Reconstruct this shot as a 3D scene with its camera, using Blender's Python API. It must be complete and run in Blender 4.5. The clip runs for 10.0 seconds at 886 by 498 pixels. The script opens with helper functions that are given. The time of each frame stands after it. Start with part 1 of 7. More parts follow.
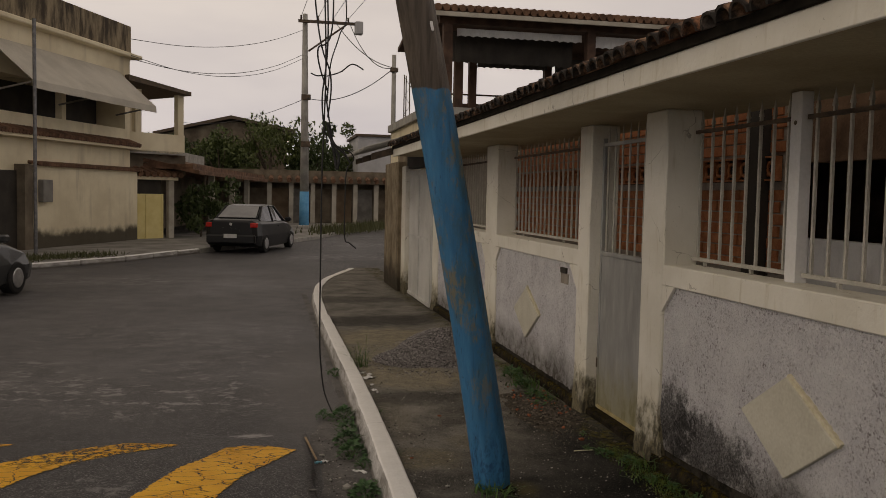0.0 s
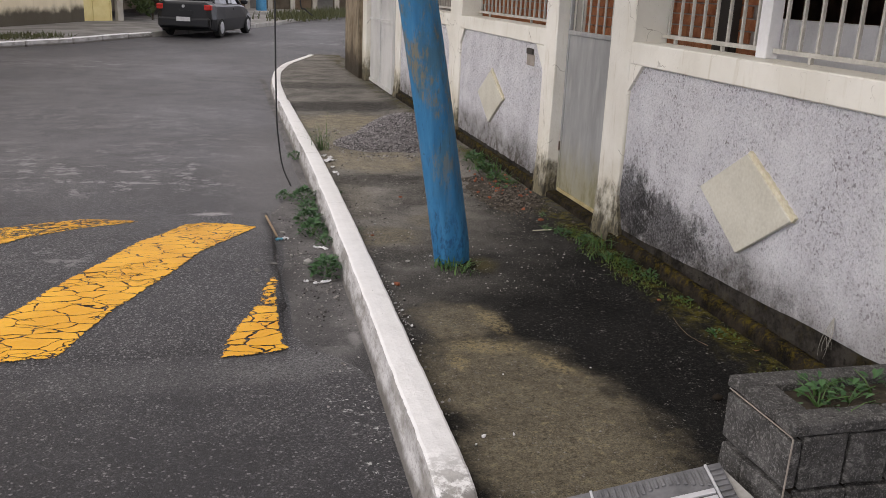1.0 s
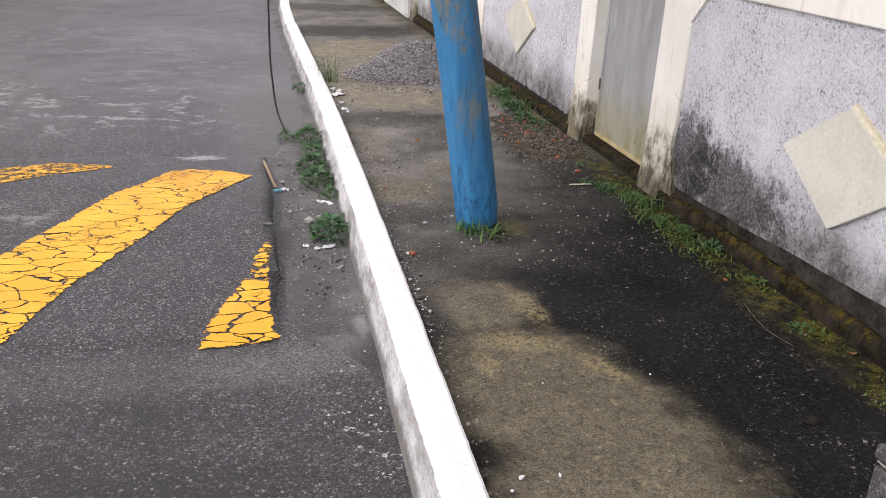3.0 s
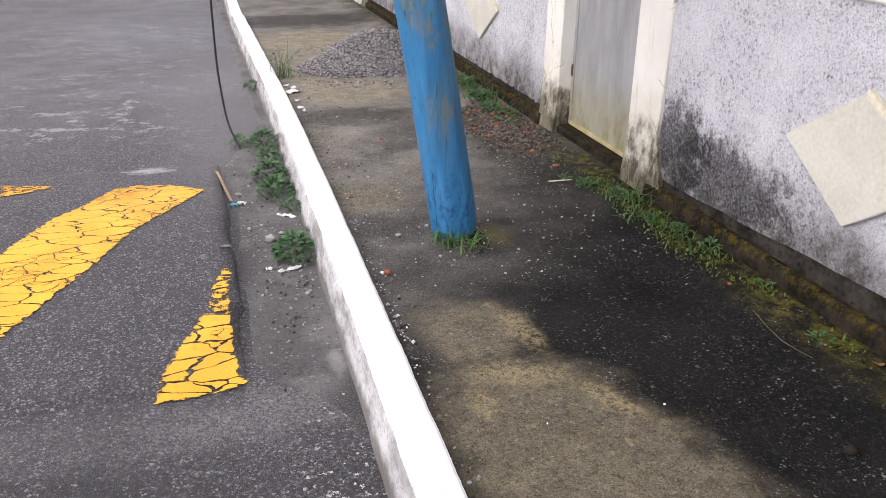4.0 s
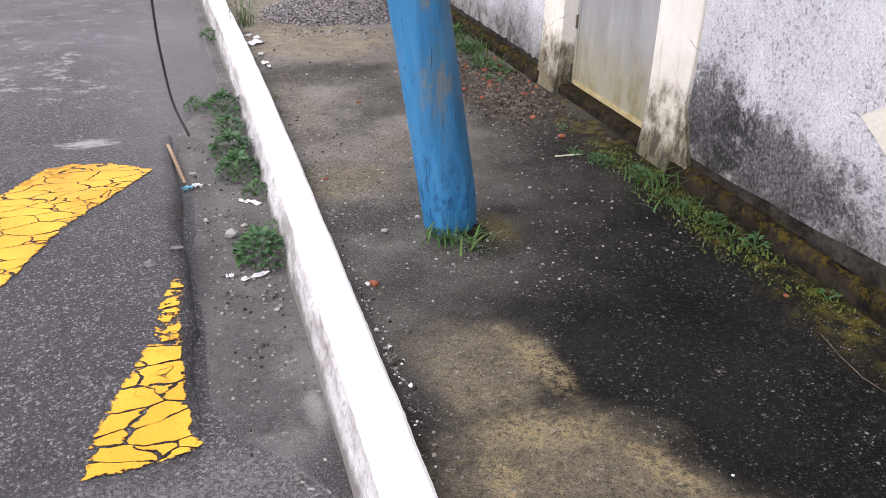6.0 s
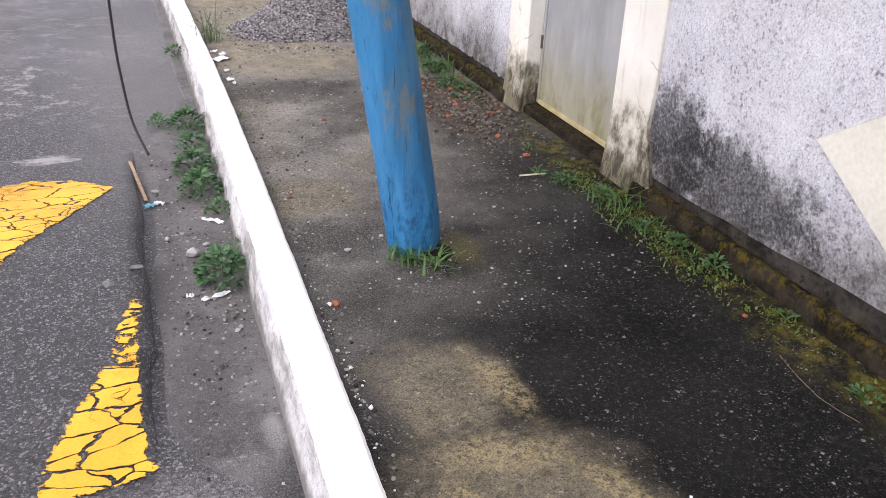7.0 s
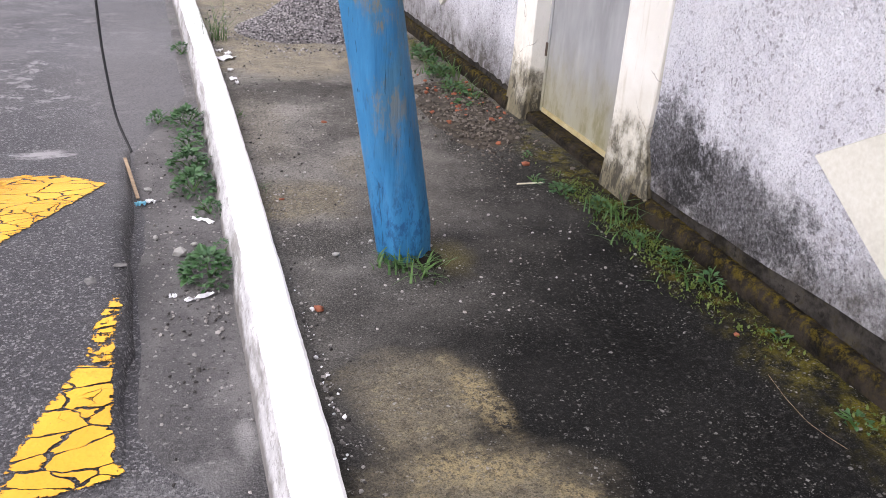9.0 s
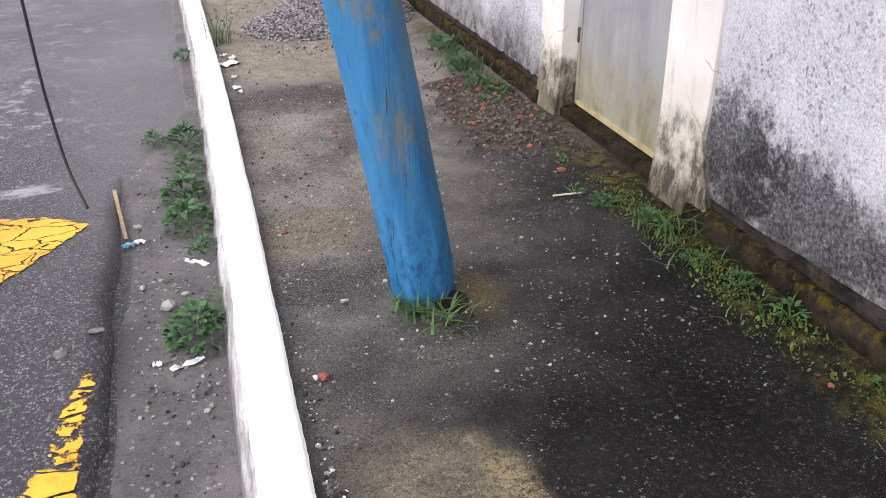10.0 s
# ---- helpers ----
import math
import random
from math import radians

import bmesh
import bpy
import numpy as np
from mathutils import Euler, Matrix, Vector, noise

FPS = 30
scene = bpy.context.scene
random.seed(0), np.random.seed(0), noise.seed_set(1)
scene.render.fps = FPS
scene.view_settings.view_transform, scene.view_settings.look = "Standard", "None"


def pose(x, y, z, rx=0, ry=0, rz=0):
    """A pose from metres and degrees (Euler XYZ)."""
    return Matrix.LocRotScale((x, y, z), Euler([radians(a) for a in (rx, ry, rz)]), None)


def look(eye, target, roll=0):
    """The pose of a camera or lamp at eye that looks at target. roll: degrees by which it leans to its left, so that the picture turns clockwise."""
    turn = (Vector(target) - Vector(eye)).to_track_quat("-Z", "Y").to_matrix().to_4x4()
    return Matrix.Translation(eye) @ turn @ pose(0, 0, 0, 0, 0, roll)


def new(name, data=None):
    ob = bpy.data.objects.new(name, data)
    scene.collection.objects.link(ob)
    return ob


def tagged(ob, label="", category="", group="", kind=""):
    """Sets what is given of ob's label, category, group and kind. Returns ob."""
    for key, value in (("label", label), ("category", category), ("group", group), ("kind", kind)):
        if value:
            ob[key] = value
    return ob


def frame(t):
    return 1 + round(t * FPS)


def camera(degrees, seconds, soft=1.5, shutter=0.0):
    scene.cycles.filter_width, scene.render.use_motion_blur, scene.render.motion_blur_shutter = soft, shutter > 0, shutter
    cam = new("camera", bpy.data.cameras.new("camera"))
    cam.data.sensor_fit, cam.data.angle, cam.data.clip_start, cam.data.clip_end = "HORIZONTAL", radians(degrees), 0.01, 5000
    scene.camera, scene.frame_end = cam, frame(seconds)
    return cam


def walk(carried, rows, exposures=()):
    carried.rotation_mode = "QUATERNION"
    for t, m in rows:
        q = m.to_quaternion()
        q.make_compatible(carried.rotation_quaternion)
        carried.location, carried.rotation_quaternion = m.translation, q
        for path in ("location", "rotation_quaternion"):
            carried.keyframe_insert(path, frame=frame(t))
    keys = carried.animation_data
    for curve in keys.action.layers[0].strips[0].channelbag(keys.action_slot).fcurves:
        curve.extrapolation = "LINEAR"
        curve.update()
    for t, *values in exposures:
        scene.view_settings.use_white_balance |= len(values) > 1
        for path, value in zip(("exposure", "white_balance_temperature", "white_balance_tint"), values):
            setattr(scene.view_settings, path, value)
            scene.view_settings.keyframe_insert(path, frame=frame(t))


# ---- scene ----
cam = camera(54.3, 10.0, soft=0.75)
PATH = [
    (0, (-0.05, -0.261, 1.882), (0.352, 1.694, 1.761), 1.2),
    (0.5, (-0.029, -0.236, 1.798), (0.485, 1.653, 1.388), 3.7),
    (1, (-0.017, -0.185, 1.743), (0.463, 1.668, 1.163), 2.5),
    (1.5, (-0.088, 0.01, 1.724), (0.487, 1.812, 1.074), 4.2),
    (2, (-0.123, 0.264, 1.714), (0.502, 2.022, 0.994), 2.5),
    (2.5, (0.022, 0.478, 1.687), (0.508, 2.283, 0.977), 1.6),
    (3, (0.139, 0.662, 1.686), (0.581, 2.464, 0.941), 3.2),
    (3.2, (0.211, 0.746, 1.668), (0.689, 2.542, 0.928), 4.1),
    (4.3, (0.157, 1.189, 1.695), (0.688, 2.943, 0.896), 0.6),
    (4.5, (0.239, 1.234, 1.639), (0.769, 2.983, 0.828), 1.7),
    (5, (0.351, 1.475, 1.646), (0.782, 3.189, 0.71), 3.6),
    (5.5, (0.256, 1.772, 1.641), (0.833, 3.46, 0.737), 2.6),
    (5.7, (0.257, 1.838, 1.656), (0.831, 3.52, 0.738), 1.6),
    (6.8, (0.372, 1.877, 1.652), (0.953, 3.565, 0.751), 2.1),
    (7, (0.312, 1.864, 1.673), (0.954, 3.539, 0.789), 2.7),
    (7.5, (0.248, 1.855, 1.672), (0.875, 3.545, 0.805), 2.9),
    (8, (0.256, 1.843, 1.698), (0.845, 3.551, 0.84), 2.8),
    (8.5, (0.311, 1.825, 1.674), (0.888, 3.54, 0.82), 1.8),
    (9, (0.431, 1.888, 1.657), (1.044, 3.579, 0.783), 4.0),
    (9.5, (0.552, 2.203, 1.624), (1.15, 3.881, 0.714), 2.7),
    (10, (0.685, 2.428, 1.632), (1.197, 4.124, 0.704), -0.6),
]
walk(cam, [(t, look(eye, target, roll)) for t, eye, target, roll in PATH],
     exposures=[(0.0, -1.63, 9000, 11), (0.5, -0.58, 8000, 12), (1.0, -0.22, 7050, 11), (1.6, 0.06, 6880, 11), (2.5, 0.32, 6850, 13), (3.2, 0.40, 6780, 13), (4.5, 0.59, 6680, 14), (10.0, 0.70, 6540, 15)])

# ---- world and sun ----
SUN_UP, SUN_ROUND = 36.0, 253.0
world = bpy.data.worlds.new("overcast_sky")
scene.world = world
world.use_nodes = True
wn, wl = world.node_tree.nodes, world.node_tree.links
wn.clear()
sky = wn.new("ShaderNodeTexSky")
sky.sky_type, sky.sun_disc = "NISHITA", False
sky.sun_elevation, sky.sun_rotation = radians(SUN_UP), radians(SUN_ROUND)
sky.air_density, sky.dust_density = 1.0, 4.0
sky_bg, cloud_bg, sky_mix, sky_out = wn.new("ShaderNodeBackground"), wn.new("ShaderNodeBackground"), wn.new("ShaderNodeMixShader"), wn.new("ShaderNodeOutputWorld")
wl.new(sky.outputs[0], sky_bg.inputs[0])
sky_bg.inputs[1].default_value = 0.10
w_co, w_map, w_noise, w_ramp = wn.new("ShaderNodeTexCoord"), wn.new("ShaderNodeMapping"), wn.new("ShaderNodeTexNoise"), wn.new("ShaderNodeValToRGB")
w_map.inputs["Scale"].default_value = (1.6, 1.6, 5.0)
w_noise.inputs["Scale"].default_value, w_noise.inputs["Detail"].default_value = 1.4, 5.0
w_ramp.color_ramp.elements[0].position, w_ramp.color_ramp.elements[0].color = 0.36, (0.80, 0.795, 0.895, 1)
w_ramp.color_ramp.elements[1].position, w_ramp.color_ramp.elements[1].color = 0.62, (1.05, 1.035, 1.10, 1)
wl.new(w_co.outputs["Generated"], w_map.inputs[0])
wl.new(w_map.outputs[0], w_noise.inputs["Vector"])
wl.new(w_noise.outputs[0], w_ramp.inputs[0])
# bright haze low down, thicker grey cloud overhead
w_sep, w_lift, w_mul = wn.new("ShaderNodeSeparateXYZ"), wn.new("ShaderNodeMapRange"), wn.new("ShaderNodeVectorMath")
wl.new(w_co.outputs["Generated"], w_sep.inputs[0])
wl.new(w_sep.outputs[2], w_lift.inputs[0])
for w_i, w_v in enumerate((0.0, 0.75, 1.42, 0.71)):
    w_lift.inputs[w_i + 1].default_value = w_v
w_mul.operation = "SCALE"
wl.new(w_ramp.outputs[0], w_mul.inputs[0])
wl.new(w_lift.outputs[0], w_mul.inputs["Scale"])
# the haze low down is a little cooler than the cloud overhead
w_cool, w_tint = wn.new("ShaderNodeValToRGB"), wn.new("ShaderNodeVectorMath")
w_cool.color_ramp.elements[0].position, w_cool.color_ramp.elements[0].color = 0.08, (0.925, 0.985, 1.115, 1)
w_cool.color_ramp.elements[1].position, w_cool.color_ramp.elements[1].color = 0.60, (1.0, 1.0, 1.0, 1)
w_tint.operation = "MULTIPLY"
wl.new(w_sep.outputs[2], w_cool.inputs[0])
wl.new(w_mul.outputs[0], w_tint.inputs[0])
wl.new(w_cool.outputs[0], w_tint.inputs[1])
wl.new(w_tint.outputs[0], cloud_bg.inputs[0])
cloud_bg.inputs[1].default_value = 1.75
sky_mix.inputs[0].default_value = 0.88
wl.new(sky_bg.outputs[0], sky_mix.inputs[1])
wl.new(cloud_bg.outputs[0], sky_mix.inputs[2])
wl.new(sky_mix.outputs[0], sky_out.inputs[0])

sun_data = bpy.data.lights.new("sun", "SUN")
sun_data.energy, sun_data.angle, sun_data.color = 0.85, radians(40), (1.0, 0.97, 0.92)
sun = new("sun", sun_data)
sun.matrix_basis = look((-13.0, 0.0, 10.0), (0.0, 4.0, 0.0))

# ---- materials ----
class Mat:
    """A small builder of node materials."""

    def __init__(self, name, rough=0.8, metal=0.0, spec=0.4):
        self.m = bpy.data.materials.new(name)
        self.m.use_nodes = True
        self.n, self.l = self.m.node_tree.nodes, self.m.node_tree.links
        self.b = self.n["Principled BSDF"]
        self.b.inputs["Roughness"].default_value = rough
        self.b.inputs["Metallic"].default_value = metal
        self.b.inputs["Specular IOR Level"].default_value = spec
        self.co = self.n.new("ShaderNodeTexCoord")
        self.geo = self.n.new("ShaderNodeNewGeometry")

    def link(self, a, b):
        self.l.new(a, b)

    def at(self, space="world", scale=(1, 1, 1), move=(0, 0, 0), warp=None):
        src = self.geo.outputs["Position"] if space == "world" else self.co.outputs["Object"]
        mp = self.n.new("ShaderNodeMapping")
        mp.inputs["Scale"].default_value = scale
        mp.inputs["Location"].default_value = move
        self.link(src, mp.inputs[0])
        return mp.outputs[0]

    def noise(self, size, detail=4.0, rough=0.55, space="world", stretch=(1, 1, 1), warp=0.0, move=(0, 0, 0)):
        t = self.n.new("ShaderNodeTexNoise")
        t.inputs["Scale"].default_value = 1.0 / size
        t.inputs["Detail"].default_value = detail
        t.inputs["Roughness"].default_value = rough
        t.inputs["Distortion"].default_value = warp
        self.link(self.at(space, stretch, move), t.inputs["Vector"])
        return t.outputs[0]

    def cells(self, size, feature="F1", space="world", stretch=(1, 1, 1), warp=None, out=0):
        t = self.n.new("ShaderNodeTexVoronoi")
        t.feature = feature
        t.inputs["Scale"].default_value = 1.0 / size
        v = self.at(space, stretch)
        if warp:
            add = self.n.new("ShaderNodeVectorMath")
            add.operation = "ADD"
            nz = self.n.new("ShaderNodeTexNoise")
            nz.inputs["Scale"].default_value, nz.inputs["Detail"].default_value = warp[0], 4.0
            self.link(v, nz.inputs["Vector"])
            sc = self.n.new("ShaderNodeVectorMath")
            sc.operation = "SCALE"
            sc.inputs["Scale"].default_value = warp[1]
            self.link(nz.outputs["Color"], sc.inputs[0])
            self.link(v, add.inputs[0])
            self.link(sc.outputs[0], add.inputs[1])
            v = add.outputs[0]
        self.link(v, t.inputs["Vector"])
        return t.outputs[out]

    def ramp(self, f, lo, hi, a=0.0, b=1.0):
        r = self.n.new("ShaderNodeMapRange")
        r.interpolation_type = "SMOOTHSTEP"
        for i, v in enumerate((lo, hi, a, b)):
            r.inputs[i + 1].default_value = v
        self.link(f, r.inputs[0])
        return r.outputs[0]

    def math(self, op, a, b=0.0):
        r = self.n.new("ShaderNodeMath")
        r.operation = op
        for i, v in enumerate((a, b)):
            if isinstance(v, (int, float)):
                r.inputs[i].default_value = v
            else:
                self.link(v, r.inputs[i])
        return r.outputs[0]

    def mix(self, f, a, b, blend="MIX"):
        r = self.n.new("ShaderNodeMix")
        r.data_type, r.blend_type = "RGBA", blend
        for i, v in ((0, f), (6, a), (7, b)):
            if isinstance(v, (int, float)):
                r.inputs[i].default_value = v
            elif isinstance(v, tuple):
                r.inputs[i].default_value = (*v, 1)
            else:
                self.link(v, r.inputs[i])
        return r.outputs[2]

    def axis(self, which, space="world"):
        s = self.n.new("ShaderNodeSeparateXYZ")
        self.link(self.geo.outputs["Position"] if space == "world" else self.co.outputs["Object"], s.inputs[0])
        return s.outputs[which]

    def blob(self, cx, cy, rx, ry, turn, soft, wobble):
        """A soft-edged patch on the ground: 1 inside, 0 outside, with an uneven outline."""
        mp = self.n.new("ShaderNodeMapping")
        mp.vector_type = "TEXTURE"
        mp.inputs["Location"].default_value = (cx, cy, 0)
        mp.inputs["Rotation"].default_value = (0, 0, radians(turn))
        mp.inputs["Scale"].default_value = (rx, ry, 1e6)
        self.link(self.geo.outputs["Position"], mp.inputs[0])
        ln = self.n.new("ShaderNodeVectorMath")
        ln.operation = "LENGTH"
        self.link(mp.outputs[0], ln.inputs[0])
        d = self.math("ADD", ln.outputs["Value"], wobble)
        return self.ramp(d, 1.0 - soft, 1.0 + soft, 1.0, 0.0)

    def object_random(self):
        o = self.n.new("ShaderNodeObjectInfo")
        return o.outputs["Random"]

    def island_random(self):
        return self.geo.outputs["Random Per Island"]

    def bump(self, f, depth=0.01, strength=0.6):
        r = self.n.new("ShaderNodeBump")
        r.inputs["Distance"].default_value, r.inputs["Strength"].default_value = depth, strength
        self.link(f, r.inputs["Height"])
        old = self.b.inputs["Normal"]
        if old.is_linked:
            self.link(old.links[0].from_socket, r.inputs["Normal"])
        self.link(r.outputs[0], self.b.inputs["Normal"])

    def done(self, colour, rough=None):
        if isinstance(colour, tuple):
            self.b.inputs["Base Color"].default_value = (*colour, 1)
        else:
            self.link(colour, self.b.inputs["Base Color"])
        if rough is not None:
            self.link(rough, self.b.inputs["Roughness"])
        return self.m


def plain(name, a, b, size=0.3, rough=0.8, metal=0.0, grain=0.02, depth=0.003, vary=False, spec=0.4, space="world", stretch=(1, 1, 1)):
    """Two tones at a large scale, grain at a fine one."""
    k = Mat(name, rough, metal, spec)
    f = k.ramp(k.noise(size, 5, space=space, stretch=stretch), 0.3, 0.7)
    c = k.mix(f, a, b)
    g = k.noise(grain, 3, space=space, stretch=stretch)
    c = k.mix(0.25, c, k.mix(g, (0.0, 0.0, 0.0), (1.0, 1.0, 1.0)), "OVERLAY")
    if vary:
        c = k.mix(k.math("MULTIPLY", k.object_random(), 0.45), c, k.mix(1.0, c, (0.55, 0.5, 0.5), "MULTIPLY"))
    k.bump(g, depth)
    return k.done(c)


def grains(k, size, warp=0.0):
    """Random value of each grain, and how deep in the joint between grains one is."""
    pick = k.n.new("ShaderNodeSeparateColor")
    k.link(k.cells(size, out=1, warp=(0.6 / size, size * 0.8)), pick.inputs[0])
    return pick.outputs[0], k.cells(size, "DISTANCE_TO_EDGE", warp=(0.6 / size, size * 0.8))


def asphalt():
    k = Mat("asphalt", 0.7, spec=0.4)
    big, mid, fine = k.noise(2.2, 5), k.noise(0.35, 5, 0.6), k.noise(0.006, 3, 0.6)
    wob = k.math("MULTIPLY", k.math("SUBTRACT", mid, 0.5), 1.6)
    c = k.mix(k.ramp(big, 0.35, 0.7), (0.045, 0.043, 0.046), (0.084, 0.081, 0.085))
    c = k.mix(k.ramp(mid, 0.48, 0.72, 0, 0.4), c, (0.115, 0.11, 0.11))
    # stones of the mix: most dark, a few pale
    v, e = grains(k, 0.0068)
    c = k.mix(k.ramp(v, 0.0, 0.5, 0.8, 0.0), c, (0.020, 0.019, 0.021))
    c = k.mix(k.ramp(v, 0.82, 0.98, 0.0, 0.8), c, (0.30, 0.292, 0.29))
    v3, e3 = grains(k, 0.011)
    c = k.mix(k.math("MULTIPLY", k.ramp(v3, 0.86, 0.93), k.ramp(e3, 0.04, 0.16, 0.0, 0.55)), c, (0.24, 0.235, 0.235))
    c = k.mix(k.math("MULTIPLY", k.ramp(v3, 0.0, 0.3, 1.0, 0.0), 0.6), c, (0.016, 0.015, 0.017))
    c = k.mix(k.ramp(fine, 0.36, 0.56, 0.7, 0), c, (0.014, 0.013, 0.014))
    # a darker stretch on the near side of the hump
    c = k.mix(k.math("MULTIPLY", k.blob(-0.9, 2.0, 1.8, 1.6, 0, 0.6, wob), 0.74), c, (0.016, 0.015, 0.016))
    v2, e2 = grains(k, 0.012)
    c = k.mix(k.math("MULTIPLY", k.math("MULTIPLY", k.ramp(v2, 0.90, 0.97), k.ramp(k.math("SUBTRACT", e2, k.math("MULTIPLY", k.noise(0.03, 3), 0.25)), -0.06, 0.06)), 0.75), c, (0.27, 0.26, 0.257))
    # a paler, greyer colour past the hump
    c = k.mix(k.math("MULTIPLY", k.blob(-3.2, 15.0, 8.0, 7.6, 0, 0.15, k.math("MULTIPLY", wob, 0.08)), 0.42), c, k.mix(k.ramp(mid, 0.35, 0.65), (0.095, 0.092, 0.096), (0.165, 0.16, 0.163)))
    # scuffed pale patches
    scuff = k.ramp(k.noise(0.17, 8, 0.78, stretch=(0.8, 0.9, 1)), 0.53, 0.60)
    for cx, cy, rx, ry, turn, much in ((-1.35, 8.5, 1.7, 0.9, -18, 0.85), (-0.5, 7.9, 1.0, 0.30, -24, 0.9), (-0.2, 9.6, 1.4, 0.9, 0, 0.5), (-3.4, 9.4, 1.6, 1.2, 0, 0.6), (-1.3, 12.0, 2.2, 1.5, 0, 0.35), (-2.2, 5.9, 0.5, 0.5, 0, 0.5), (-1.1, 5.55, 0.25, 0.35, 0, 0.6), (-3.0, 19.5, 1.8, 0.7, 10, 0.8), (2.8, 27.0, 2.5, 1.5, 0, 0.8), (4.5, 34.0, 2.5, 1.5, 0, 0.8)):
        c = k.mix(k.math("MULTIPLY", k.math("MULTIPLY", scuff, k.blob(cx, cy, rx, ry, turn, 0.35, wob)), much), c, (0.27, 0.262, 0.258))
    c = k.mix(k.math("MULTIPLY", k.blob(-0.15, 6.80, 0.14, 0.09, 0, 0.5, k.math("MULTIPLY", k.math("SUBTRACT", k.noise(0.06, 5, 0.7), 0.5), 3.0)), 0.85), c, (0.42, 0.40, 0.40))
    grainy = k.ramp(k.noise(0.012, 5, 0.75), 0.42, 0.60, 0.15, 1.0)
    dust = k.math("MULTIPLY", k.math("SUBTRACT", k.noise(0.12, 6, 0.7), 0.5), 2.6)
    c = k.mix(k.math("MULTIPLY", k.math("MULTIPLY", k.blob(0.42, 3.85, 0.40, 0.15, 8, 0.6, dust), grainy), 0.45), c, (0.23, 0.226, 0.222))
    c = k.mix(k.math("MULTIPLY", k.math("MULTIPLY", k.blob(0.0, 3.80, 0.8, 0.16, 2, 0.6, dust), grainy), 0.34), c, (0.19, 0.186, 0.183))
    c = k.mix(k.math("MULTIPLY", k.blob(0.40, 8.3, 0.42, 2.3, 0, 0.6, wob), 0.7), c, k.mix(grainy, (0.085, 0.081, 0.08), (0.18, 0.172, 0.168)))
    spat = k.ramp(k.noise(0.035, 5, 0.75), 0.60, 0.625)
    for cx, cy, rx, ry in ((0.53, 3.42, 0.13, 0.20), (0.56, 2.95, 0.10, 0.35), (0.60, 3.95, 0.08, 0.25)):
        c = k.mix(k.math("MULTIPLY", k.math("MULTIPLY", spat, k.blob(cx, cy, rx, ry, 0, 0.5, wob)), 0.95), c, (0.66, 0.65, 0.63))
    k.bump(e, 0.006, 0.8)
    k.bump(fine, 0.004, 0.6)
    k.bump(mid, 0.01, 0.3)
    return k.done(c, k.ramp(big, 0.3, 0.7, 0.50, 0.66))


def gutter_dirt():
    k = Mat("gutter_dirt", 0.9)
    n = k.noise(0.3, 6, 0.65)
    c = k.mix(k.ramp(n, 0.35, 0.65), (0.090, 0.086, 0.085), (0.165, 0.157, 0.152))
    fine = k.noise(0.008, 4, 0.7)
    c = k.mix(k.ramp(fine, 0.52, 0.66, 0, 0.55), c, (0.23, 0.22, 0.21))
    c = k.mix(k.ramp(k.noise(0.02, 5, 0.75), 0.36, 0.46, 0.6, 0), c, (0.035, 0.033, 0.031))
    gv, ge = grains(k, 0.014)
    c = k.mix(k.math("MULTIPLY", k.ramp(gv, 0.94, 0.97), k.ramp(ge, 0.1, 0.2, 0, 0.8)), c, (0.34, 0.33, 0.31))
    wob = k.math("MULTIPLY", k.math("SUBTRACT", k.noise(0.09, 6, 0.75), 0.5), 2.6)
    for cx, cy, rx, ry, much in ((0.625, 4.1, 0.03, 0.10, 0.5), (0.42, 3.9, 0.2, 0.10, 0.2)):
        c = k.mix(k.math("MULTIPLY", k.blob(cx, cy, rx, ry, 0, 0.5, wob), much), c, (0.40, 0.39, 0.375))
    tar = k.math("ADD", k.axis(1), k.math("MULTIPLY", k.math("SUBTRACT", n, 0.5), 0.8))
    c = k.mix(k.ramp(tar, 3.75, 4.3, 0.85, 0), c, k.mix(k.ramp(fine, 0.45, 0.65), (0.030, 0.029, 0.030), (0.12, 0.117, 0.115)))
    k.bump(fine, 0.008, 0.9)
    k.bump(n, 0.02, 0.4)
    return k.done(c)


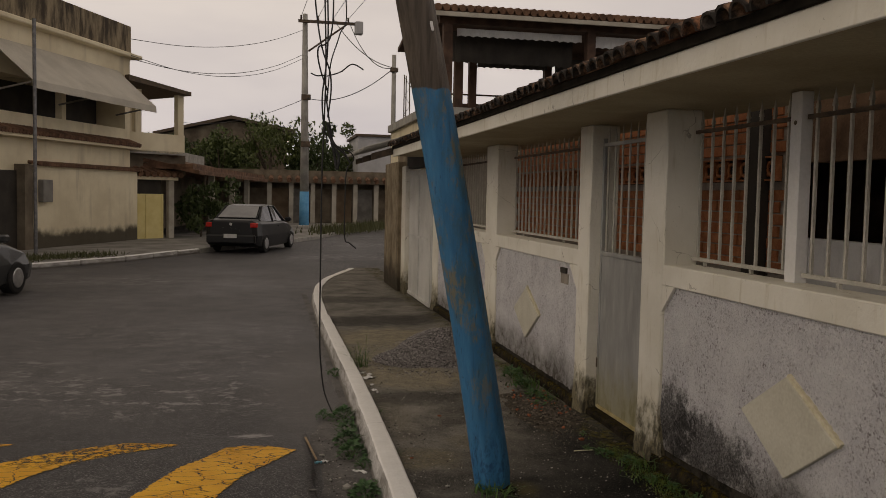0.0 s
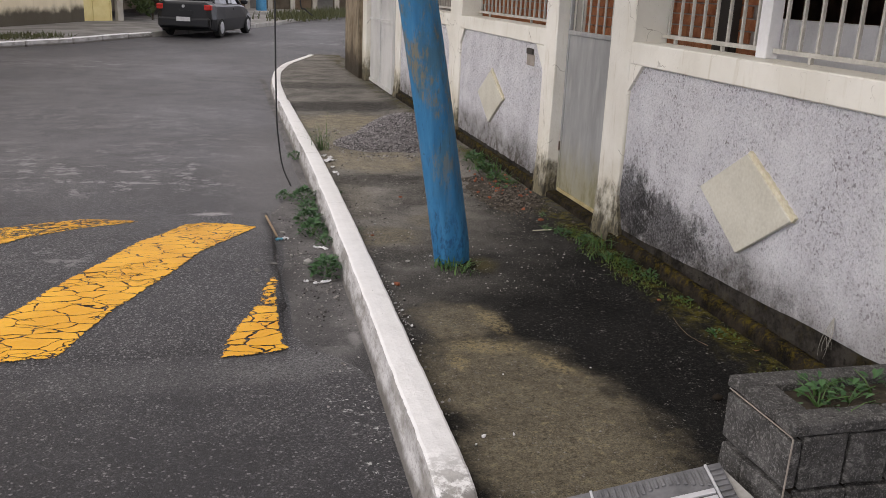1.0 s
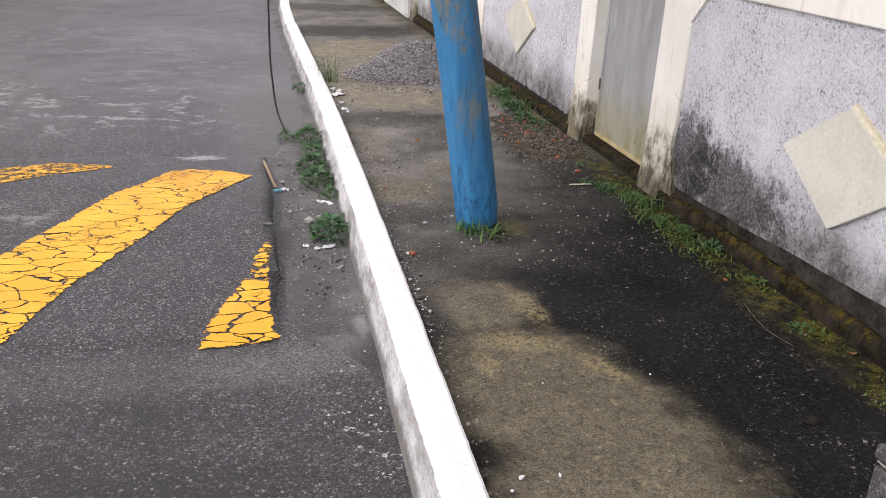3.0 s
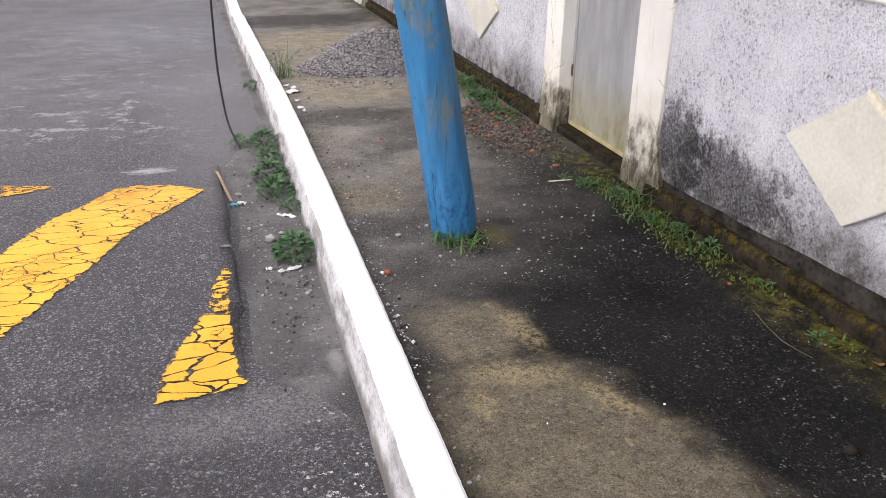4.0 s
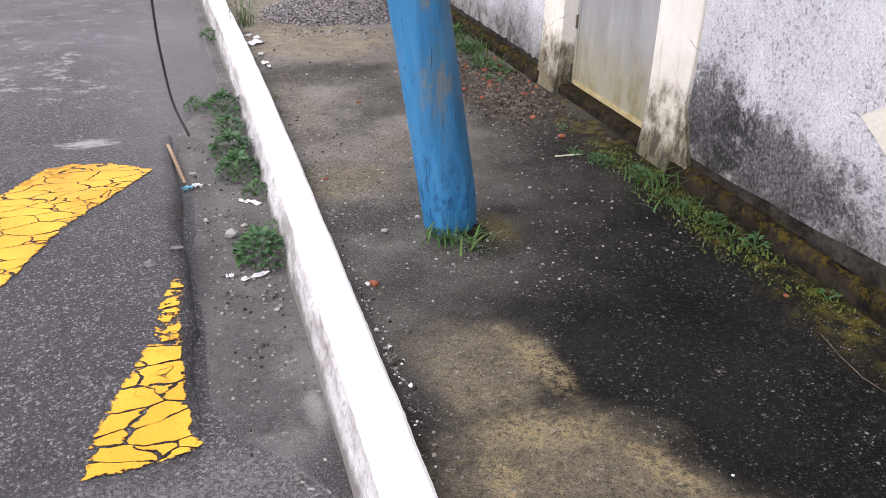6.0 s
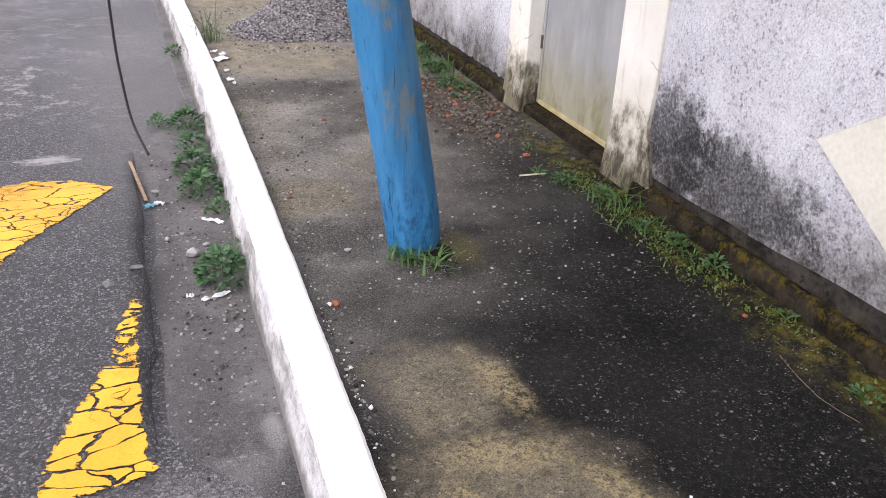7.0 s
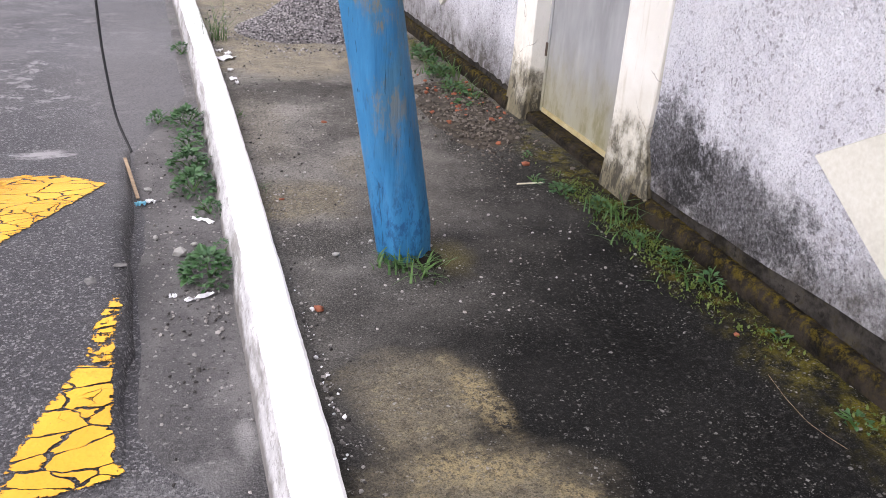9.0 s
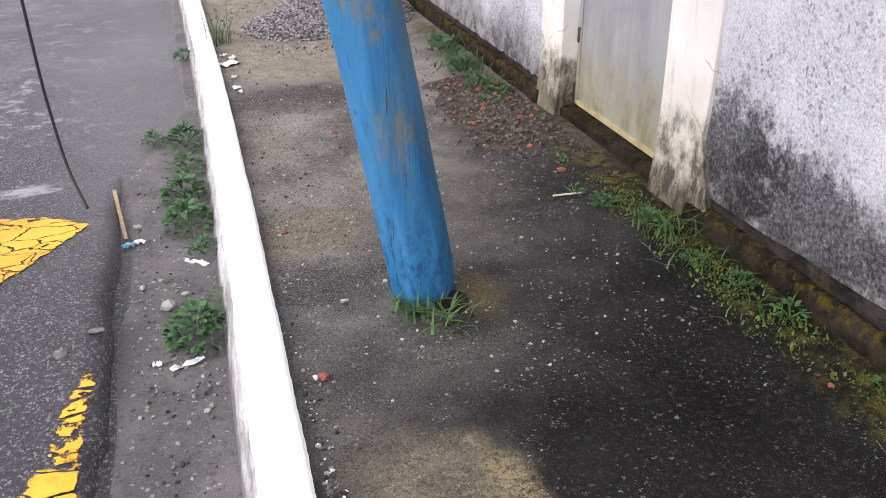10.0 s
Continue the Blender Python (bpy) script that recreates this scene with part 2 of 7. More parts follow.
def pavement_concrete():
    k = Mat("pavement_concrete", 0.9, spec=0.05)
    n, fine, grit = k.noise(0.5, 7, 0.68), k.noise(0.006, 3, 0.65), k.noise(0.022, 6, 0.75)
    w = k.math("MULTIPLY", k.math("SUBTRACT", k.noise(0.32, 6, 0.62), 0.5), 1.5)
    w2 = k.math("MULTIPLY", k.math("SUBTRACT", k.noise(0.16, 6, 0.7, move=(7, 3, 0)), 0.5), 1.8)
    dark = k.mix(k.ramp(n, 0.3, 0.7), (0.0068, 0.0066, 0.0063), (0.019, 0.0184, 0.0174))
    grey = k.mix(k.ramp(n, 0.3, 0.7), (0.10, 0.095, 0.088), (0.33, 0.312, 0.28))
    sand = k.mix(k.ramp(k.noise(0.25, 6, 0.65), 0.3, 0.7), (0.118, 0.106, 0.079), (0.195, 0.173, 0.122))
    sand = k.mix(k.ramp(k.noise(0.016, 5, 0.75), 0.42, 0.62, 0.0, 0.6), sand, (0.27, 0.225, 0.15))
    sand = k.mix(k.ramp(k.noise(0.07, 7, 0.8, move=(2, 2, 0)), 0.54, 0.63, 0, 0.6), sand, (0.38, 0.325, 0.19))
    sand = k.mix(k.ramp(k.noise(0.045, 7, 0.8, move=(5, 9, 0)), 0.40, 0.50, 0.65, 0), sand, (0.075, 0.064, 0.047))
    silt = k.mix(k.ramp(k.noise(0.14, 6, 0.7, move=(1, 5, 0)), 0.35, 0.65), (0.25, 0.222, 0.165), (0.43, 0.375, 0.26))
    moss = k.mix(k.ramp(k.noise(0.06, 5, 0.7), 0.40, 0.62), (0.014, 0.013, 0.007), (0.135, 0.115, 0.017))
    far = k.ramp(k.math("ADD", k.math("SUBTRACT", k.axis(1), k.math("MULTIPLY", k.axis(0), 1.25)), k.math("MULTIPLY", w, 0.75)), 1.85, 5.1)
    c = k.mix(far, dark, grey)
    # sandy stretches where water has left silt
    for cx, cy, rx, ry, turn, much in ((1.18, 4.08, 0.23, 0.24, 0, 0.9), (1.29, 3.08, 0.40, 0.72, 18, 0.9), (1.25, 2.52, 0.38, 0.45, 10, 0.9), (1.05, 5.72, 0.30, 0.24, 0, 0.9), (1.55, 6.15, 0.22, 0.2, 0, 0.5), (1.0, 7.0, 0.2, 0.7, 0, 0.35)):
        c = k.mix(k.math("MULTIPLY", k.blob(cx, cy, rx, ry, turn, 0.32, w), much), c, sand)
    # ochre rims where the silt dried last
    for cx, cy, rx, ry, turn in ((1.37, 4.02, 0.06, 0.17, 8), (1.22, 3.70, 0.17, 0.07, -12), (1.05, 3.55, 0.05, 0.09, 0), (1.50, 3.45, 0.05, 0.16, 25)):
        c = k.mix(k.math("MULTIPLY", k.math("MULTIPLY", k.blob(cx, cy, rx, ry, turn, 0.6, w2), k.ramp(k.noise(0.028, 6, 0.78, move=(6, 2, 0)), 0.42, 0.56)), 0.8), c, (0.36, 0.29, 0.155))
    for cx, cy, rx, ry, turn, much in ((1.45, 8.5, 0.62, 0.55, 0, 0.8), (1.6, 11.0, 0.85, 0.8, 0, 0.95), (1.15, 9.6, 0.3, 0.9, 0, 0.7)):
        c = k.mix(k.math("MULTIPLY", k.blob(cx, cy, rx, ry, turn, 0.32, w), much), c, silt)
    # black algae
    for cx, cy, rx, ry, turn, much in ((1.75, 12.6, 1.1, 0.55, 6, 0.8), (1.6, 15.2, 1.1, 0.45, 0, 0.6), (1.35, 7.6, 0.45, 0.26, 10, 0.7), (1.1, 5.25, 0.22, 0.2, 0, 0.55), (1.7, 6.9, 0.35, 0.3, 0, 0.5), (2.3, 6.4, 0.3, 0.8, 0, 0.6)):
        c = k.mix(k.math("MULTIPLY", k.blob(cx, cy, rx, ry, turn, 0.4, w2), much), c, dark)
    edge = k.ramp(k.math("ADD", k.axis(0), k.math("MULTIPLY", w2, 0.16)), 2.32, 2.52)
    c = k.mix(k.math("MULTIPLY", edge, k.ramp(k.noise(0.22, 5, 0.65), 0.40, 0.62, 0.1, 0.95)), c, moss)
    c = k.mix(k.math("MULTIPLY", k.blob(1.59, 5.02, 0.09, 0.15, 0, 0.6, w2), 0.75), c, (0.105, 0.090, 0.030))
    # grit of many sizes
    c = k.mix(k.math("MULTIPLY", far, k.ramp(k.noise(0.0075, 4, 0.7, move=(4, 4, 0)), 0.50, 0.62, 0, 0.65)), c, (0.38, 0.36, 0.32))
    c = k.mix(k.math("MULTIPLY", far, k.ramp(k.noise(0.013, 4, 0.7, move=(1, 7, 0)), 0.36, 0.47, 0.75, 0)), c, (0.04, 0.037, 0.034))
    c = k.mix(k.ramp(grit, 0.50, 0.68, 0.0, 0.24), c, (0.13, 0.122, 0.110))
    c = k.mix(k.ramp(k.noise(0.0045, 3, 0.7, move=(8, 2, 0)), 0.58, 0.68, 0.0, 0.25), c, (0.20, 0.195, 0.185))
    drift = k.ramp(k.noise(0.22, 5, 0.65), 0.40, 0.64)
    for size, lo, hi, much, tone in ((0.0048, 0.86, 0.96, 0.55, 0.24), (0.0088, 0.875, 0.95, 0.8, 0.29), (0.015, 0.955, 0.98, 0.85, 0.35)):
        v, e = grains(k, size)
        spot = k.math("MULTIPLY", k.ramp(v, lo, hi), k.ramp(k.math("SUBTRACT", e, k.math("MULTIPLY", k.noise(size * 3, 2), 0.28)), -0.02, 0.10))
        c = k.mix(k.math("MULTIPLY", k.math("MULTIPLY", spot, k.math("ADD", k.math("MULTIPLY", drift, 0.85), 0.15)), much), c, (tone, tone * 0.965, tone * 0.90))
    v4, e4 = grains(k, 0.006)
    c = k.mix(k.ramp(v4, 0.0, 0.25, 0.4, 0.0), c, (0.008, 0.008, 0.008))
    c = k.mix(k.ramp(fine, 0.36, 0.56, 0.4, 0), c, (0.008, 0.008, 0.008))
    k.bump(fine, 0.004, 0.7)
    k.bump(grit, 0.006, 0.5)
    k.bump(n, 0.015, 0.35)
    return k.done(c, k.ramp(n, 0.3, 0.7, 0.8, 0.97))


def stucco():
    """Thrown white plaster, violet-grey in daylight, with mould climbing from the footing."""
    k = Mat("rough_white_stucco", 0.92, spec=0.2)
    lump = k.noise(0.024, 5, 0.6)
    fine = k.noise(0.009, 4, 0.6)
    speck = k.noise(0.014, 5, 0.75)
    patch = k.noise(0.30, 6, 0.65)
    c = k.mix(k.ramp(patch, 0.35, 0.7), (0.78, 0.77, 0.81), (0.90, 0.895, 0.92))
    grime = k.ramp(k.noise(0.03, 6, 0.8), 0.53, 0.62)
    c = k.mix(k.math("MULTIPLY", grime, k.ramp(patch, 0.38, 0.62, 0.55, 0.08)), c, (0.16, 0.125, 0.135))
    gv, ge = grains(k, 0.013)
    c = k.mix(k.math("MULTIPLY", k.ramp(gv, 0.88, 0.96), k.ramp(patch, 0.36, 0.60, 0.6, 0.06)), c, (0.15, 0.125, 0.13))
    c = k.mix(k.ramp(gv, 0.0, 0.5, 0.55, 0.0), c, (0.95, 0.95, 0.97))
    z, y = k.axis(2), k.axis(1)
    edge = k.math("ADD", z, k.math("MULTIPLY", k.math("SUBTRACT", k.noise(0.45, 6, 0.65), 0.5), 0.75))
    c = k.mix(k.ramp(edge, 0.20, 0.62, 0.6, 0), c, (0.15, 0.135, 0.115))
    c = k.mix(k.math("MULTIPLY", k.ramp(edge, 0.14, 0.42, 0.85, 0), k.ramp(k.noise(0.1, 6, 0.7), 0.42, 0.6)), c, (0.085, 0.07, 0.05))
    w = k.math("MULTIPLY", k.math("SUBTRACT", k.noise(0.14, 6, 0.7), 0.5), 2.4)
    for cy, cz, ry, rz, much in ((5.08, 0.38, 0.30, 0.25, 1.0), (4.62, 0.33, 0.50, 0.21, 0.95), (3.9, 0.29, 0.7, 0.13, 0.6), (7.3, 0.30, 0.5, 0.18, 0.5), (8.6, 0.28, 0.9, 0.18, 0.3)):
        mp = k.n.new("ShaderNodeMapping")
        mp.vector_type = "TEXTURE"
        mp.inputs["Location"].default_value, mp.inputs["Scale"].default_value = (2.66, cy, cz), (1e6, ry, rz)
        k.link(k.geo.outputs["Position"], mp.inputs[0])
        ln = k.n.new("ShaderNodeVectorMath")
        ln.operation = "LENGTH"
        k.link(mp.outputs[0], ln.inputs[0])
        mould = k.ramp(k.math("ADD", ln.outputs["Value"], w), 0.55, 1.6, much, 0.0)
        c = k.mix(k.ramp(k.math("ADD", mould, k.math("MULTIPLY", k.math("SUBTRACT", speck, 0.5), 1.7)), 0.22, 1.20, 0.0, 0.90), c, (0.026, 0.025, 0.024))
    pits = k.ramp(k.noise(0.011, 4, 0.7, move=(3, 1, 2)), 0.35, 0.46, 0.38, 0.0)
    c = k.mix(pits, c, (0.19, 0.18, 0.20))
    k.bump(k.ramp(ge, 0.0, 0.35), 0.008, 0.5)
    k.bump(lump, 0.05, 0.9)
    k.bump(fine, 0.012, 0.8)
    return k.done(c)


def cream_paint():
    k = Mat("cream_wall_paint", 0.75, spec=0.3)
    n = k.noise(0.5, 5)
    c = k.mix(k.ramp(n, 0.3, 0.7), (0.69, 0.665, 0.585), (0.80, 0.78, 0.71))
    z = k.axis(2)
    edge = k.math("ADD", z, k.math("MULTIPLY", k.math("SUBTRACT", k.noise(0.16, 6, 0.7), 0.5), 0.8))
    c = k.mix(k.ramp(edge, 0.2, 0.85, 0.35, 0), c, (0.46, 0.40, 0.25))
    c = k.mix(k.ramp(edge, 0.12, 0.50, 0.92, 0), c, (0.12, 0.102, 0.054))
    c = k.mix(k.math("MULTIPLY", k.ramp(edge, 0.14, 0.46, 0.95, 0), k.ramp(k.noise(0.05, 6, 0.75, stretch=(1, 1, 0.45)), 0.45, 0.56)), c, (0.050, 0.044, 0.032))
    streak = k.ramp(k.noise(0.06, 5, stretch=(1, 1, 0.12)), 0.56, 0.72, 0, 0.35)
    c = k.mix(streak, c, (0.42, 0.36, 0.22))
    c = k.mix(k.ramp(k.noise(0.02, 4, 0.7), 0.66, 0.72, 0, 0.4), c, (0.2, 0.17, 0.12))
    crack = k.cells(0.55, "DISTANCE_TO_EDGE", warp=(3.0, 0.35))
    c = k.mix(k.math("MULTIPLY", k.ramp(crack, 0.002, 0.006, 1, 0), k.ramp(k.noise(0.4, 3), 0.50, 0.58, 0, 0.6)), c, (0.22, 0.19, 0.14))
    k.bump(k.noise(0.03, 4), 0.006)
    k.bump(k.noise(0.16, 3), 0.02, 0.4)
    return k.done(c)


def kerb_paint():
    k = Mat("whitewashed_kerb", 0.85, spec=0.25)
    n = k.noise(0.10, 6, 0.7)
    c = k.mix(k.ramp(n, 0.3, 0.7), (0.80, 0.795, 0.785), (0.87, 0.865, 0.855))
    bare = k.mix(k.ramp(k.noise(0.05, 5), 0.3, 0.7), (0.14, 0.13, 0.115), (0.30, 0.285, 0.26))
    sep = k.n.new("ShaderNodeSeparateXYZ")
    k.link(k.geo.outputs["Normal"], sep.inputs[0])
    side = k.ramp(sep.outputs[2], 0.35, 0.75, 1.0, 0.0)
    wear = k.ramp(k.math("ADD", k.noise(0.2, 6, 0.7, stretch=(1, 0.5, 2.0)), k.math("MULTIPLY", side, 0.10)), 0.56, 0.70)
    # side faces greyed: their weaker light is put into the colour, besides worn paint
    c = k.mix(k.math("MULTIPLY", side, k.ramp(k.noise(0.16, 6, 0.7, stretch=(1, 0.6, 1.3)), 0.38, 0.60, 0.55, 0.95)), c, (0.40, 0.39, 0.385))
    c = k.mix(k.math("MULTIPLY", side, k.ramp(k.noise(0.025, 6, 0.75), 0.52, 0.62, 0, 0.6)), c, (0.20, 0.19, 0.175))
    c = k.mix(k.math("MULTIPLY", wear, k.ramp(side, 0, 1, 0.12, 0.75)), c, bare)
    foot = k.ramp(k.math("ADD", k.axis(2), k.math("MULTIPLY", k.math("SUBTRACT", n, 0.5), 0.12)), -0.075, -0.03, 0.85, 0)
    c = k.mix(foot, c, (0.11, 0.1, 0.088))
    chips = k.ramp(k.noise(0.018, 4, 0.7), 0.69, 0.72, 0, 0.8)
    c = k.mix(chips, c, bare)
    old = k.math("MULTIPLY", k.ramp(k.axis(1), 2.3, 2.75, 0.9, 0.0), k.ramp(k.noise(0.07, 5, 0.7), 0.42, 0.56))
    c = k.mix(old, c, bare)
    k.bump(k.noise(0.035, 5, 0.65), 0.012, 0.6)
    return k.done(c)


def pole_wood():
    """A weathered pole, brushed with blue paint up to head height and a bit more."""
    k = Mat("blue_painted_pole", 0.62, spec=0.4)
    grain = k.noise(0.03, 6, 0.65, space="object", stretch=(1, 1, 0.045))
    broad = k.noise(0.11, 5, space="object", stretch=(1, 1, 0.22))
    blot = k.noise(0.20, 6, 0.68, space="object", stretch=(1, 1, 0.45), move=(3, 1, 0))
    wood = k.mix(k.ramp(grain, 0.3, 0.7), (0.045, 0.034, 0.026), (0.12, 0.095, 0.075))
    blue = k.mix(k.ramp(broad, 0.3, 0.72), (0.013, 0.128, 0.27), (0.036, 0.205, 0.395))
    blue = k.mix(k.ramp(grain, 0.55, 0.72, 0, 0.30), blue, (0.05, 0.25, 0.47))
    blue = k.mix(k.ramp(grain, 0.30, 0.43, 0.6, 0), blue, (0.008, 0.065, 0.165))
    z = k.axis(2, "object")
    # paint rubbed through to grey-green and ochre wood, less so near the ground
    high = k.ramp(z, 0.30, 1.1)
    blue = k.mix(k.math("MULTIPLY", k.ramp(blot, 0.46, 0.60), k.math("MULTIPLY", high, 0.62)), blue, (0.055, 0.115, 0.135))
    ochre = k.math("MULTIPLY", k.ramp(k.noise(0.06, 6, 0.75, space="object", stretch=(1, 1, 0.28)), 0.50, 0.60), k.ramp(blot, 0.38, 0.56))
    blue = k.mix(k.math("MULTIPLY", ochre, k.math("MULTIPLY", high, 0.75)), blue, (0.20, 0.165, 0.09))
    blue = k.mix(k.ramp(k.noise(0.012, 6, 0.75, space="object", stretch=(1, 1, 0.08)), 0.61, 0.66, 0, 0.65), blue, (0.03, 0.05, 0.06))
    # splits that run with the grain, and dark scuffs at the foot
    split = k.ramp(k.noise(0.022, 3, 0.5, space="object", stretch=(1, 1, 0.03), move=(0, 4, 0)), 0.690, 0.72, 0, 0.55)
    blue = k.mix(split, blue, (0.006, 0.022, 0.045))
    low = k.math("MULTIPLY", k.ramp(z, 0.30, 0.62, 1.0, 0.0), k.ramp(k.noise(0.035, 6, 0.75, space="object", stretch=(1, 1, 0.4)), 0.48, 0.60))
    blue = k.mix(k.math("MULTIPLY", low, 0.6), blue, (0.006, 0.035, 0.10))
    top = k.ramp(k.math("ADD", z, k.math("MULTIPLY", k.math("SUBTRACT", broad, 0.5), 0.06)), 2.655, 2.67)
    c = k.mix(top, blue, wood)
    k.bump(grain, 0.006, 0.8)
    k.bump(split, -0.012, 0.8)
    k.bump(broad, 0.008, 0.3)
    return k.done(c)


def yellow_paint():
    k = Mat("cracked_yellow_road_paint", 0.6, spec=0.35)
    n = k.noise(0.35, 5)
    c = k.mix(k.ramp(n, 0.3, 0.7), (0.74, 0.36, 0.022), (0.86, 0.46, 0.035))
    c = k.mix(k.ramp(k.noise(0.05, 5, 0.7), 0.60, 0.74, 0, 0.4), c, (0.42, 0.24, 0.05))
    c = k.mix(k.ramp(k.noise(0.010, 4, 0.7), 0.62, 0.70, 0, 0.5), c, (0.16, 0.10, 0.04))
    d = k.cells(0.17, "DISTANCE_TO_EDGE", stretch=(0.85, 1.9, 1), warp=(5.0, 0.16))
    d2 = k.cells(0.09, "DISTANCE_TO_EDGE", stretch=(0.9, 1.5, 1), warp=(8.0, 0.10))
    some = k.ramp(k.noise(0.40, 3, move=(2, 0, 0)), 0.56, 0.64)
    wide = k.math("ADD", k.math("MULTIPLY", k.ramp(k.noise(0.09, 5, 0.7), 0.3, 0.7), k.math("ADD", 0.030, k.math("MULTIPLY", k.blob(0.15, 4.4, 0.40, 0.9, 0, 0.3, 0.0), 0.026))), 0.001)
    gap = k.ramp(k.math("SUBTRACT", d, wide), -0.004, 0.008, 1, 0)
    gap2 = k.math("MULTIPLY", k.ramp(d2, 0.010, 0.035, 1, 0), some)
    gap = k.math("MAXIMUM", gap, gap2)
    tip = k.math("MULTIPLY", k.blob(0.20, 4.85, 0.32, 0.30, 0, 0.3, 0.0), k.ramp(k.noise(0.06, 5, 0.7), 0.51, 0.55))
    gap = k.math("MAXIMUM", gap, tip)
    thin = k.math("MULTIPLY", k.blob(-1.25, 6.40, 0.95, 0.42, 0, 0.4, 0.0), k.ramp(k.noise(0.055, 6, 0.78, move=(1, 1, 0)), 0.49, 0.54))
    gap = k.math("MAXIMUM", gap, thin)
    # the rim is eaten away unevenly
    rim = k.n.new("ShaderNodeAttribute")
    rim.attribute_name = "rim"
    eaten = k.math("SUBTRACT", k.math("MULTIPLY", k.ramp(k.noise(0.035, 6, 0.75), 0.40, 0.68), 0.022), rim.outputs["Fac"])
    gap = k.math("MAXIMUM", gap, k.ramp(eaten, -0.002, 0.002))
    k.bump(k.math("MULTIPLY", gap, -1.0), 0.006, 0.8)
    k.bump(k.cells(0.016), 0.003, 0.5)
    m = k.done(c)
    clear, blend = k.n.new("ShaderNodeBsdfTransparent"), k.n.new("ShaderNodeMixShader")
    k.link(gap, blend.inputs[0])
    k.link(k.b.outputs[0], blend.inputs[1])
    k.link(clear.outputs[0], blend.inputs[2])
    k.link(blend.outputs[0], k.n["Material Output"].inputs[0])
    return m


def bark_brick(name, a, b):
    return plain(name, a, b, 0.08, 0.9, vary=True)


ASPHALT, GUTTER, PAVE, STUCCO, CREAM, KERB = asphalt(), gutter_dirt(), pavement_concrete(), stucco(), cream_paint(), kerb_paint()
POLE, YELLOW = pole_wood(), yellow_paint()
k_ = Mat("mossy_footing", 0.95, spec=0.1)
_c = k_.mix(k_.ramp(k_.noise(0.14, 6, 0.7), 0.35, 0.65), (0.008, 0.007, 0.006), (0.040, 0.032, 0.024))
_c = k_.mix(k_.math("MULTIPLY", k_.ramp(k_.noise(0.045, 7, 0.8, move=(4, 0, 0)), 0.46, 0.62), k_.ramp(k_.axis(2), 0.07, 0.125, 0.12, 0.95)), _c, (0.105, 0.078, 0.010))
k_.bump(k_.noise(0.03, 5, 0.7), 0.03, 1.0)
FOOTING = k_.done(_c)
k_ = Mat("stained_foundation", 0.95, spec=0.1)
_c = k_.mix(k_.ramp(k_.noise(0.12, 6, 0.7), 0.35, 0.65), (0.016, 0.014, 0.012), (0.066, 0.059, 0.050))
_c = k_.mix(k_.ramp(k_.noise(0.16, 6, 0.7, move=(6, 0, 0)), 0.50, 0.66, 0, 0.5), _c, (0.060, 0.048, 0.012))
_c = k_.mix(k_.ramp(k_.noise(0.05, 6, 0.75, move=(0, 2, 0)), 0.56, 0.64, 0, 0.8), _c, (0.014, 0.012, 0.010))
k_.bump(k_.noise(0.035, 5, 0.7), 0.03, 1.0)
FOUNDATION = k_.done(_c)
TAN = plain("yellowed_gate_frame", (0.34, 0.27, 0.12), (0.46, 0.39, 0.22), 0.12, 0.7)
TILE_CREAM = plain("cream_glazed_tile", (0.52, 0.50, 0.42), (0.60, 0.58, 0.495), 0.25, 0.55)
BARS = plain("cream_painted_iron", (0.40, 0.385, 0.34), (0.52, 0.50, 0.45), 0.15, 0.55)
RUSTY = plain("dark_rusty_iron", (0.06, 0.045, 0.035), (0.13, 0.09, 0.06), 0.1, 0.7)
WHITE_WOOD = plain("white_painted_post", (0.66, 0.66, 0.66), (0.76, 0.76, 0.76), 0.3, 0.6)
BRICK = bark_brick("orange_hollow_brick", (0.36, 0.125, 0.05), (0.48, 0.20, 0.09))
MORTAR = plain("brick_mortar", (0.24, 0.21, 0.18), (0.34, 0.30, 0.26), 0.1)
# near-black for dark parts such as blinds, and for shade painted in openings
DARK = plain("dark_parts_and_painted_shade", (0.03, 0.026, 0.022), (0.05, 0.043, 0.036), 0.5)
PORCH = plain("porch_plaster", (0.36, 0.34, 0.30), (0.46, 0.44, 0.39), 0.5)
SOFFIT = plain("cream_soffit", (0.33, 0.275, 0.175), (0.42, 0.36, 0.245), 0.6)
RAW_BRICK = plain("bare_brown_brickwork", (0.11, 0.062, 0.038), (0.22, 0.135, 0.085), 0.25, 0.95, depth=0.01)
MORTAR_EDGE = plain("crumbling_yellow_mortar", (0.56, 0.51, 0.36), (0.68, 0.64, 0.50), 0.03, 0.95, depth=0.008)
RUBBLE_MIX = Mat("brown_rubble", 0.95)
_c = RUBBLE_MIX.mix(RUBBLE_MIX.island_random(), (0.030, 0.024, 0.019), (0.19, 0.163, 0.135))
RUBBLE_MIX.bump(RUBBLE_MIX.noise(0.008, 3), 0.004)
RUBBLE_MIX = RUBBLE_MIX.done(_c)
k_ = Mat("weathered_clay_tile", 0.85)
_n = k_.noise(0.14, 5)
_c = k_.mix(k_.ramp(_n, 0.3, 0.7), (0.14, 0.085, 0.06), (0.33, 0.185, 0.115))
_c = k_.mix(k_.ramp(k_.object_random(), 0.35, 0.8, 0, 0.75), _c, (0.20, 0.18, 0.165))
_c = k_.mix(k_.ramp(k_.object_random(), 0.86, 0.90, 0, 0.8), _c, (0.36, 0.14, 0.06))
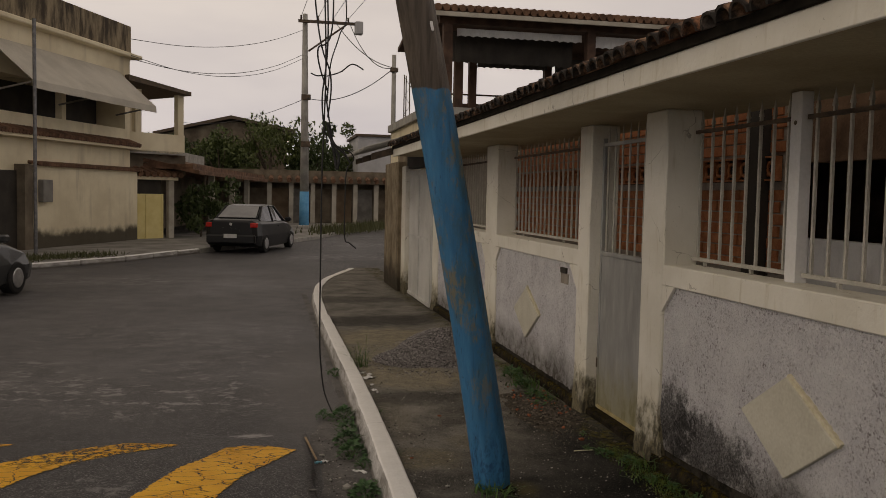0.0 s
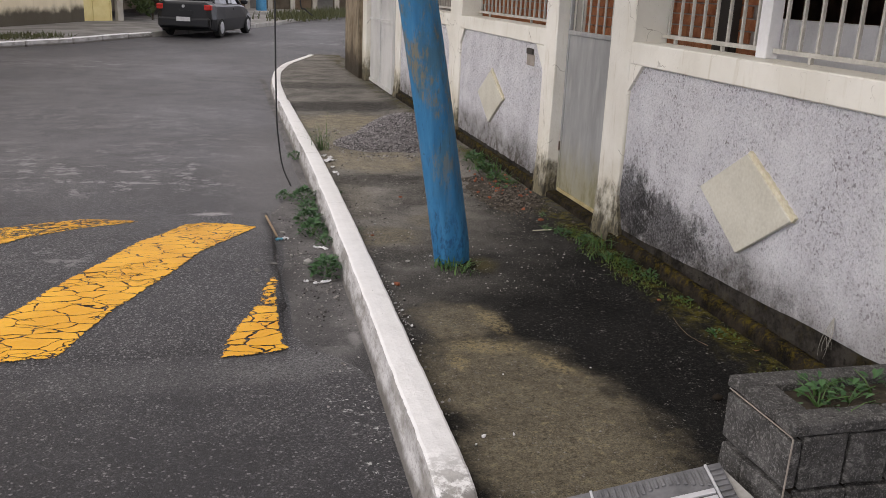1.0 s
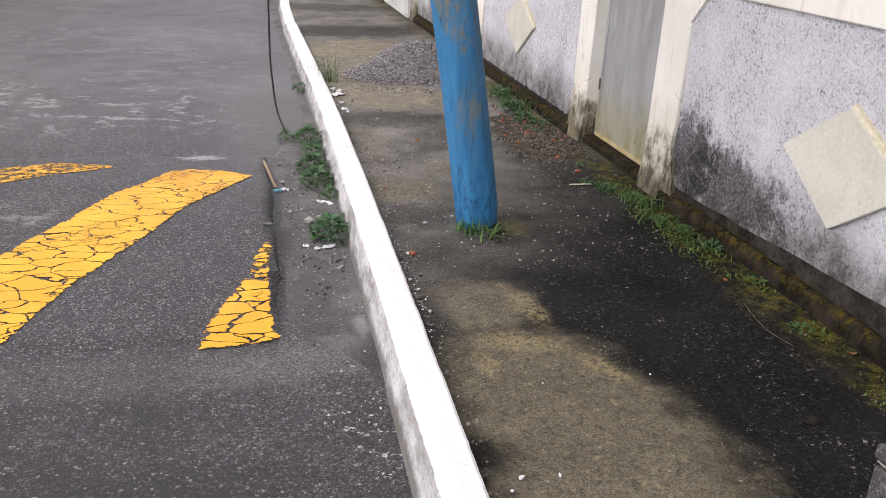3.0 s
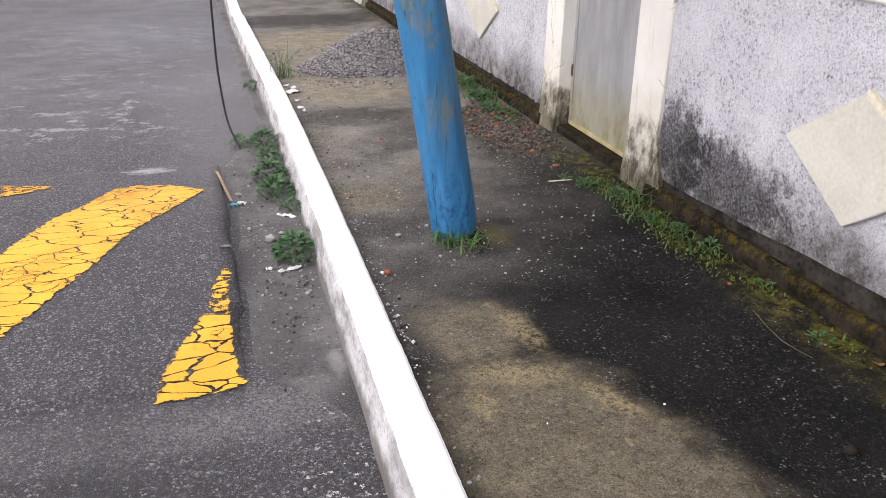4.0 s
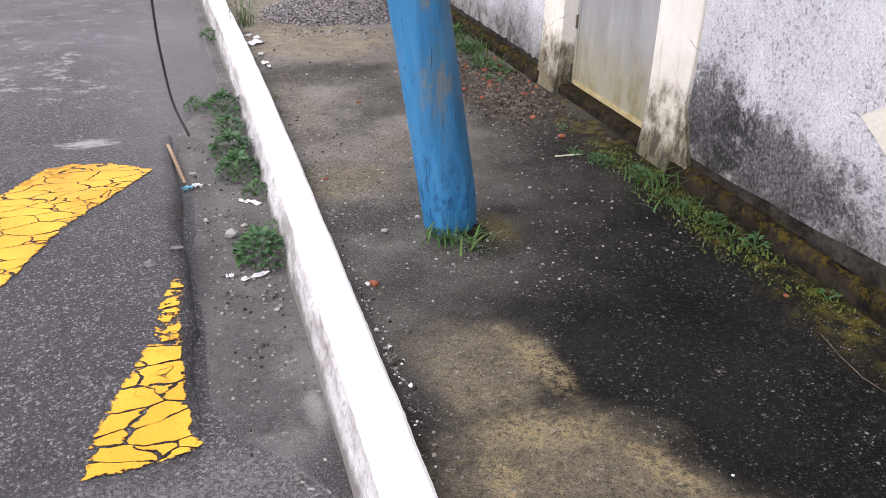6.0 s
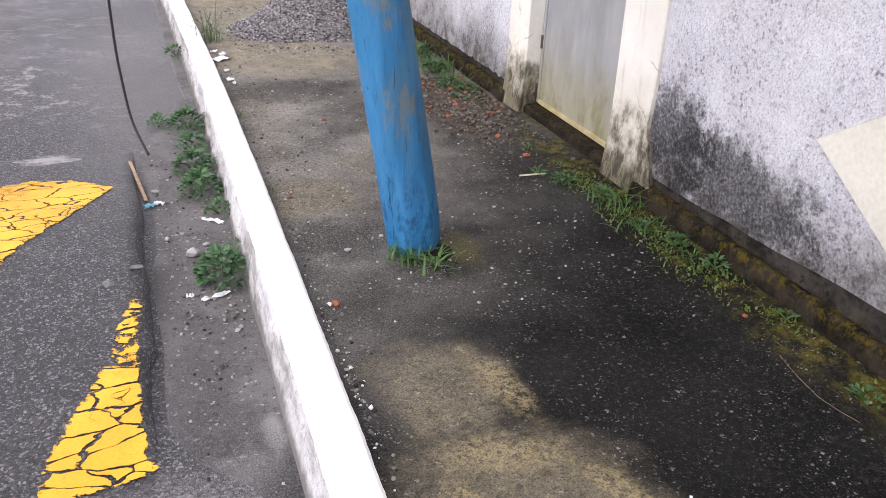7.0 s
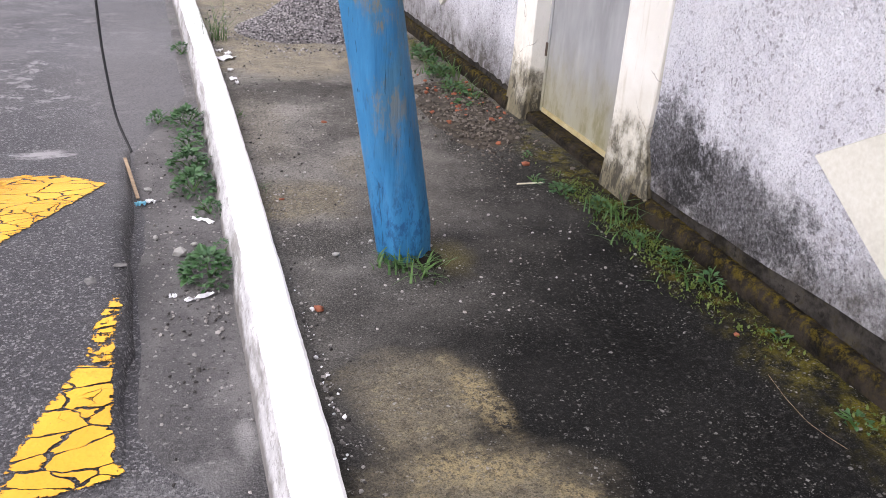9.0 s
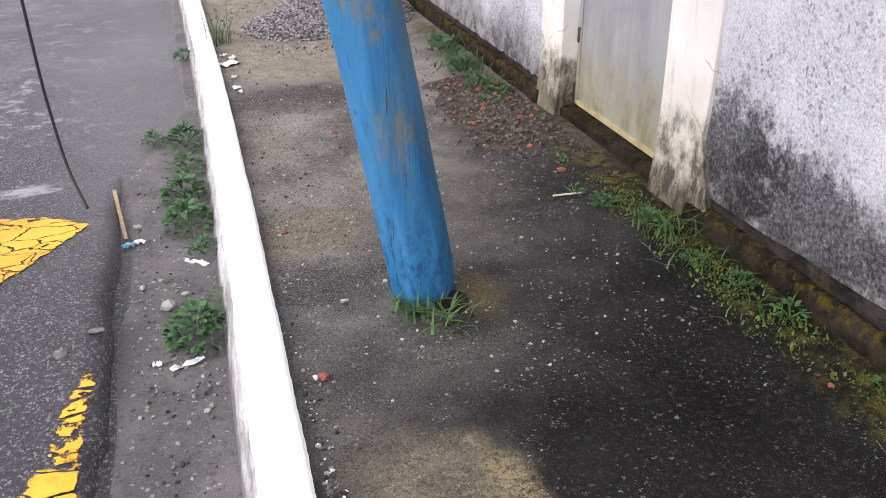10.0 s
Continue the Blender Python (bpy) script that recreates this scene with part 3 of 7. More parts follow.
# near-black towards each tile's lower end, with an uneven edge
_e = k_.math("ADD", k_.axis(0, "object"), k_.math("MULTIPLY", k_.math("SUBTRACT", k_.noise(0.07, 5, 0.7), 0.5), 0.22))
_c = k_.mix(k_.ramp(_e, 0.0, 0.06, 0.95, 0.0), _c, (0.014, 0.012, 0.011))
_c = k_.mix(k_.ramp(k_.noise(0.04, 5, 0.7), 0.56, 0.66, 0, 0.6), _c, (0.03, 0.026, 0.022))
k_.bump(k_.noise(0.02, 4), 0.006)
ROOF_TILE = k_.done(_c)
GRAVEL = Mat("crushed_granite", 0.85)
_c = GRAVEL.mix(GRAVEL.math("POWER", GRAVEL.island_random(), 1.3), (0.034, 0.032, 0.033), (0.47, 0.44, 0.435))
GRAVEL.bump(GRAVEL.noise(0.006, 3), 0.003)
GRAVEL = GRAVEL.done(_c)
DEBRIS = Mat("loose_pebbles", 0.9)
_c = DEBRIS.mix(DEBRIS.math("POWER", DEBRIS.island_random(), 1.5), (0.025, 0.022, 0.020), (0.42, 0.395, 0.365))
DEBRIS = DEBRIS.done(_c)
RED_CHIP = plain("red_clay_chip", (0.20, 0.062, 0.034), (0.35, 0.12, 0.06), 0.03)
SOIL = plain("dark_soil", (0.030, 0.023, 0.016), (0.07, 0.055, 0.038), 0.08, 0.95, depth=0.01)
k_ = Mat("dirty_granite_cladding", 0.85)
_c = k_.mix(k_.ramp(k_.noise(0.09, 6, 0.7), 0.32, 0.68), (0.032, 0.031, 0.030), (0.125, 0.121, 0.116))
_c = k_.mix(k_.math("MULTIPLY", k_.object_random(), 0.7), _c, (0.045, 0.043, 0.04))
_c = k_.mix(k_.ramp(k_.noise(0.025, 6, 0.75, move=(0, 3, 0)), 0.52, 0.64, 0, 0.5), _c, (0.30, 0.29, 0.275))
_c = k_.mix(k_.ramp(k_.noise(0.006, 4, 0.75), 0.53, 0.66, 0, 0.6), _c, (0.40, 0.39, 0.375))
_c = k_.mix(k_.ramp(k_.noise(0.010, 4, 0.75, move=(5, 0, 0)), 0.34, 0.46, 0.75, 0), _c, (0.018, 0.017, 0.016))
k_.bump(k_.noise(0.014, 5, 0.7), 0.012, 0.9)
GRANITE = k_.done(_c)
EARTH = plain("dry_brown_earth", (0.030, 0.024, 0.018), (0.085, 0.070, 0.052), 0.05, 0.95, depth=0.012)
GROUT = plain("dark_joint", (0.012, 0.010, 0.008), (0.028, 0.023, 0.018), 0.1, 0.95, spec=0.1)
RIBBED = plain("ribbed_aluminium", (0.55, 0.55, 0.57), (0.68, 0.68, 0.70), 0.2, 0.45, metal=0.45)
DULL_METAL = plain("dull_plate_metal", (0.13, 0.13, 0.135), (0.22, 0.22, 0.225), 0.1, 0.5, metal=0.5)
OLD_CHIP = plain("old_concrete_chip", (0.10, 0.097, 0.092), (0.20, 0.193, 0.183), 0.03, 0.9)
STICK = plain("dry_stick", (0.26, 0.18, 0.11), (0.42, 0.31, 0.20), 0.05)
LITTER = plain("white_litter", (0.72, 0.72, 0.72), (0.82, 0.82, 0.82), 0.05, 0.6)
CYAN = plain("cyan_wrapper", (0.18, 0.48, 0.60), (0.28, 0.58, 0.68), 0.05, 0.5)
RUBBER = plain("black_cable_sheath", (0.010, 0.010, 0.011), (0.022, 0.022, 0.023), 0.2, 0.55)
CONCRETE = plain("weathered_concrete", (0.26, 0.255, 0.235), (0.40, 0.39, 0.36), 0.5, 0.9)
BLUE_BAND = plain("light_blue_paint", (0.06, 0.28, 0.52), (0.11, 0.36, 0.60), 0.3, 0.7)


def leaf_mat(name, a, b):
    k = Mat(name, 0.5, spec=0.35)
    k.b.inputs["Transmission Weight"].default_value = 0.0
    k.b.inputs["Subsurface Weight"].default_value = 0.0
    c = k.mix(k.object_random(), a, b)
    c = k.mix(k.ramp(k.noise(0.03, 3), 0.3, 0.7, 0, 0.6), c, b)
    c = k.mix(k.math("MULTIPLY", k.island_random(), 0.5), c, (a[0] * 0.5, a[1] * 0.6, a[2] * 0.5))
    return k.done(c)


LEAF = leaf_mat("weed_leaf", (0.028, 0.082, 0.031), (0.072, 0.155, 0.055))
MOSS_LEAF = leaf_mat("creeping_moss", (0.050, 0.090, 0.016), (0.125, 0.165, 0.030))
GRASS = leaf_mat("grass_blade", (0.045, 0.105, 0.025), (0.10, 0.18, 0.05))
VERGE = leaf_mat("dull_verge_grass", (0.060, 0.072, 0.028), (0.14, 0.135, 0.055))
TREE_LEAF = leaf_mat("tree_leaf", (0.026, 0.052, 0.016), (0.11, 0.135, 0.038))
DRY_LEAF = plain("dry_leaf", (0.22, 0.09, 0.03), (0.30, 0.16, 0.06), 0.03)

# ---- building helpers ----
def part(name, bm, material, parent=None, label="", smooth=False):
    """Links a bmesh as one mesh object, under a thing or a part where one is given."""
    me = bpy.data.meshes.new(name)
    bmesh.ops.recalc_face_normals(bm, faces=bm.faces[:])
    bm.to_mesh(me)
    bm.free()
    return link_mesh(name, me, material, parent, label, smooth)


def link_mesh(name, me, material, parent=None, label="", smooth=False):
    if material is not None and not me.materials:
        me.materials.append(material)
    if smooth:
        me.polygons.foreach_set("use_smooth", [True] * len(me.polygons))
    ob = new(name, me)
    if parent is not None:
        ob.parent = parent
        m = parent.matrix_basis.copy()
        up = parent.parent
        while up is not None:
            m = up.matrix_basis @ up.matrix_parent_inverse @ m if up.parent else up.matrix_basis @ parent.matrix_parent_inverse @ m
            up = up.parent
        ob.matrix_parent_inverse = m.inverted()
    if label:
        ob["label"] = label
    return ob


def thing(name, at, label, category, group="", kind=""):
    e = new(name)
    e.empty_display_size = 0.1
    e.matrix_basis = pose(*at)
    return tagged(e, label, category, group, kind)


def box(bm, x0, y0, z0, x1, y1, z1, m=None, bevel=0.0):
    r = bmesh.ops.create_cube(bm, size=1.0)
    vs = r["verts"]
    t = Matrix.Translation(((x0 + x1) / 2, (y0 + y1) / 2, (z0 + z1) / 2)) @ Matrix.Diagonal((x1 - x0, y1 - y0, z1 - z0, 1))
    bmesh.ops.transform(bm, matrix=(m @ t if m is not None else t), verts=vs)
    if bevel:
        es = list({e for v in vs for e in v.link_edges})
        bmesh.ops.bevel(bm, geom=es, offset=bevel, segments=1, affect="EDGES")
    return bm


def boxed(*a, **k):
    return box(bmesh.new(), *a, **k)


def tube(bm, pts, radii, sides=10, cap=True):
    """A round bar along points."""
    pts = [Vector(p) for p in pts]
    if not hasattr(radii, "__len__"):
        radii = [radii] * len(pts)
    rings = []
    side = None
    for i, p in enumerate(pts):
        d = (pts[min(i + 1, len(pts) - 1)] - pts[max(i - 1, 0)]).normalized()
        if side is None:
            side = d.orthogonal().normalized()
        side = (side - d * side.dot(d)).normalized()
        up = d.cross(side)
        rings.append([bm.verts.new(p + (side * math.cos(2 * math.pi * k / sides) + up * math.sin(2 * math.pi * k / sides)) * radii[i]) for k in range(sides)])
    for a, b in zip(rings, rings[1:]):
        for k in range(sides):
            bm.faces.new((a[k], a[(k + 1) % sides], b[(k + 1) % sides], b[k]))
    if cap:
        bm.faces.new(rings[0][::-1])
        bm.faces.new(rings[-1])
    return bm


def prism(bm, outline, axis, lo, hi):
    """An outline of pairs, pushed along an axis from lo to hi."""
    def at(p, v):
        return {"x": (v, p[0], p[1]), "y": (p[0], v, p[1]), "z": (p[0], p[1], v)}[axis]
    a = [bm.verts.new(at(p, lo)) for p in outline]
    b = [bm.verts.new(at(p, hi)) for p in outline]
    n = len(outline)
    bm.faces.new(a[::-1])
    bm.faces.new(b)
    for i in range(n):
        bm.faces.new((a[i], a[(i + 1) % n], b[(i + 1) % n], b[i]))
    return bm


def pebble(r, seed):
    rr = random.Random(seed)
    bm = bmesh.new()
    bmesh.ops.create_icosphere(bm, subdivisions=1, radius=r)
    k = Vector((rr.uniform(0.8, 1.3), rr.uniform(0.7, 1.1), rr.uniform(0.45, 0.75)))
    for v in bm.verts:
        v.co = Vector((v.co.x * k.x, v.co.y * k.y, v.co.z * k.z)) * rr.uniform(0.75, 1.15)
    return bm


def scatter(name, spots, shapes, material, parent=None):
    """Many small stones joined into one mesh. spots: x, y, z, size."""
    rr = random.Random(len(spots))
    proto = []
    for s in range(shapes):
        bm = pebble(1.0, 100 + s)
        proto.append(([v.co.copy() for v in bm.verts], [[v.index for v in f.verts] for f in bm.faces]))
        bm.free()
    vs, fs = [], []
    for x, y, z, size in spots:
        pv, pf = proto[rr.randrange(shapes)]
        q = Euler((rr.uniform(-0.5, 0.5), rr.uniform(-0.5, 0.5), rr.uniform(0, 6.28))).to_matrix()
        base = len(vs)
        for v in pv:
            w = q @ v
            vs.append((x + w.x * size, y + w.y * size, z + w.z * size))
        fs += [[i + base for i in f] for f in pf]
    me = bpy.data.meshes.new(name)
    me.from_pydata(vs, [], fs)
    return link_mesh(name, me, material, parent)


# ---- ground ----
HUMP_NEAR, HUMP_FAR, HUMP_HIGH, HUMP_END = 4.0, 6.9, 0.085, 0.29


def hump_z(x, y):
    """Height of the speed hump above the road."""
    s = (y - HUMP_NEAR) / (HUMP_FAR - HUMP_NEAR)
    return HUMP_HIGH * math.sin(math.pi * s) ** 0.8 if 0 < s < 1 else 0.0


ROAD_Z = -0.10
bm = bmesh.new()
xs = [-260, -60, -20, -8, -4, -2, 0, 0.7, 0.78, 4, 12, 40, 260]
ys = [-200, -40, -8, 0, 4, 8, 14, 20, 30, 60, 120, 300]
grid = [[bm.verts.new((x, y, ROAD_Z)) for x in xs] for y in ys]
for r0, r1 in zip(grid, grid[1:]):
    for i in range(len(xs) - 1):
        bm.faces.new((r0[i], r0[i + 1], r1[i + 1], r1[i]))
tagged(part("road", bm, ASPHALT), "worn dark asphalt street with pale scuffed patches", "road", kind="structure")

# the speed hump, with its broken end towards the gutter
bm = bmesh.new()
nx, ny = 60, 40
rows = []
for j in range(ny + 1):
    y = HUMP_NEAR + (HUMP_FAR - HUMP_NEAR) * j / ny
    end = HUMP_END + 0.025 * noise.noise((y * 2.1, 0, 3)) + 0.01 * noise.noise((y * 9, 0, 3)) - 0.03 * (y < 4.6)
    row = []
    for i in range(nx + 1):
        u = i / nx
        x = end - 7.2 * (1 - u) ** 1.35
        z = ROAD_Z + 0.003 + hump_z(x, y) * (1.0 if i < nx - 1 else (0.88 if i == nx - 1 else 0.0)) + 0.004 * noise.noise((x * 3, y * 3, 0))
        if i == nx - 1:
            x = end - 0.014
        if i == nx:
            x = end + 0.012
            z = ROAD_Z - 0.004
        if j in (0, ny):
            z = ROAD_Z - 0.004
        row.append(bm.verts.new((x, y, z)))
    rows.append(row)
for a, b in zip(rows, rows[1:]):
    for i in range(nx):
        bm.faces.new((a[i], a[i + 1], b[i + 1], b[i]))
tagged(part("speed_hump", bm, ASPHALT, smooth=True), "low asphalt speed hump with a crumbling end", "speed hump", kind="structure")


def road_stripe(outline, label, name="road_marking"):
    """Paint laid on the hump: an outline filled on a fine grid that follows the surface."""
    bm = bmesh.new()
    vs = [bm.verts.new((x, y, 0)) for x, y in outline]
    bm.faces.new(vs)
    bmesh.ops.triangulate(bm, faces=bm.faces[:])
    for _ in range(6):
        es = [e for e in bm.edges if e.calc_length() > 0.035]
        if not es:
            break
        bmesh.ops.subdivide_edges(bm, edges=es, cuts=1)
        bmesh.ops.triangulate(bm, faces=bm.faces[:])
    rim = bm.verts.layers.float.new("rim")
    ends = [(Vector(p), Vector(q)) for p, q in zip(outline, outline[1:] + outline[:1])]
    for v in bm.verts:
        at = v.co.to_2d()
        v[rim] = 0.0 if v.is_boundary else min((at - (p + (q - p) * min(1.0, max(0.0, (at - p).dot(q - p) / (q - p).length_squared)))).length for p, q in ends)
    for v in bm.verts:
        j = 0.012 if v.is_boundary else 0.0
        v.co.x += j * noise.noise((v.co.x * 41, v.co.y * 41, 1))
        v.co.y += j * noise.noise((v.co.x * 41, v.co.y * 41, 5))
        v.co.z = ROAD_Z + 0.0075 + hump_z(v.co.x, v.co.y) + 0.004 * noise.noise((v.co.x * 3, v.co.y * 3, 0))
        if v.co.x > HUMP_END - 0.05:
            v.co.z -= 0.10 * (v.co.x - HUMP_END + 0.05) * (hump_z(0, v.co.y) > 0.03)
    ob = part(name, bm, YELLOW, smooth=True)
    for p in ob.data.polygons:
        if p.normal.z < 0:
            p.flip()
    return tagged(ob, label, "road marking", "painted hump stripes")


road_stripe([(0.20, 6.17), (0.10, 6.26), (-0.02, 6.34), (-0.20, 6.39), (-0.33, 6.34), (-0.49, 6.0), (-0.61, 5.86), (-0.78, 5.42), (-0.98, 5.02), (-1.10, 4.75), (-1.21, 4.53), (-1.33, 4.32), (-1.38, 4.05),
             (-1.13, 4.04), (-0.85, 4.05), (-0.73, 4.38), (-0.65, 4.57), (-0.53, 4.78), (-0.36, 5.12), (-0.19, 5.54), (0.03, 5.88)],
            "wide slanting yellow stripe, cracked, on the speed hump")
road_stripe([(-0.66, 6.50), (-1.07, 6.64), (-1.36, 6.49), (-1.67, 6.31), (-1.84, 6.11), (-2.05, 5.75), (-2.3, 5.2), (-2.5, 4.5), (-2.55, 4.06), (-2.1, 4.05), (-1.95, 4.6),
             (-1.77, 5.2), (-1.67, 5.5), (-1.55, 5.75), (-1.35, 6.03), (-1.05, 6.27), (-0.74, 6.42)], "worn curved yellow stripe on the speed hump")
road_stripe([(-1.9, 6.74), (-2.11, 6.82), (-2.42, 6.78), (-2.9, 6.4), (-3.4, 5.4), (-3.7, 4.05), (-3.25, 4.05), (-2.9, 5.2), (-2.38, 6.2), (-2.05, 6.6)],
            "faded yellow stripe across the speed hump")
road_stripe([(0.245, 5.02), (0.272, 4.91), (0.25, 4.76), (0.24, 4.5), (0.24, 4.24), (0.25, 4.09), (0.275, 4.01), (0.17, 3.985), (0.04, 3.97), (-0.08, 3.965), (-0.05, 4.12),
             (0.0, 4.27), (0.065, 4.41), (0.135, 4.6), (0.15, 4.66), (0.18, 4.83)], "small cracked yellow triangle at the hump's end")

# gutter strip of dirt between hump and kerb
bm = bmesh.new()
rows = []
for j in range(90):
    y = 2.6 + 14.4 * j / 89
    w = 0.44 + 0.05 * noise.noise((0, y * 1.3, 7)) if y > HUMP_NEAR + 0.1 else 0.09 + 0.35 * max(0.0, (y - 3.5) / 0.6) ** 2 + 0.03 * noise.noise((0, y * 2.3, 7))
    w *= 1.0 if y < 6.8 else max(0.22, 1.0 - (y - 6.8) * 0.7)
    row = []
    for i in range(7):
        u = i / 6
        x = 0.74 - w * u
        row.append(bm.verts.new((x, y, ROAD_Z + (0.008 + 0.012 * noise.noise((x * 5, y * 3, 2)) if i < 6 else -0.004))))
    rows.append(row)
for a, b in zip(rows, rows[1:]):
    for i in range(6):
        bm.faces.new((a[i], a[i + 1], b[i + 1], b[i]))
tagged(part("gutter", bm, GUTTER, smooth=True), "dusty gutter of silt beside the white kerb", "gutter", kind="structure")


KERB_Y = (-6.0, 2.4, 3.6, 4.8, 6.5, 8.1, 10.0, 12.8, 15.5, 17.4, 19.2, 22.0)
KERB_X = (0.40, 0.645, 0.675, 0.70, 0.733, 0.75, 0.745, 0.735, 0.78, 0.91, 1.22, 2.10)


def kerb_line(y):
    """The kerb's road edge: nearly straight, then round the corner."""
    return float(sum(np.interp(y + d, KERB_Y, KERB_X) for d in (-0.5, -0.25, 0.0, 0.25, 0.5)) / 5)


def pave_z(x, y):
    """The pavement lifts a little towards the footing of the wall."""
    s = min(1.0, max(0.0, (x - 2.05) / 0.55))
    return 0.045 * s * s * (3 - 2 * s) if y < 13.5 else 0.0


# pavement: a slab that follows the kerb, a little uneven
bm = bmesh.new()
rows = []
for j in range(150):
    y = -6.0 + 28.0 * j / 149
    left = kerb_line(y) + 0.12
    row = []
    for i in range(26):
        x = left + (2.80 - left) * i / 25 if y < 19 else left + (max(2.8, left + 0.3) - left) * i / 25
        row.append(bm.verts.new((x, y, pave_z(x, y) + 0.006 * noise.noise((x * 1.2, y * 1.2, 4)) + 0.0025 * noise.noise((x * 6, y * 6, 4)))))
    rows.append(row)
for a, b in zip(rows, rows[1:]):
    for i in range(25):
        bm.faces.new((a[i], a[i + 1], b[i + 1], b[i]))
skirt = [e for e in bm.edges if e.is_boundary]
r = bmesh.ops.extrude_edge_only(bm, edges=skirt)
for v in [g for g in r["geom"] if isinstance(g, bmesh.types.BMVert)]:
    v.co.z = -0.12
tagged(part("pavement", bm, PAVE, smooth=True), "stained concrete pavement, black with algae, sandy patches and moss", "pavement", kind="structure")

# kerb stones, whitewashed
kerb = thing("kerb", (0.78, 2.3, ROAD_Z), "whitewashed concrete kerb along the pavement", "kerb", kind="structure")
cuts = [2.32, 3.4, 4.45, 5.5, 6.55, 7.6, 8.65, 9.7, 10.75, 11.8, 12.82]
far_cuts = [12.82, 13.8, 14.8, 15.8, 16.7, 17.5, 18.2, 18.9, 19.6, 20.3, 21.0, 21.7]
for k, (y0, y1) in enumerate(list(zip(cuts, cuts[1:])) + list(zip(far_cuts, far_cuts[1:]))):
    far_part = y0 >= 12.8
    bm = bmesh.new()
    n = 56 if not far_part else 14
    high = (0.055 if not far_part else 0.015) + random.uniform(-0.0015, 0.0015)
    wide = 0.168
    rings = []
    for j in range(n + 1):
        y = y0 + 0.0006 + (y1 - y0 - 0.0012) * j / n
        x = kerb_line(y)
        wob = 0.006 * noise.noise((y * 3.0, 0.3, 1)) + 0.004 * noise.noise((y * 14, 0.3, 1)) + 0.002 * noise.noise((y * 61, 0.3, 1))
        wob2 = 0.004 * noise.noise((y * 4.0, 5.3, 1)) + 0.002 * noise.noise((y * 19, 5.3, 1)) + 0.004 * max(0.0, noise.noise((y * 37, 5.3, 1)) - 0.15)
        zt = high + 0.004 * noise.noise((y * 5, 9.3, 1))
        if k == 0:
            zt -= 0.035 * max(0.0, 1 - (y - y0) / 0.22) ** 2
        rings.append([bm.verts.new(p) for p in ((x - 0.030, y, ROAD_Z - 0.02), (x + 0.012 + wob * 0.6, y, zt - 0.024), (x + 0.020 + wob, y, zt - 0.006), (x + 0.033 + wob, y, zt), (x + wide * 0.5, y, zt + 0.003),
                                                   (x + wide - 0.014 + wob2, y, zt), (x + wide - 0.003 + wob2, y, zt - 0.007), (x + wide + wob2 * 0.7, y, -0.02), (x + wide, y, ROAD_Z - 0.02))])
    for a, b in zip(rings, rings[1:]):
        for i in range(8):
            bm.faces.new((a[i], a[i + 1], b[i + 1], b[i]))
    bm.faces.new(rings[0])
    bm.faces.new(rings[-1][::-1])
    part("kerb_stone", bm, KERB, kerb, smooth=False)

# ---- the leaning pole ----
pole = thing("utility_pole", (1.425, 5.1185, -0.12), "leaning wooden utility pole with its lower part painted blue", "pole")
foot = Vector((1.425, 5.1185, -0.12))


def pole_x(z):
    """The pole leans towards the street and bows a little."""
    return 1.4253 - 0.165 * z - 0.0078 * z * z


bm = bmesh.new()
sides, rings = 48, []
for j in range(70):
    h = 8.3 * (j / 69) ** 1.3
    z = h - 0.12
    r0 = 0.1255 - 0.0035 * max(0.0, h - 2.5) + 0.003 * math.exp(-h * 3)
    ring = []
    for k in range(sides):
        a = 2 * math.pi * k / sides
        hewn = (a + 0.25 + 0.08 * noise.noise((0, 0, h * 0.9))) % (2 * math.pi / 7) - math.pi / 7
        flat = 0.35 + 0.65 * math.cos(math.pi / 7) / math.cos(hewn) + 0.035 + 0.018 * noise.noise((math.cos(a) * 1.5, math.sin(a) * 1.5, h * 0.8)) + 0.012 * noise.noise((math.cos(a) * 6, math.sin(a) * 6, h * 0.5))
        if h < 0.28 and math.cos(a + 0.7) > 0.6:
            flat -= 0.30 * (1 - h / 0.28) * (math.cos(a + 0.7) - 0.6) / 0.4
        if abs(h - 0.42) < 0.05 and math.cos(a - 3.6) > 0.93:
            flat -= 0.12
        ring.append(bm.verts.new((pole_x(z) - foot.x + r0 * flat * math.cos(a), r0 * flat * math.sin(a), h - 0.18 * r0 * math.cos(a))))
    rings.append(ring)
for a, b in zip(rings, rings[1:]):
    for k in range(sides):
        bm.faces.new((a[k], a[(k + 1) % sides], b[(k + 1) % sides], b[k]))
bm.faces.new(rings[-1])
shaft = part("shaft", bm, POLE, None, smooth=True)
shaft.matrix_basis = Matrix.Translation(foot)
shaft.parent = pole
shaft.matrix_parent_inverse = pole.matrix_basis.inverted()
tag_at = pose(pole_x(2.92) + 0.045, 5.1185, 2.92, 0, -12, 0)
part("number_tag", boxed(-0.022, -0.118, -0.03, 0.022, -0.100, 0.03, m=tag_at, bevel=0.004), WHITE_WOOD, pole, "small pale plate nailed to the pole")

# ---- house along the pavement ----
X0, X1 = 2.645, 2.90
house = thing("street_house", (3.4, 5.0, 0.0), "single-storey house with cream pillars, grilles and white stucco panels", "house", kind="structure")


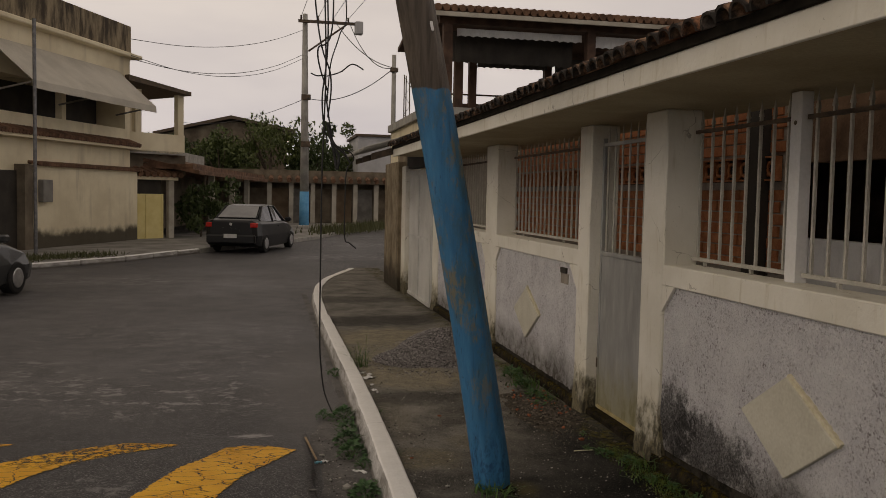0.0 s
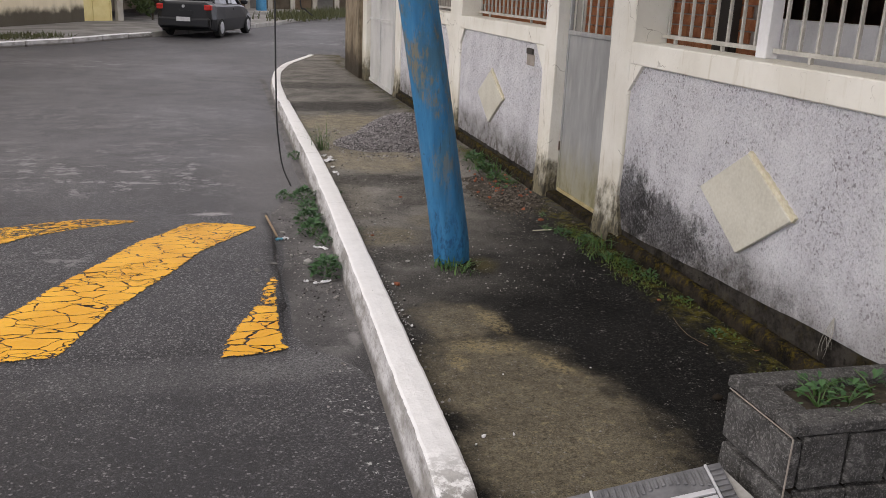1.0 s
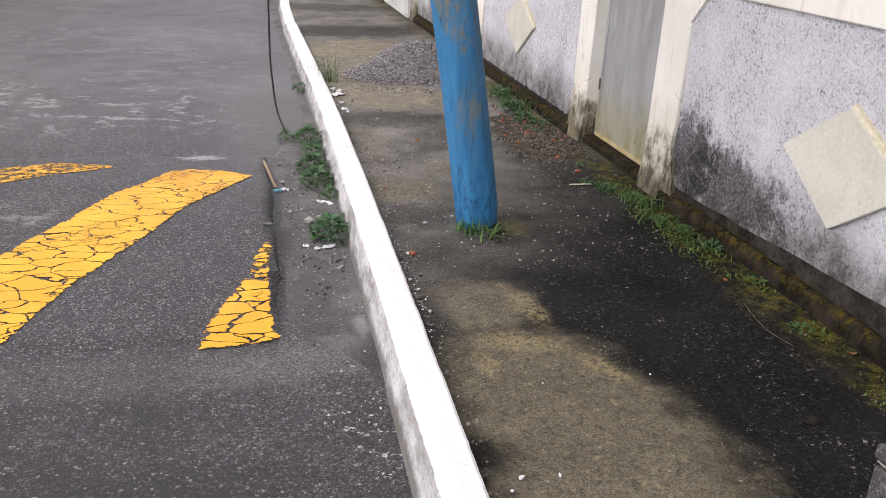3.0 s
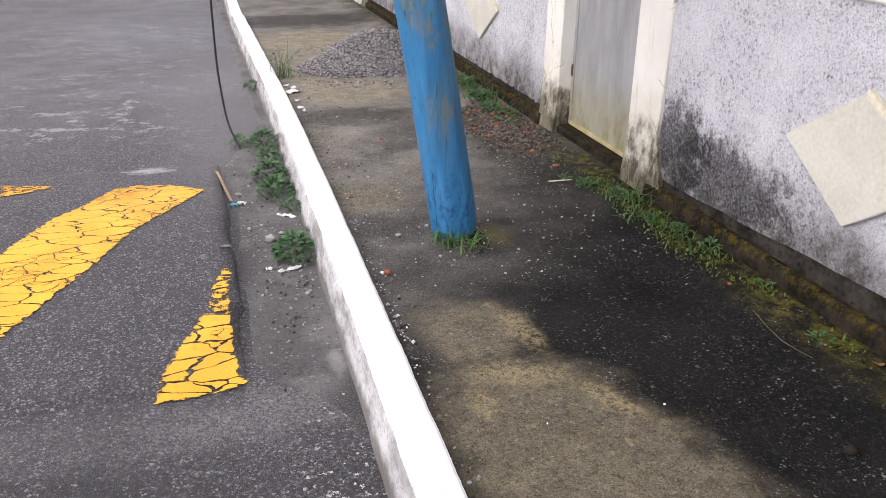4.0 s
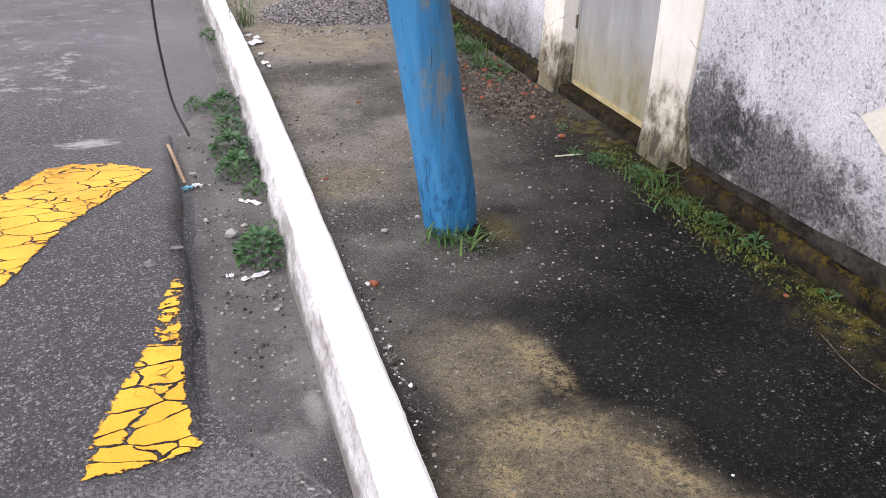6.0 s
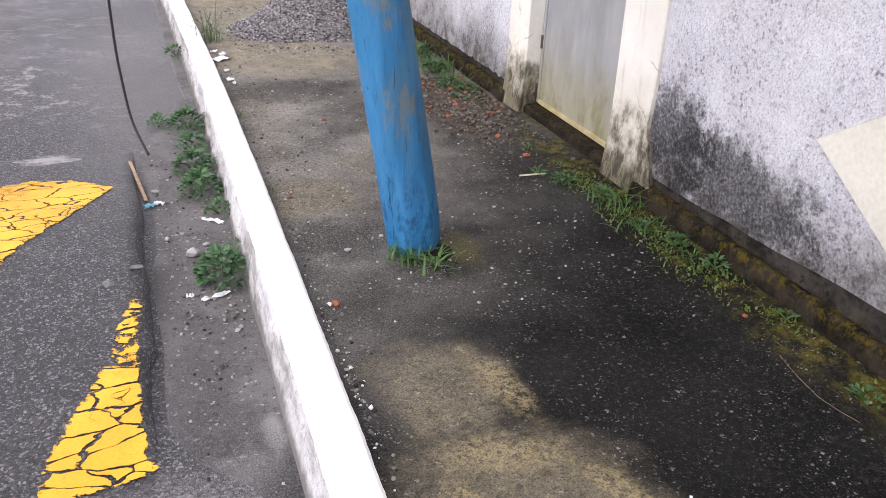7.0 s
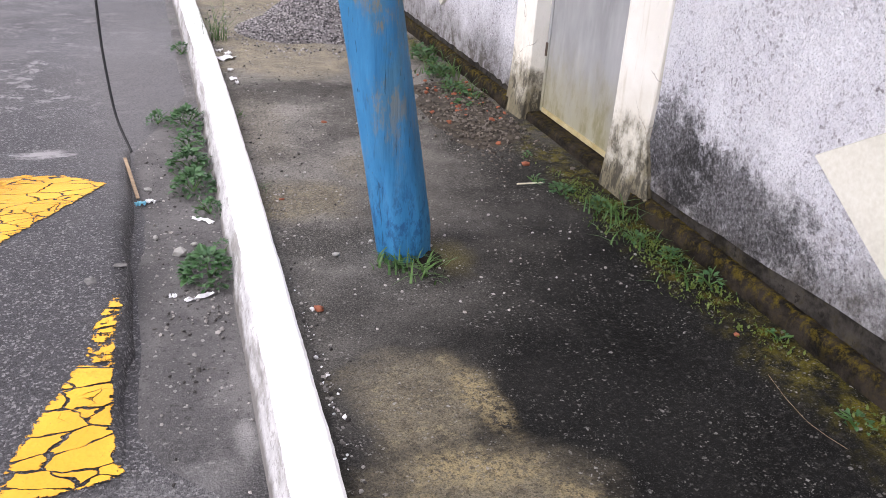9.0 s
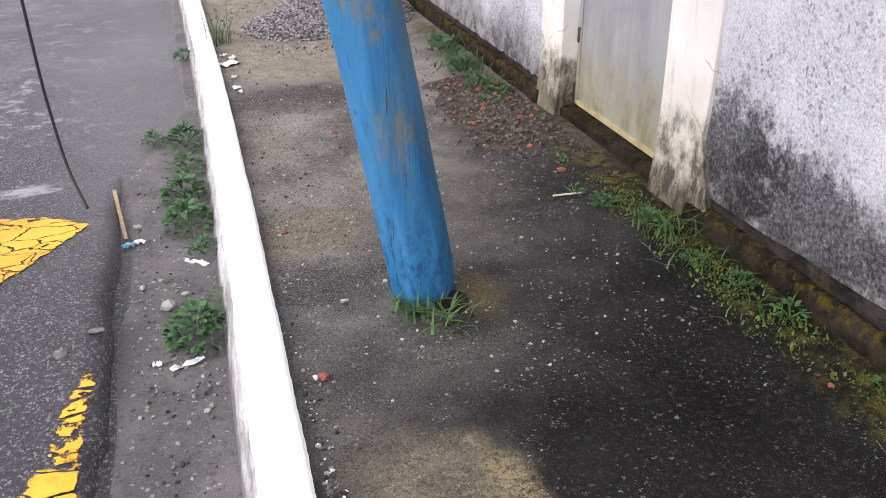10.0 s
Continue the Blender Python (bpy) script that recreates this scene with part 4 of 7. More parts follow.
def lower_panel(y0, y1, parent):
    """A stretch of low wall: rough stucco core, cream frame with cut corners standing proud of it."""
    n = 60
    line = [(y0 + (y1 - y0) * i / n, 0.165 + 0.05 * max(0.0, 5.0 - (y0 + (y1 - y0) * i / n)) * (y0 < 0) + 0.02 * noise.noise((0, i * 0.9 + y0, 2))) for i in range(n + 1)]
    part("stucco_panel", prism(bmesh.new(), [(y1, 1.30), (y0, 1.30)] + line, "x", X0 + 0.022, X1 - 0.01), STUCCO, parent, "rough white stucco, mouldy near the ground")
    for ya, yb, s in ((y0, y0 + 0.22, 1), (y1, y1 - 0.22, -1)):
        part("corner_piece", prism(bmesh.new(), [(ya, 1.30), (yb, 1.30), (ya, 1.07)], "x", X0, X0 + 0.06), CREAM, parent)


def beam(name, y0, y1, z0, z1, parent, x0=X0, x1=X1, mat=None, bevel=0.008):
    return part(name, boxed(x0, y0, z0, x1, y1, z1, bevel=bevel), mat or CREAM, parent)


def sloppy_pillar(y0, y1, parent, z0=0.02):
    """A pillar with a slightly spread, knocked-about foot."""
    bm = boxed(X0 - 0.002, y0, z0, X1, y1, 2.515)
    bmesh.ops.subdivide_edges(bm, edges=[e for e in bm.edges if abs(e.verts[0].co.z - e.verts[1].co.z) > 1], cuts=12)
    for v in bm.verts:
        v.co.x += 0.006 * noise.noise(v.co * 4) - (0.03 * max(0, 1 - (v.co.z - z0) / 0.25) if v.co.x < 2.7 else 0)
        v.co.y += 0.006 * noise.noise(v.co * 4 + Vector((3, 0, 0)))
        if v.co.x < 2.7 and abs(v.co.y - y0) < 0.05 and 5 < y0 < 6:
            v.co.y -= 0.15 * max(0.0, 1 - (v.co.z - z0) / 0.36) ** 1.2
    bmesh.ops.bevel(bm, geom=[e for e in bm.edges if e.calc_face_angle(0) > 0.8], offset=0.01, segments=1, affect="EDGES")
    return part("pillar", bm, CREAM, parent)


for y0, y1 in ((-5.0, 5.32), (6.93, 9.78), (10.2, 13.35)):
    lower_panel(y0, y1, house)
    beam("sill", y0, y1, 1.30, 1.445, house)
for y0, y1 in ((5.27, 5.62), (6.68, 6.95), (9.72, 10.22), (13.3, 13.7), (-1.6, -1.2)):
    sloppy_pillar(y0, y1, house)
beam("gate_step", 5.58, 6.70, -0.05, 0.095, house, 2.66, 3.3, FOOTING, bevel=0.015)
for y0, y1 in ((-5.0, 5.30), (6.9, 13.4)):
    bm = bmesh.new()
    n = int((y1 - y0) / 0.025)
    rings = []
    for i in range(n + 1):
        y = y0 + (y1 - y0) * i / n
        a, b = 0.014 * noise.noise((0, y * 3, 1)) + 0.008 * noise.noise((0, y * 14, 1)) + 0.006 * noise.noise((0, y * 39, 1)), 0.010 * noise.noise((3, y * 4, 1)) + 0.008 * noise.noise((3, y * 17, 1)) + 0.006 * noise.noise((3, y * 43, 1))
        rings.append([bm.verts.new(p) for p in ((2.600 + a, y, -0.03), (2.612 + a, y, 0.075 + b), (2.622 + a, y, 0.115 + b), (2.645, y, 0.128 + b), (2.70, y, 0.120), (2.74, y, -0.03))])
    for p, q in zip(rings, rings[1:]):
        for i in range(5):
            bm.faces.new((p[i], p[i + 1], q[i + 1], q[i]))
    part("footing", bm, FOOTING, house, "dark mossy concrete footing", smooth=True)
for y0, y1 in ((-5.0, 5.3), (6.9, 13.4)):
    part("foundation", boxed(2.674, y0, 0.05, 2.88, y1, 0.60), FOUNDATION, house)

# diamonds of pale tile set on the panels
for cy, cz, r, s in ((3.79, 0.70, 0.335, 0.27), (8.46, 0.68, 0.34, 0.265)):
    d = thing("diamond_tile", (X0, cy, cz), "square cream tile set on edge as a diamond in the stucco", "wall tile", "diamond tiles on the wall")
    bm = prism(bmesh.new(), [(cy - 0.44, cz + 0.02), (cy - 0.02, cz - s), (cy + 0.42, cz), (cy + 0.0, cz + s)], "x", X0 - 0.005, X0 + 0.03)
    bmesh.ops.bevel(bm, geom=bm.edges[:], offset=0.004, segments=1, affect="EDGES")
    part("face", bm, TILE_CREAM, d)
    bm = bmesh.new()
    n, top, bot = 26, [], []
    for i in range(n + 1):
        u = i / n
        y, z = cy - 0.445 + 0.445 * u, cz + 0.022 + (s - 0.02) * u
        w = 0.022 + 0.012 * noise.noise((i * 0.9, cy, 0))
        top.append((y - w * 0.6, z + w * 0.8))
        bot.append((y + 0.01, z - 0.012))
    part("mortar_edge", prism(bm, top + bot[::-1], "x", X0 + 0.003, X0 + 0.03), MORTAR_EDGE, d, "crumbling yellowish mortar")
# letter slot
slot = thing("letter_slot", (X0, 7.36, 1.2), "small letter slot with a lighter surround in the wall", "letter box")
part("surround", boxed(X0 + 0.016, 7.22, 1.10, X0 + 0.03, 7.42, 1.198, bevel=0.003), MORTAR, slot)
# no hole is cut: a dark box paints the slot's shade
part("slot_shade", boxed(X0 + 0.002, 7.25, 1.2, X0 + 0.02, 7.40, 1.25), DARK, slot)

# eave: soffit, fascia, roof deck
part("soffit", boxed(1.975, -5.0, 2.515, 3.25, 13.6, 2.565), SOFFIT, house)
part("fascia", boxed(1.945, -5.0, 2.505, 1.973, 13.6, 2.622, bevel=0.004), CREAM, house)
part("eave_filler", boxed(1.925, -5.0, 2.626, 1.985, 13.6, 2.672), GROUT, house, "near-black filler strip under the tiles")
bm = prism(bmesh.new(), [(1.99, 2.650), (3.32, 3.05), (3.32, 2.99), (3.25, 2.575), (1.98, 2.575), (1.95, 2.626)], "y", -5.0, 13.6)
part("roof_deck", bm, RUSTY, house)
for name, a in (("back_wall", (10.0, -5.0, 0, 10.15, 13.6, 2.6)), ("side_wall", (2.92, -5.0, 0, 10.0, -4.85, 2.5)), ("side_wall", (2.92, 13.45, 0, 10.0, 13.6, 2.5))):
    part(name, boxed(*a), PORCH, house)
part("flat_roof", boxed(4.0, -5.0, 2.98, 10.2, 13.6, 3.1), CONCRETE, house)
part("porch_floor", boxed(2.9, -4.8, 0.0, 10.0, 13.4, 0.15), PORCH, house)

# porch back wall: brick, with an opening and a white half wall
BX = 4.0
part("brick_backing", boxed(BX, 5.85, 0.15, BX + 0.14, 13.4, 2.98), MORTAR, house)
part("inner_wall", boxed(BX, -4.8, 0.15, BX + 0.14, 5.85, 1.62), WHITE_WOOD, house)
part("inner_wall", boxed(BX, -4.8, 2.2, BX + 0.14, 5.85, 2.98), RAW_BRICK, house)
part("inner_wall", boxed(BX, 2.0, 1.62, BX + 0.14, 4.6, 2.2), RAW_BRICK, house)
part("inner_back", boxed(6.5, -4.8, 0.15, 6.6, 13.4, 2.5), RAW_BRICK, house)
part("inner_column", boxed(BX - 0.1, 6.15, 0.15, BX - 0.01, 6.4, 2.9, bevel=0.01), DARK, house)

# iron grilles


def grille(y0, y1, parent_label, gap=0.14):
    g = thing("window_grille", (2.86, (y0 + y1) / 2, 1.45), parent_label, "window grille", "grilles of the porch")
    n = max(2, round((y1 - y0) / gap))
    for k in range(n):
        y = y0 + (y1 - y0) * (k + 0.5) / n
        bm = boxed(2.852, y - 0.008, 1.485, 2.868, y + 0.008, 2.40)
        a = [bm.verts.new(p) for p in ((2.850, y - 0.014, 2.40), (2.870, y - 0.014, 2.40), (2.870, y + 0.014, 2.40), (2.850, y + 0.014, 2.40))]
        t = bm.verts.new((2.86, y, 2.50))
        bm.faces.new(a)
        for i in range(4):
            bm.faces.new((a[i], a[(i + 1) % 4], t))
        part("bar", bm, BARS, g)
    for z in (1.49, 2.36):
        part("rail", boxed(2.846, y0, z - 0.012, 2.874, y1, z + 0.012), BARS if z < 2 else RUSTY, g)
    m = 2 if y1 - y0 < 3 else 5
    for k in range(m):
        y = y0 + (y1 - y0) * (k + 0.7) / m
        part("stub", boxed(2.85, y - 0.01, 1.44, 2.87, y + 0.01, 1.48), BARS, g)
    return g


grille(-1.2, 4.0, "cream iron window grille with spear tips on the sill")
grille(4.12, 5.26, "cream iron window grille with spear tips on the sill")
grille(6.96, 9.71, "cream iron window grille with spear tips on the sill")
grille(10.23, 13.29, "cream iron window grille with spear tips on the sill")
post = thing("grille_post", (2.86, 4.06, 1.445), "white painted steel post between two window grilles", "post")
part("stile", boxed(2.81, 4.005, 1.445, 2.885, 4.105, 2.50, bevel=0.004), WHITE_WOOD, post)
part("bolt", tube(bmesh.new(), [(2.806, 4.055, 2.33), (2.815, 4.055, 2.33)], 0.012, 8), RUSTY, post)

# sheet gate with bars above
k = Mat("galvanised_gate_sheet", 0.5, 0.2)
n1 = k.noise(0.35, 5, 0.6, stretch=(1, 1, 0.4))
c1 = k.mix(k.ramp(n1, 0.3, 0.7), (0.265, 0.27, 0.265), (0.405, 0.41, 0.405))
low = k.ramp(k.math("ADD", k.axis(2), k.math("MULTIPLY", k.math("SUBTRACT", k.noise(0.2, 5), 0.5), 0.5)), 0.15, 0.62, 0.7, 0.0)
brush = k.n.new("ShaderNodeMapping")
brush.inputs["Rotation"].default_value, brush.inputs["Scale"].default_value = (radians(24), 0, 0), (1, 3.6, 1.0)
k.link(k.geo.outputs["Position"], brush.inputs[0])
bn = k.n.new("ShaderNodeTexNoise")
bn.inputs["Scale"].default_value, bn.inputs["Detail"].default_value = 2.2, 6.0
k.link(brush.outputs[0], bn.inputs["Vector"])
c1 = k.mix(k.ramp(bn.outputs[0], 0.50, 0.72, 0, 0.4), c1, (0.52, 0.52, 0.51))
c1 = k.mix(k.ramp(bn.outputs[0], 0.32, 0.44, 0.25, 0), c1, (0.20, 0.205, 0.21))
c1 = k.mix(low, c1, (0.36, 0.33, 0.20))
c1 = k.mix(k.math("MULTIPLY", low, k.ramp(k.noise(0.10, 6, 0.7, stretch=(1, 1, 0.5)), 0.42, 0.68)), c1, (0.19, 0.17, 0.06))
k.bump(k.noise(0.4, 2), 0.03, 0.3)
SHEET_GATE = k.done(c1)
gate = thing("pedestrian_gate", (2.76, 6.15, 0.095), "grey sheet-metal gate with bars above, stained yellow below", "gate")
part("sheet", boxed(2.755, 5.65, 0.13, 2.765, 6.65, 1.42), SHEET_GATE, gate)
for a in ((2.745, 5.615, 0.105, 2.775, 5.65, 2.40), (2.745, 6.65, 0.105, 2.775, 6.678, 2.40), (2.745, 5.65, 0.102, 2.775, 6.65, 0.132), (2.74, 5.65, 1.415, 2.78, 6.65, 1.45), (2.745, 5.65, 2.33, 2.775, 6.65, 2.36)):
    part("frame_bar", boxed(*a, bevel=0.003), TAN if a[5] < 0.2 else SHEET_GATE, gate)
for i in range(7):
    y = 5.65 + 1.0 * (i + 0.5) / 7
    part("bar", tube(bmesh.new(), [(2.76, y, 1.45), (2.76, y, 2.40), (2.76, y, 2.50)], [0.009, 0.009, 0.001], 8), BARS, gate)
part("hinge", tube(bmesh.new(), [(2.742, 6.665, 0.45), (2.742, 6.665, 0.53)], 0.009, 8), RUSTY, gate)

# ---- white double gate and stained wall further along ----
wall2 = thing("boundary_wall", (2.7, 17.0, 0.0), "grimy brown plastered boundary wall with a pillar", "wall", kind="structure")
k_ = Mat("grimy_plaster", 0.9, spec=0.2)
_c = k_.mix(k_.ramp(k_.noise(0.45, 6, 0.65), 0.3, 0.7), (0.17, 0.13, 0.085), (0.34, 0.28, 0.20))
_c = k_.mix(k_.ramp(k_.noise(0.16, 6, 0.7, stretch=(1, 1, 0.18)), 0.48, 0.64, 0, 0.7), _c, (0.085, 0.065, 0.045))
_e = k_.math("ADD", k_.axis(2), k_.math("MULTIPLY", k_.math("SUBTRACT", k_.noise(0.3, 6, 0.7), 0.5), 0.7))
_c = k_.mix(k_.ramp(_e, 0.15, 0.75, 0.9, 0.0), _c, (0.035, 0.029, 0.021))
k_.bump(k_.noise(0.05, 5, 0.7), 0.02, 0.7)
GRIMY = k_.done(_c)
part("pillar", boxed(2.55, 16.05, 0, 2.85, 16.5, 2.45, bevel=0.01), CREAM, wall2)
part("wall", boxed(2.48, 16.5, 0, 2.75, 18.4, 2.55, bevel=0.01), GRIMY, wall2)
part("wall", boxed(2.75, 18.1, 0, 9.0, 18.4, 2.9), GRIMY, wall2)
dgate = thing("double_gate", (2.65, 14.9, 0.0), "white painted sheet-metal double gate", "gate")
WHITE_GATE = plain("white_gate_paint", (0.52, 0.52, 0.50), (0.66, 0.66, 0.64), 0.5, 0.5)
for y0, y1 in ((13.75, 14.88), (14.9, 16.03)):
    leaf = part("gate_leaf", boxed(2.63, y0, 0.03, 2.66, y1, 2.35, bevel=0.004), WHITE_GATE, dgate)
    for z in (0.06, 1.15, 2.28):
        part("rail", boxed(2.605, y0 + 0.02, z - 0.025, 2.63, y1 - 0.02, z + 0.025), WHITE_GATE, leaf)
    part("stile", boxed(2.61, y0 + 0.01, 0.1, 2.63, y0 + 0.05, 2.25), WHITE_GATE, leaf)
canopy = thing("canopy", (2.3, 14.2, 2.4), "corrugated fibre-cement canopy over the white gate", "canopy")
bm = bmesh.new()
rows = []
for j in range(121):
    y = 13.4 + 2.9 * j / 120
    w = 0.025 * math.cos(j * math.pi / 3)
    rows.append([bm.verts.new((1.45 + 1.7 * i, y, 2.60 + 0.52 * i + w)) for i in (0, 1)])
for a, b in zip(rows, rows[1:]):
    bm.faces.new((a[0], a[1], b[1], b[0]))
sh = part("sheet", bm, CONCRETE, canopy, smooth=True)
md = sh.modifiers.new("thick", "SOLIDIFY")
md.thickness = 0.012
for y in (13.6, 14.9, 16.1):
    part("rafter", prism(bmesh.new(), [(1.6, 2.55), (3.1, 3.0), (3.1, 2.9), (1.6, 2.45)], "y", y - 0.03, y + 0.03), RUSTY, canopy)
part("lintel", boxed(2.6, 13.6, 2.40, 2.8, 16.2, 2.85), DARK, canopy)

# ---- planter, ramp and ribbed plate ----
PX0, PX1, PY0, PY1, PZ = 1.55, 2.62, 1.73, 2.08, 0.575
planter = thing("stone_planter", (2.1, 1.9, 0.0), "planter box clad in grey stone blocks, planted with weeds", "planter")
part("core", boxed(PX0 + 0.03, PY0 + 0.03, 0.0, PX1, PY1 - 0.03, PZ - 0.06), GROUT, planter)


def hewn_stone(name, a, seed, parent, cuts=2):
    """A roughly dressed block: a box with knocked corners and an uneven face."""
    bm = boxed(*a, bevel=0.006)
    bmesh.ops.subdivide_edges(bm, edges=[e for e in bm.edges if e.calc_length() > 0.06], cuts=cuts, use_grid_fill=True)
    for v in bm.verts:
        q = v.co * 14 + Vector((seed * 3.7, 0, 0))
        v.co += Vector((0.007 * noise.noise(q), 0.007 * noise.noise(q + Vector((5, 0, 0))), 0.006 * noise.noise(q + Vector((0, 7, 0)))))
    return part(name, bm, GRANITE, parent)


for n, a in enumerate(((PX0, PY0, PX0 + 0.36, PY0 + 0.095), (PX0 + 0.364, PY0, PX1, PY0 + 0.09), (PX0, PY1 - 0.085, PX1, PY1), (PX0, PY0 + 0.099, PX0 + 0.11, PY1 - 0.089))):
    hewn_stone("rim", (a[0], a[1], PZ - 0.04, a[2], a[3], PZ), 20 + n, planter, 5)
rr = random.Random(5)
for n, (z0, z1) in enumerate(((0.004, 0.165), (0.177, 0.345), (0.357, 0.528))):
    y = PY0 + 0.002
    for w in ((0.13, 0.218), (0.218, 0.13), (0.348,))[n]:
        hewn_stone("stone", (PX0 + rr.uniform(-0.003, 0.005), y + 0.005, z0 + rr.uniform(0, 0.008), PX0 + 0.04, y + w - 0.005, z1 - rr.uniform(0, 0.008)), n * 7 + y, planter)
        y += w
    for ya, yb in ((PY0, PY0 + 0.04), (PY1 - 0.04, PY1)):
        x = PX0 + 0.044
        while x < PX1 - 0.03:
            w = min(rr.uniform(0.15, 0.26), PX1 - x)
            d = rr.uniform(-0.004, 0.004)
            hewn_stone("stone", (x + 0.005, ya + d, z0, x + w - 0.005, yb + d, z1), n * 5 + x, planter)
            x += w
part("corner_joint", tube(bmesh.new(), [(PX0 + 0.006, PY0 + 0.006, 0.0), (PX0 + 0.004, PY0 + 0.008, 0.28), (PX0 + 0.006, PY0 + 0.006, PZ - 0.045)], 0.003, 6), MORTAR, planter, "pale cement joint")
part("corner_joint", tube(bmesh.new(), [(PX0 + 0.004, PY0 + 0.008, PZ - 0.043), (PX0 + 0.004, PY1 - 0.01, PZ - 0.043)], 0.0025, 6), MORTAR, planter, "pale cement joint")
part("soil", boxed(PX0 + 0.10, PY0 + 0.085, 0.4, PX1, PY1 - 0.08, PZ - 0.03), SOIL, planter)

# the plate lies on a low concrete ramp up to the house's entrance
P0, PU, PV = Vector((1.50, 1.985, 0.305)), Vector((-0.93, 0.225, -0.295)), Vector((0.03, -1.25, 0.0))
bm = bmesh.new()
top_face = [P0, P0 + PU, P0 + PU + PV, P0 + PV]
va = [bm.verts.new(p - Vector((0, 0, 0.004))) for p in top_face]
vb = [bm.verts.new((p.x, p.y, -0.05)) for p in top_face]
bm.faces.new(va)
bm.faces.new(vb[::-1])
for i in range(4):
    bm.faces.new((va[i], vb[i], vb[(i + 1) % 4], va[(i + 1) % 4]))
tagged(part("ramp", bm, CONCRETE), "low concrete ramp beside the planter", "ramp", kind="structure")
plate = thing("ribbed_plate", (1.45, 1.6, 0.2), "ribbed metal plate lying on the ramp beside the planter", "metal plate")
e1, e3 = PU.normalized(), PU.cross(PV).normalized()
e3 = e3 if e3.z > 0 else -e3
e2 = e3.cross(e1)
turn = Matrix(((e1.x, e2.x, e3.x, P0.x), (e1.y, e2.y, e3.y, P0.y), (e1.z, e2.z, e3.z, P0.z), (0, 0, 0, 1)))
side = 1 if (turn @ Vector((0, 1, 0)) - P0).y < 0 else -1
part("sheet", boxed(0.0, min(0, side * 1.2), 0.0, 0.98, max(0, side * 1.2), 0.008, m=turn), DULL_METAL, plate)


def rib(x0, x1, y0, y1, mat):
    part("rib", boxed(x0, min(side * y0, side * y1), 0.006, x1, max(side * y0, side * y1), 0.0145, m=turn, bevel=0.002), mat, plate)


# far margin of grey ribs with a wavy end, then bright broad ribs the other way
for i in range(16):
    x = 0.055 + i * 0.0225
    rib(x, x + 0.013, 0.014, 0.055 + 0.05 * (0.5 + 0.5 * math.sin(2.2 + i * 0.42)), DULL_METAL)
for i in range(32):
    y = 0.118 + i * 0.033
    rib(0.055, 0.405, y, y + 0.022, RIBBED)
for i in range(22):
    x = 0.445 + i * 0.0225
    rib(x, x + 0.013, 0.014, 0.21, DULL_METAL)
for i in range(28):
    y = 0.235 + i * 0.033
    rib(0.445, 0.945, y, y + 0.022, RIBBED)
for i in range(44):
    y = 0.02 + i * 0.0265
    rib(0.004, 0.042, y, y + 0.014, DULL_METAL)
for x in (0.043, 0.42, 0.955):
    part("seam", boxed(x, min(0, side * 1.2), 0.006, x + 0.009, max(0, side * 1.2), 0.0155, m=turn, bevel=0.002), RIBBED, plate)

# ---- across the street: house with awning ----
OLD_CREAM = Mat("old_cream_plaster", 0.9)
_n = OLD_CREAM.noise(1.2, 6, 0.6)
_c = OLD_CREAM.mix(OLD_CREAM.ramp(_n, 0.3, 0.7), (0.66, 0.575, 0.41), (0.80, 0.715, 0.53))
_c = OLD_CREAM.mix(OLD_CREAM.ramp(OLD_CREAM.noise(0.5, 5, stretch=(1, 1, 0.15)), 0.54, 0.74, 0, 0.35), _c, (0.26, 0.21, 0.14))
_e = OLD_CREAM.math("ADD", OLD_CREAM.axis(2), OLD_CREAM.math("MULTIPLY", OLD_CREAM.math("SUBTRACT", OLD_CREAM.noise(0.6, 5), 0.5), 0.6))
_c = OLD_CREAM.mix(OLD_CREAM.ramp(_e, 0.35, 0.65, 0.9, 0), _c, (0.022, 0.018, 0.012))
OLD_CREAM.bump(OLD_CREAM.noise(0.05, 4), 0.01)
OLD_CREAM = OLD_CREAM.done(_c)
STREAKED = Mat("black_streaked_parapet", 0.95)
_c = STREAKED.mix(STREAKED.ramp(STREAKED.noise(0.35, 6, 0.65, stretch=(1, 1, 0.25)), 0.35, 0.65), (0.055, 0.042, 0.03), (0.30, 0.24, 0.16))
STREAKED = STREAKED.done(_c)
CANVAS = plain("grey_canvas_awning", (0.42, 0.39, 0.335), (0.52, 0.485, 0.42), 1.0, 0.85)
CLAY_BAND = plain("mossy_clay_band", (0.09, 0.048, 0.03), (0.22, 0.12, 0.075), 0.3, 0.9, depth=0.02)
YELLOW_GATE = plain("pale_yellow_gate", (0.68, 0.56, 0.24), (0.78, 0.67, 0.32), 0.6, 0.6)
BROWN_WALL = plain("brown_grimy_wall", (0.10, 0.078, 0.055), (0.22, 0.18, 0.135), 0.8, 0.9)
PALE_COL = plain("pale_column", (0.34, 0.31, 0.26), (0.46, 0.43, 0.37), 0.5, 0.85)
ROLLER = plain("roller_door", (0.13, 0.12, 0.11), (0.22, 0.21, 0.19), 0.5, 0.6)
RUST_DOOR = plain("rust_brown_door", (0.13, 0.085, 0.05), (0.20, 0.14, 0.09), 0.5, 0.7)
TIMBER = plain("dark_brown_timber", (0.055, 0.03, 0.02), (0.11, 0.062, 0.042), 0.3, 0.8)
GREY_HOUSE = plain("pale_grey_wall", (0.40, 0.40, 0.41), (0.50, 0.50, 0.51), 1.0, 0.9)

ML = pose(-5.1, 34.2, 0.0, 0, 0, -20.4)
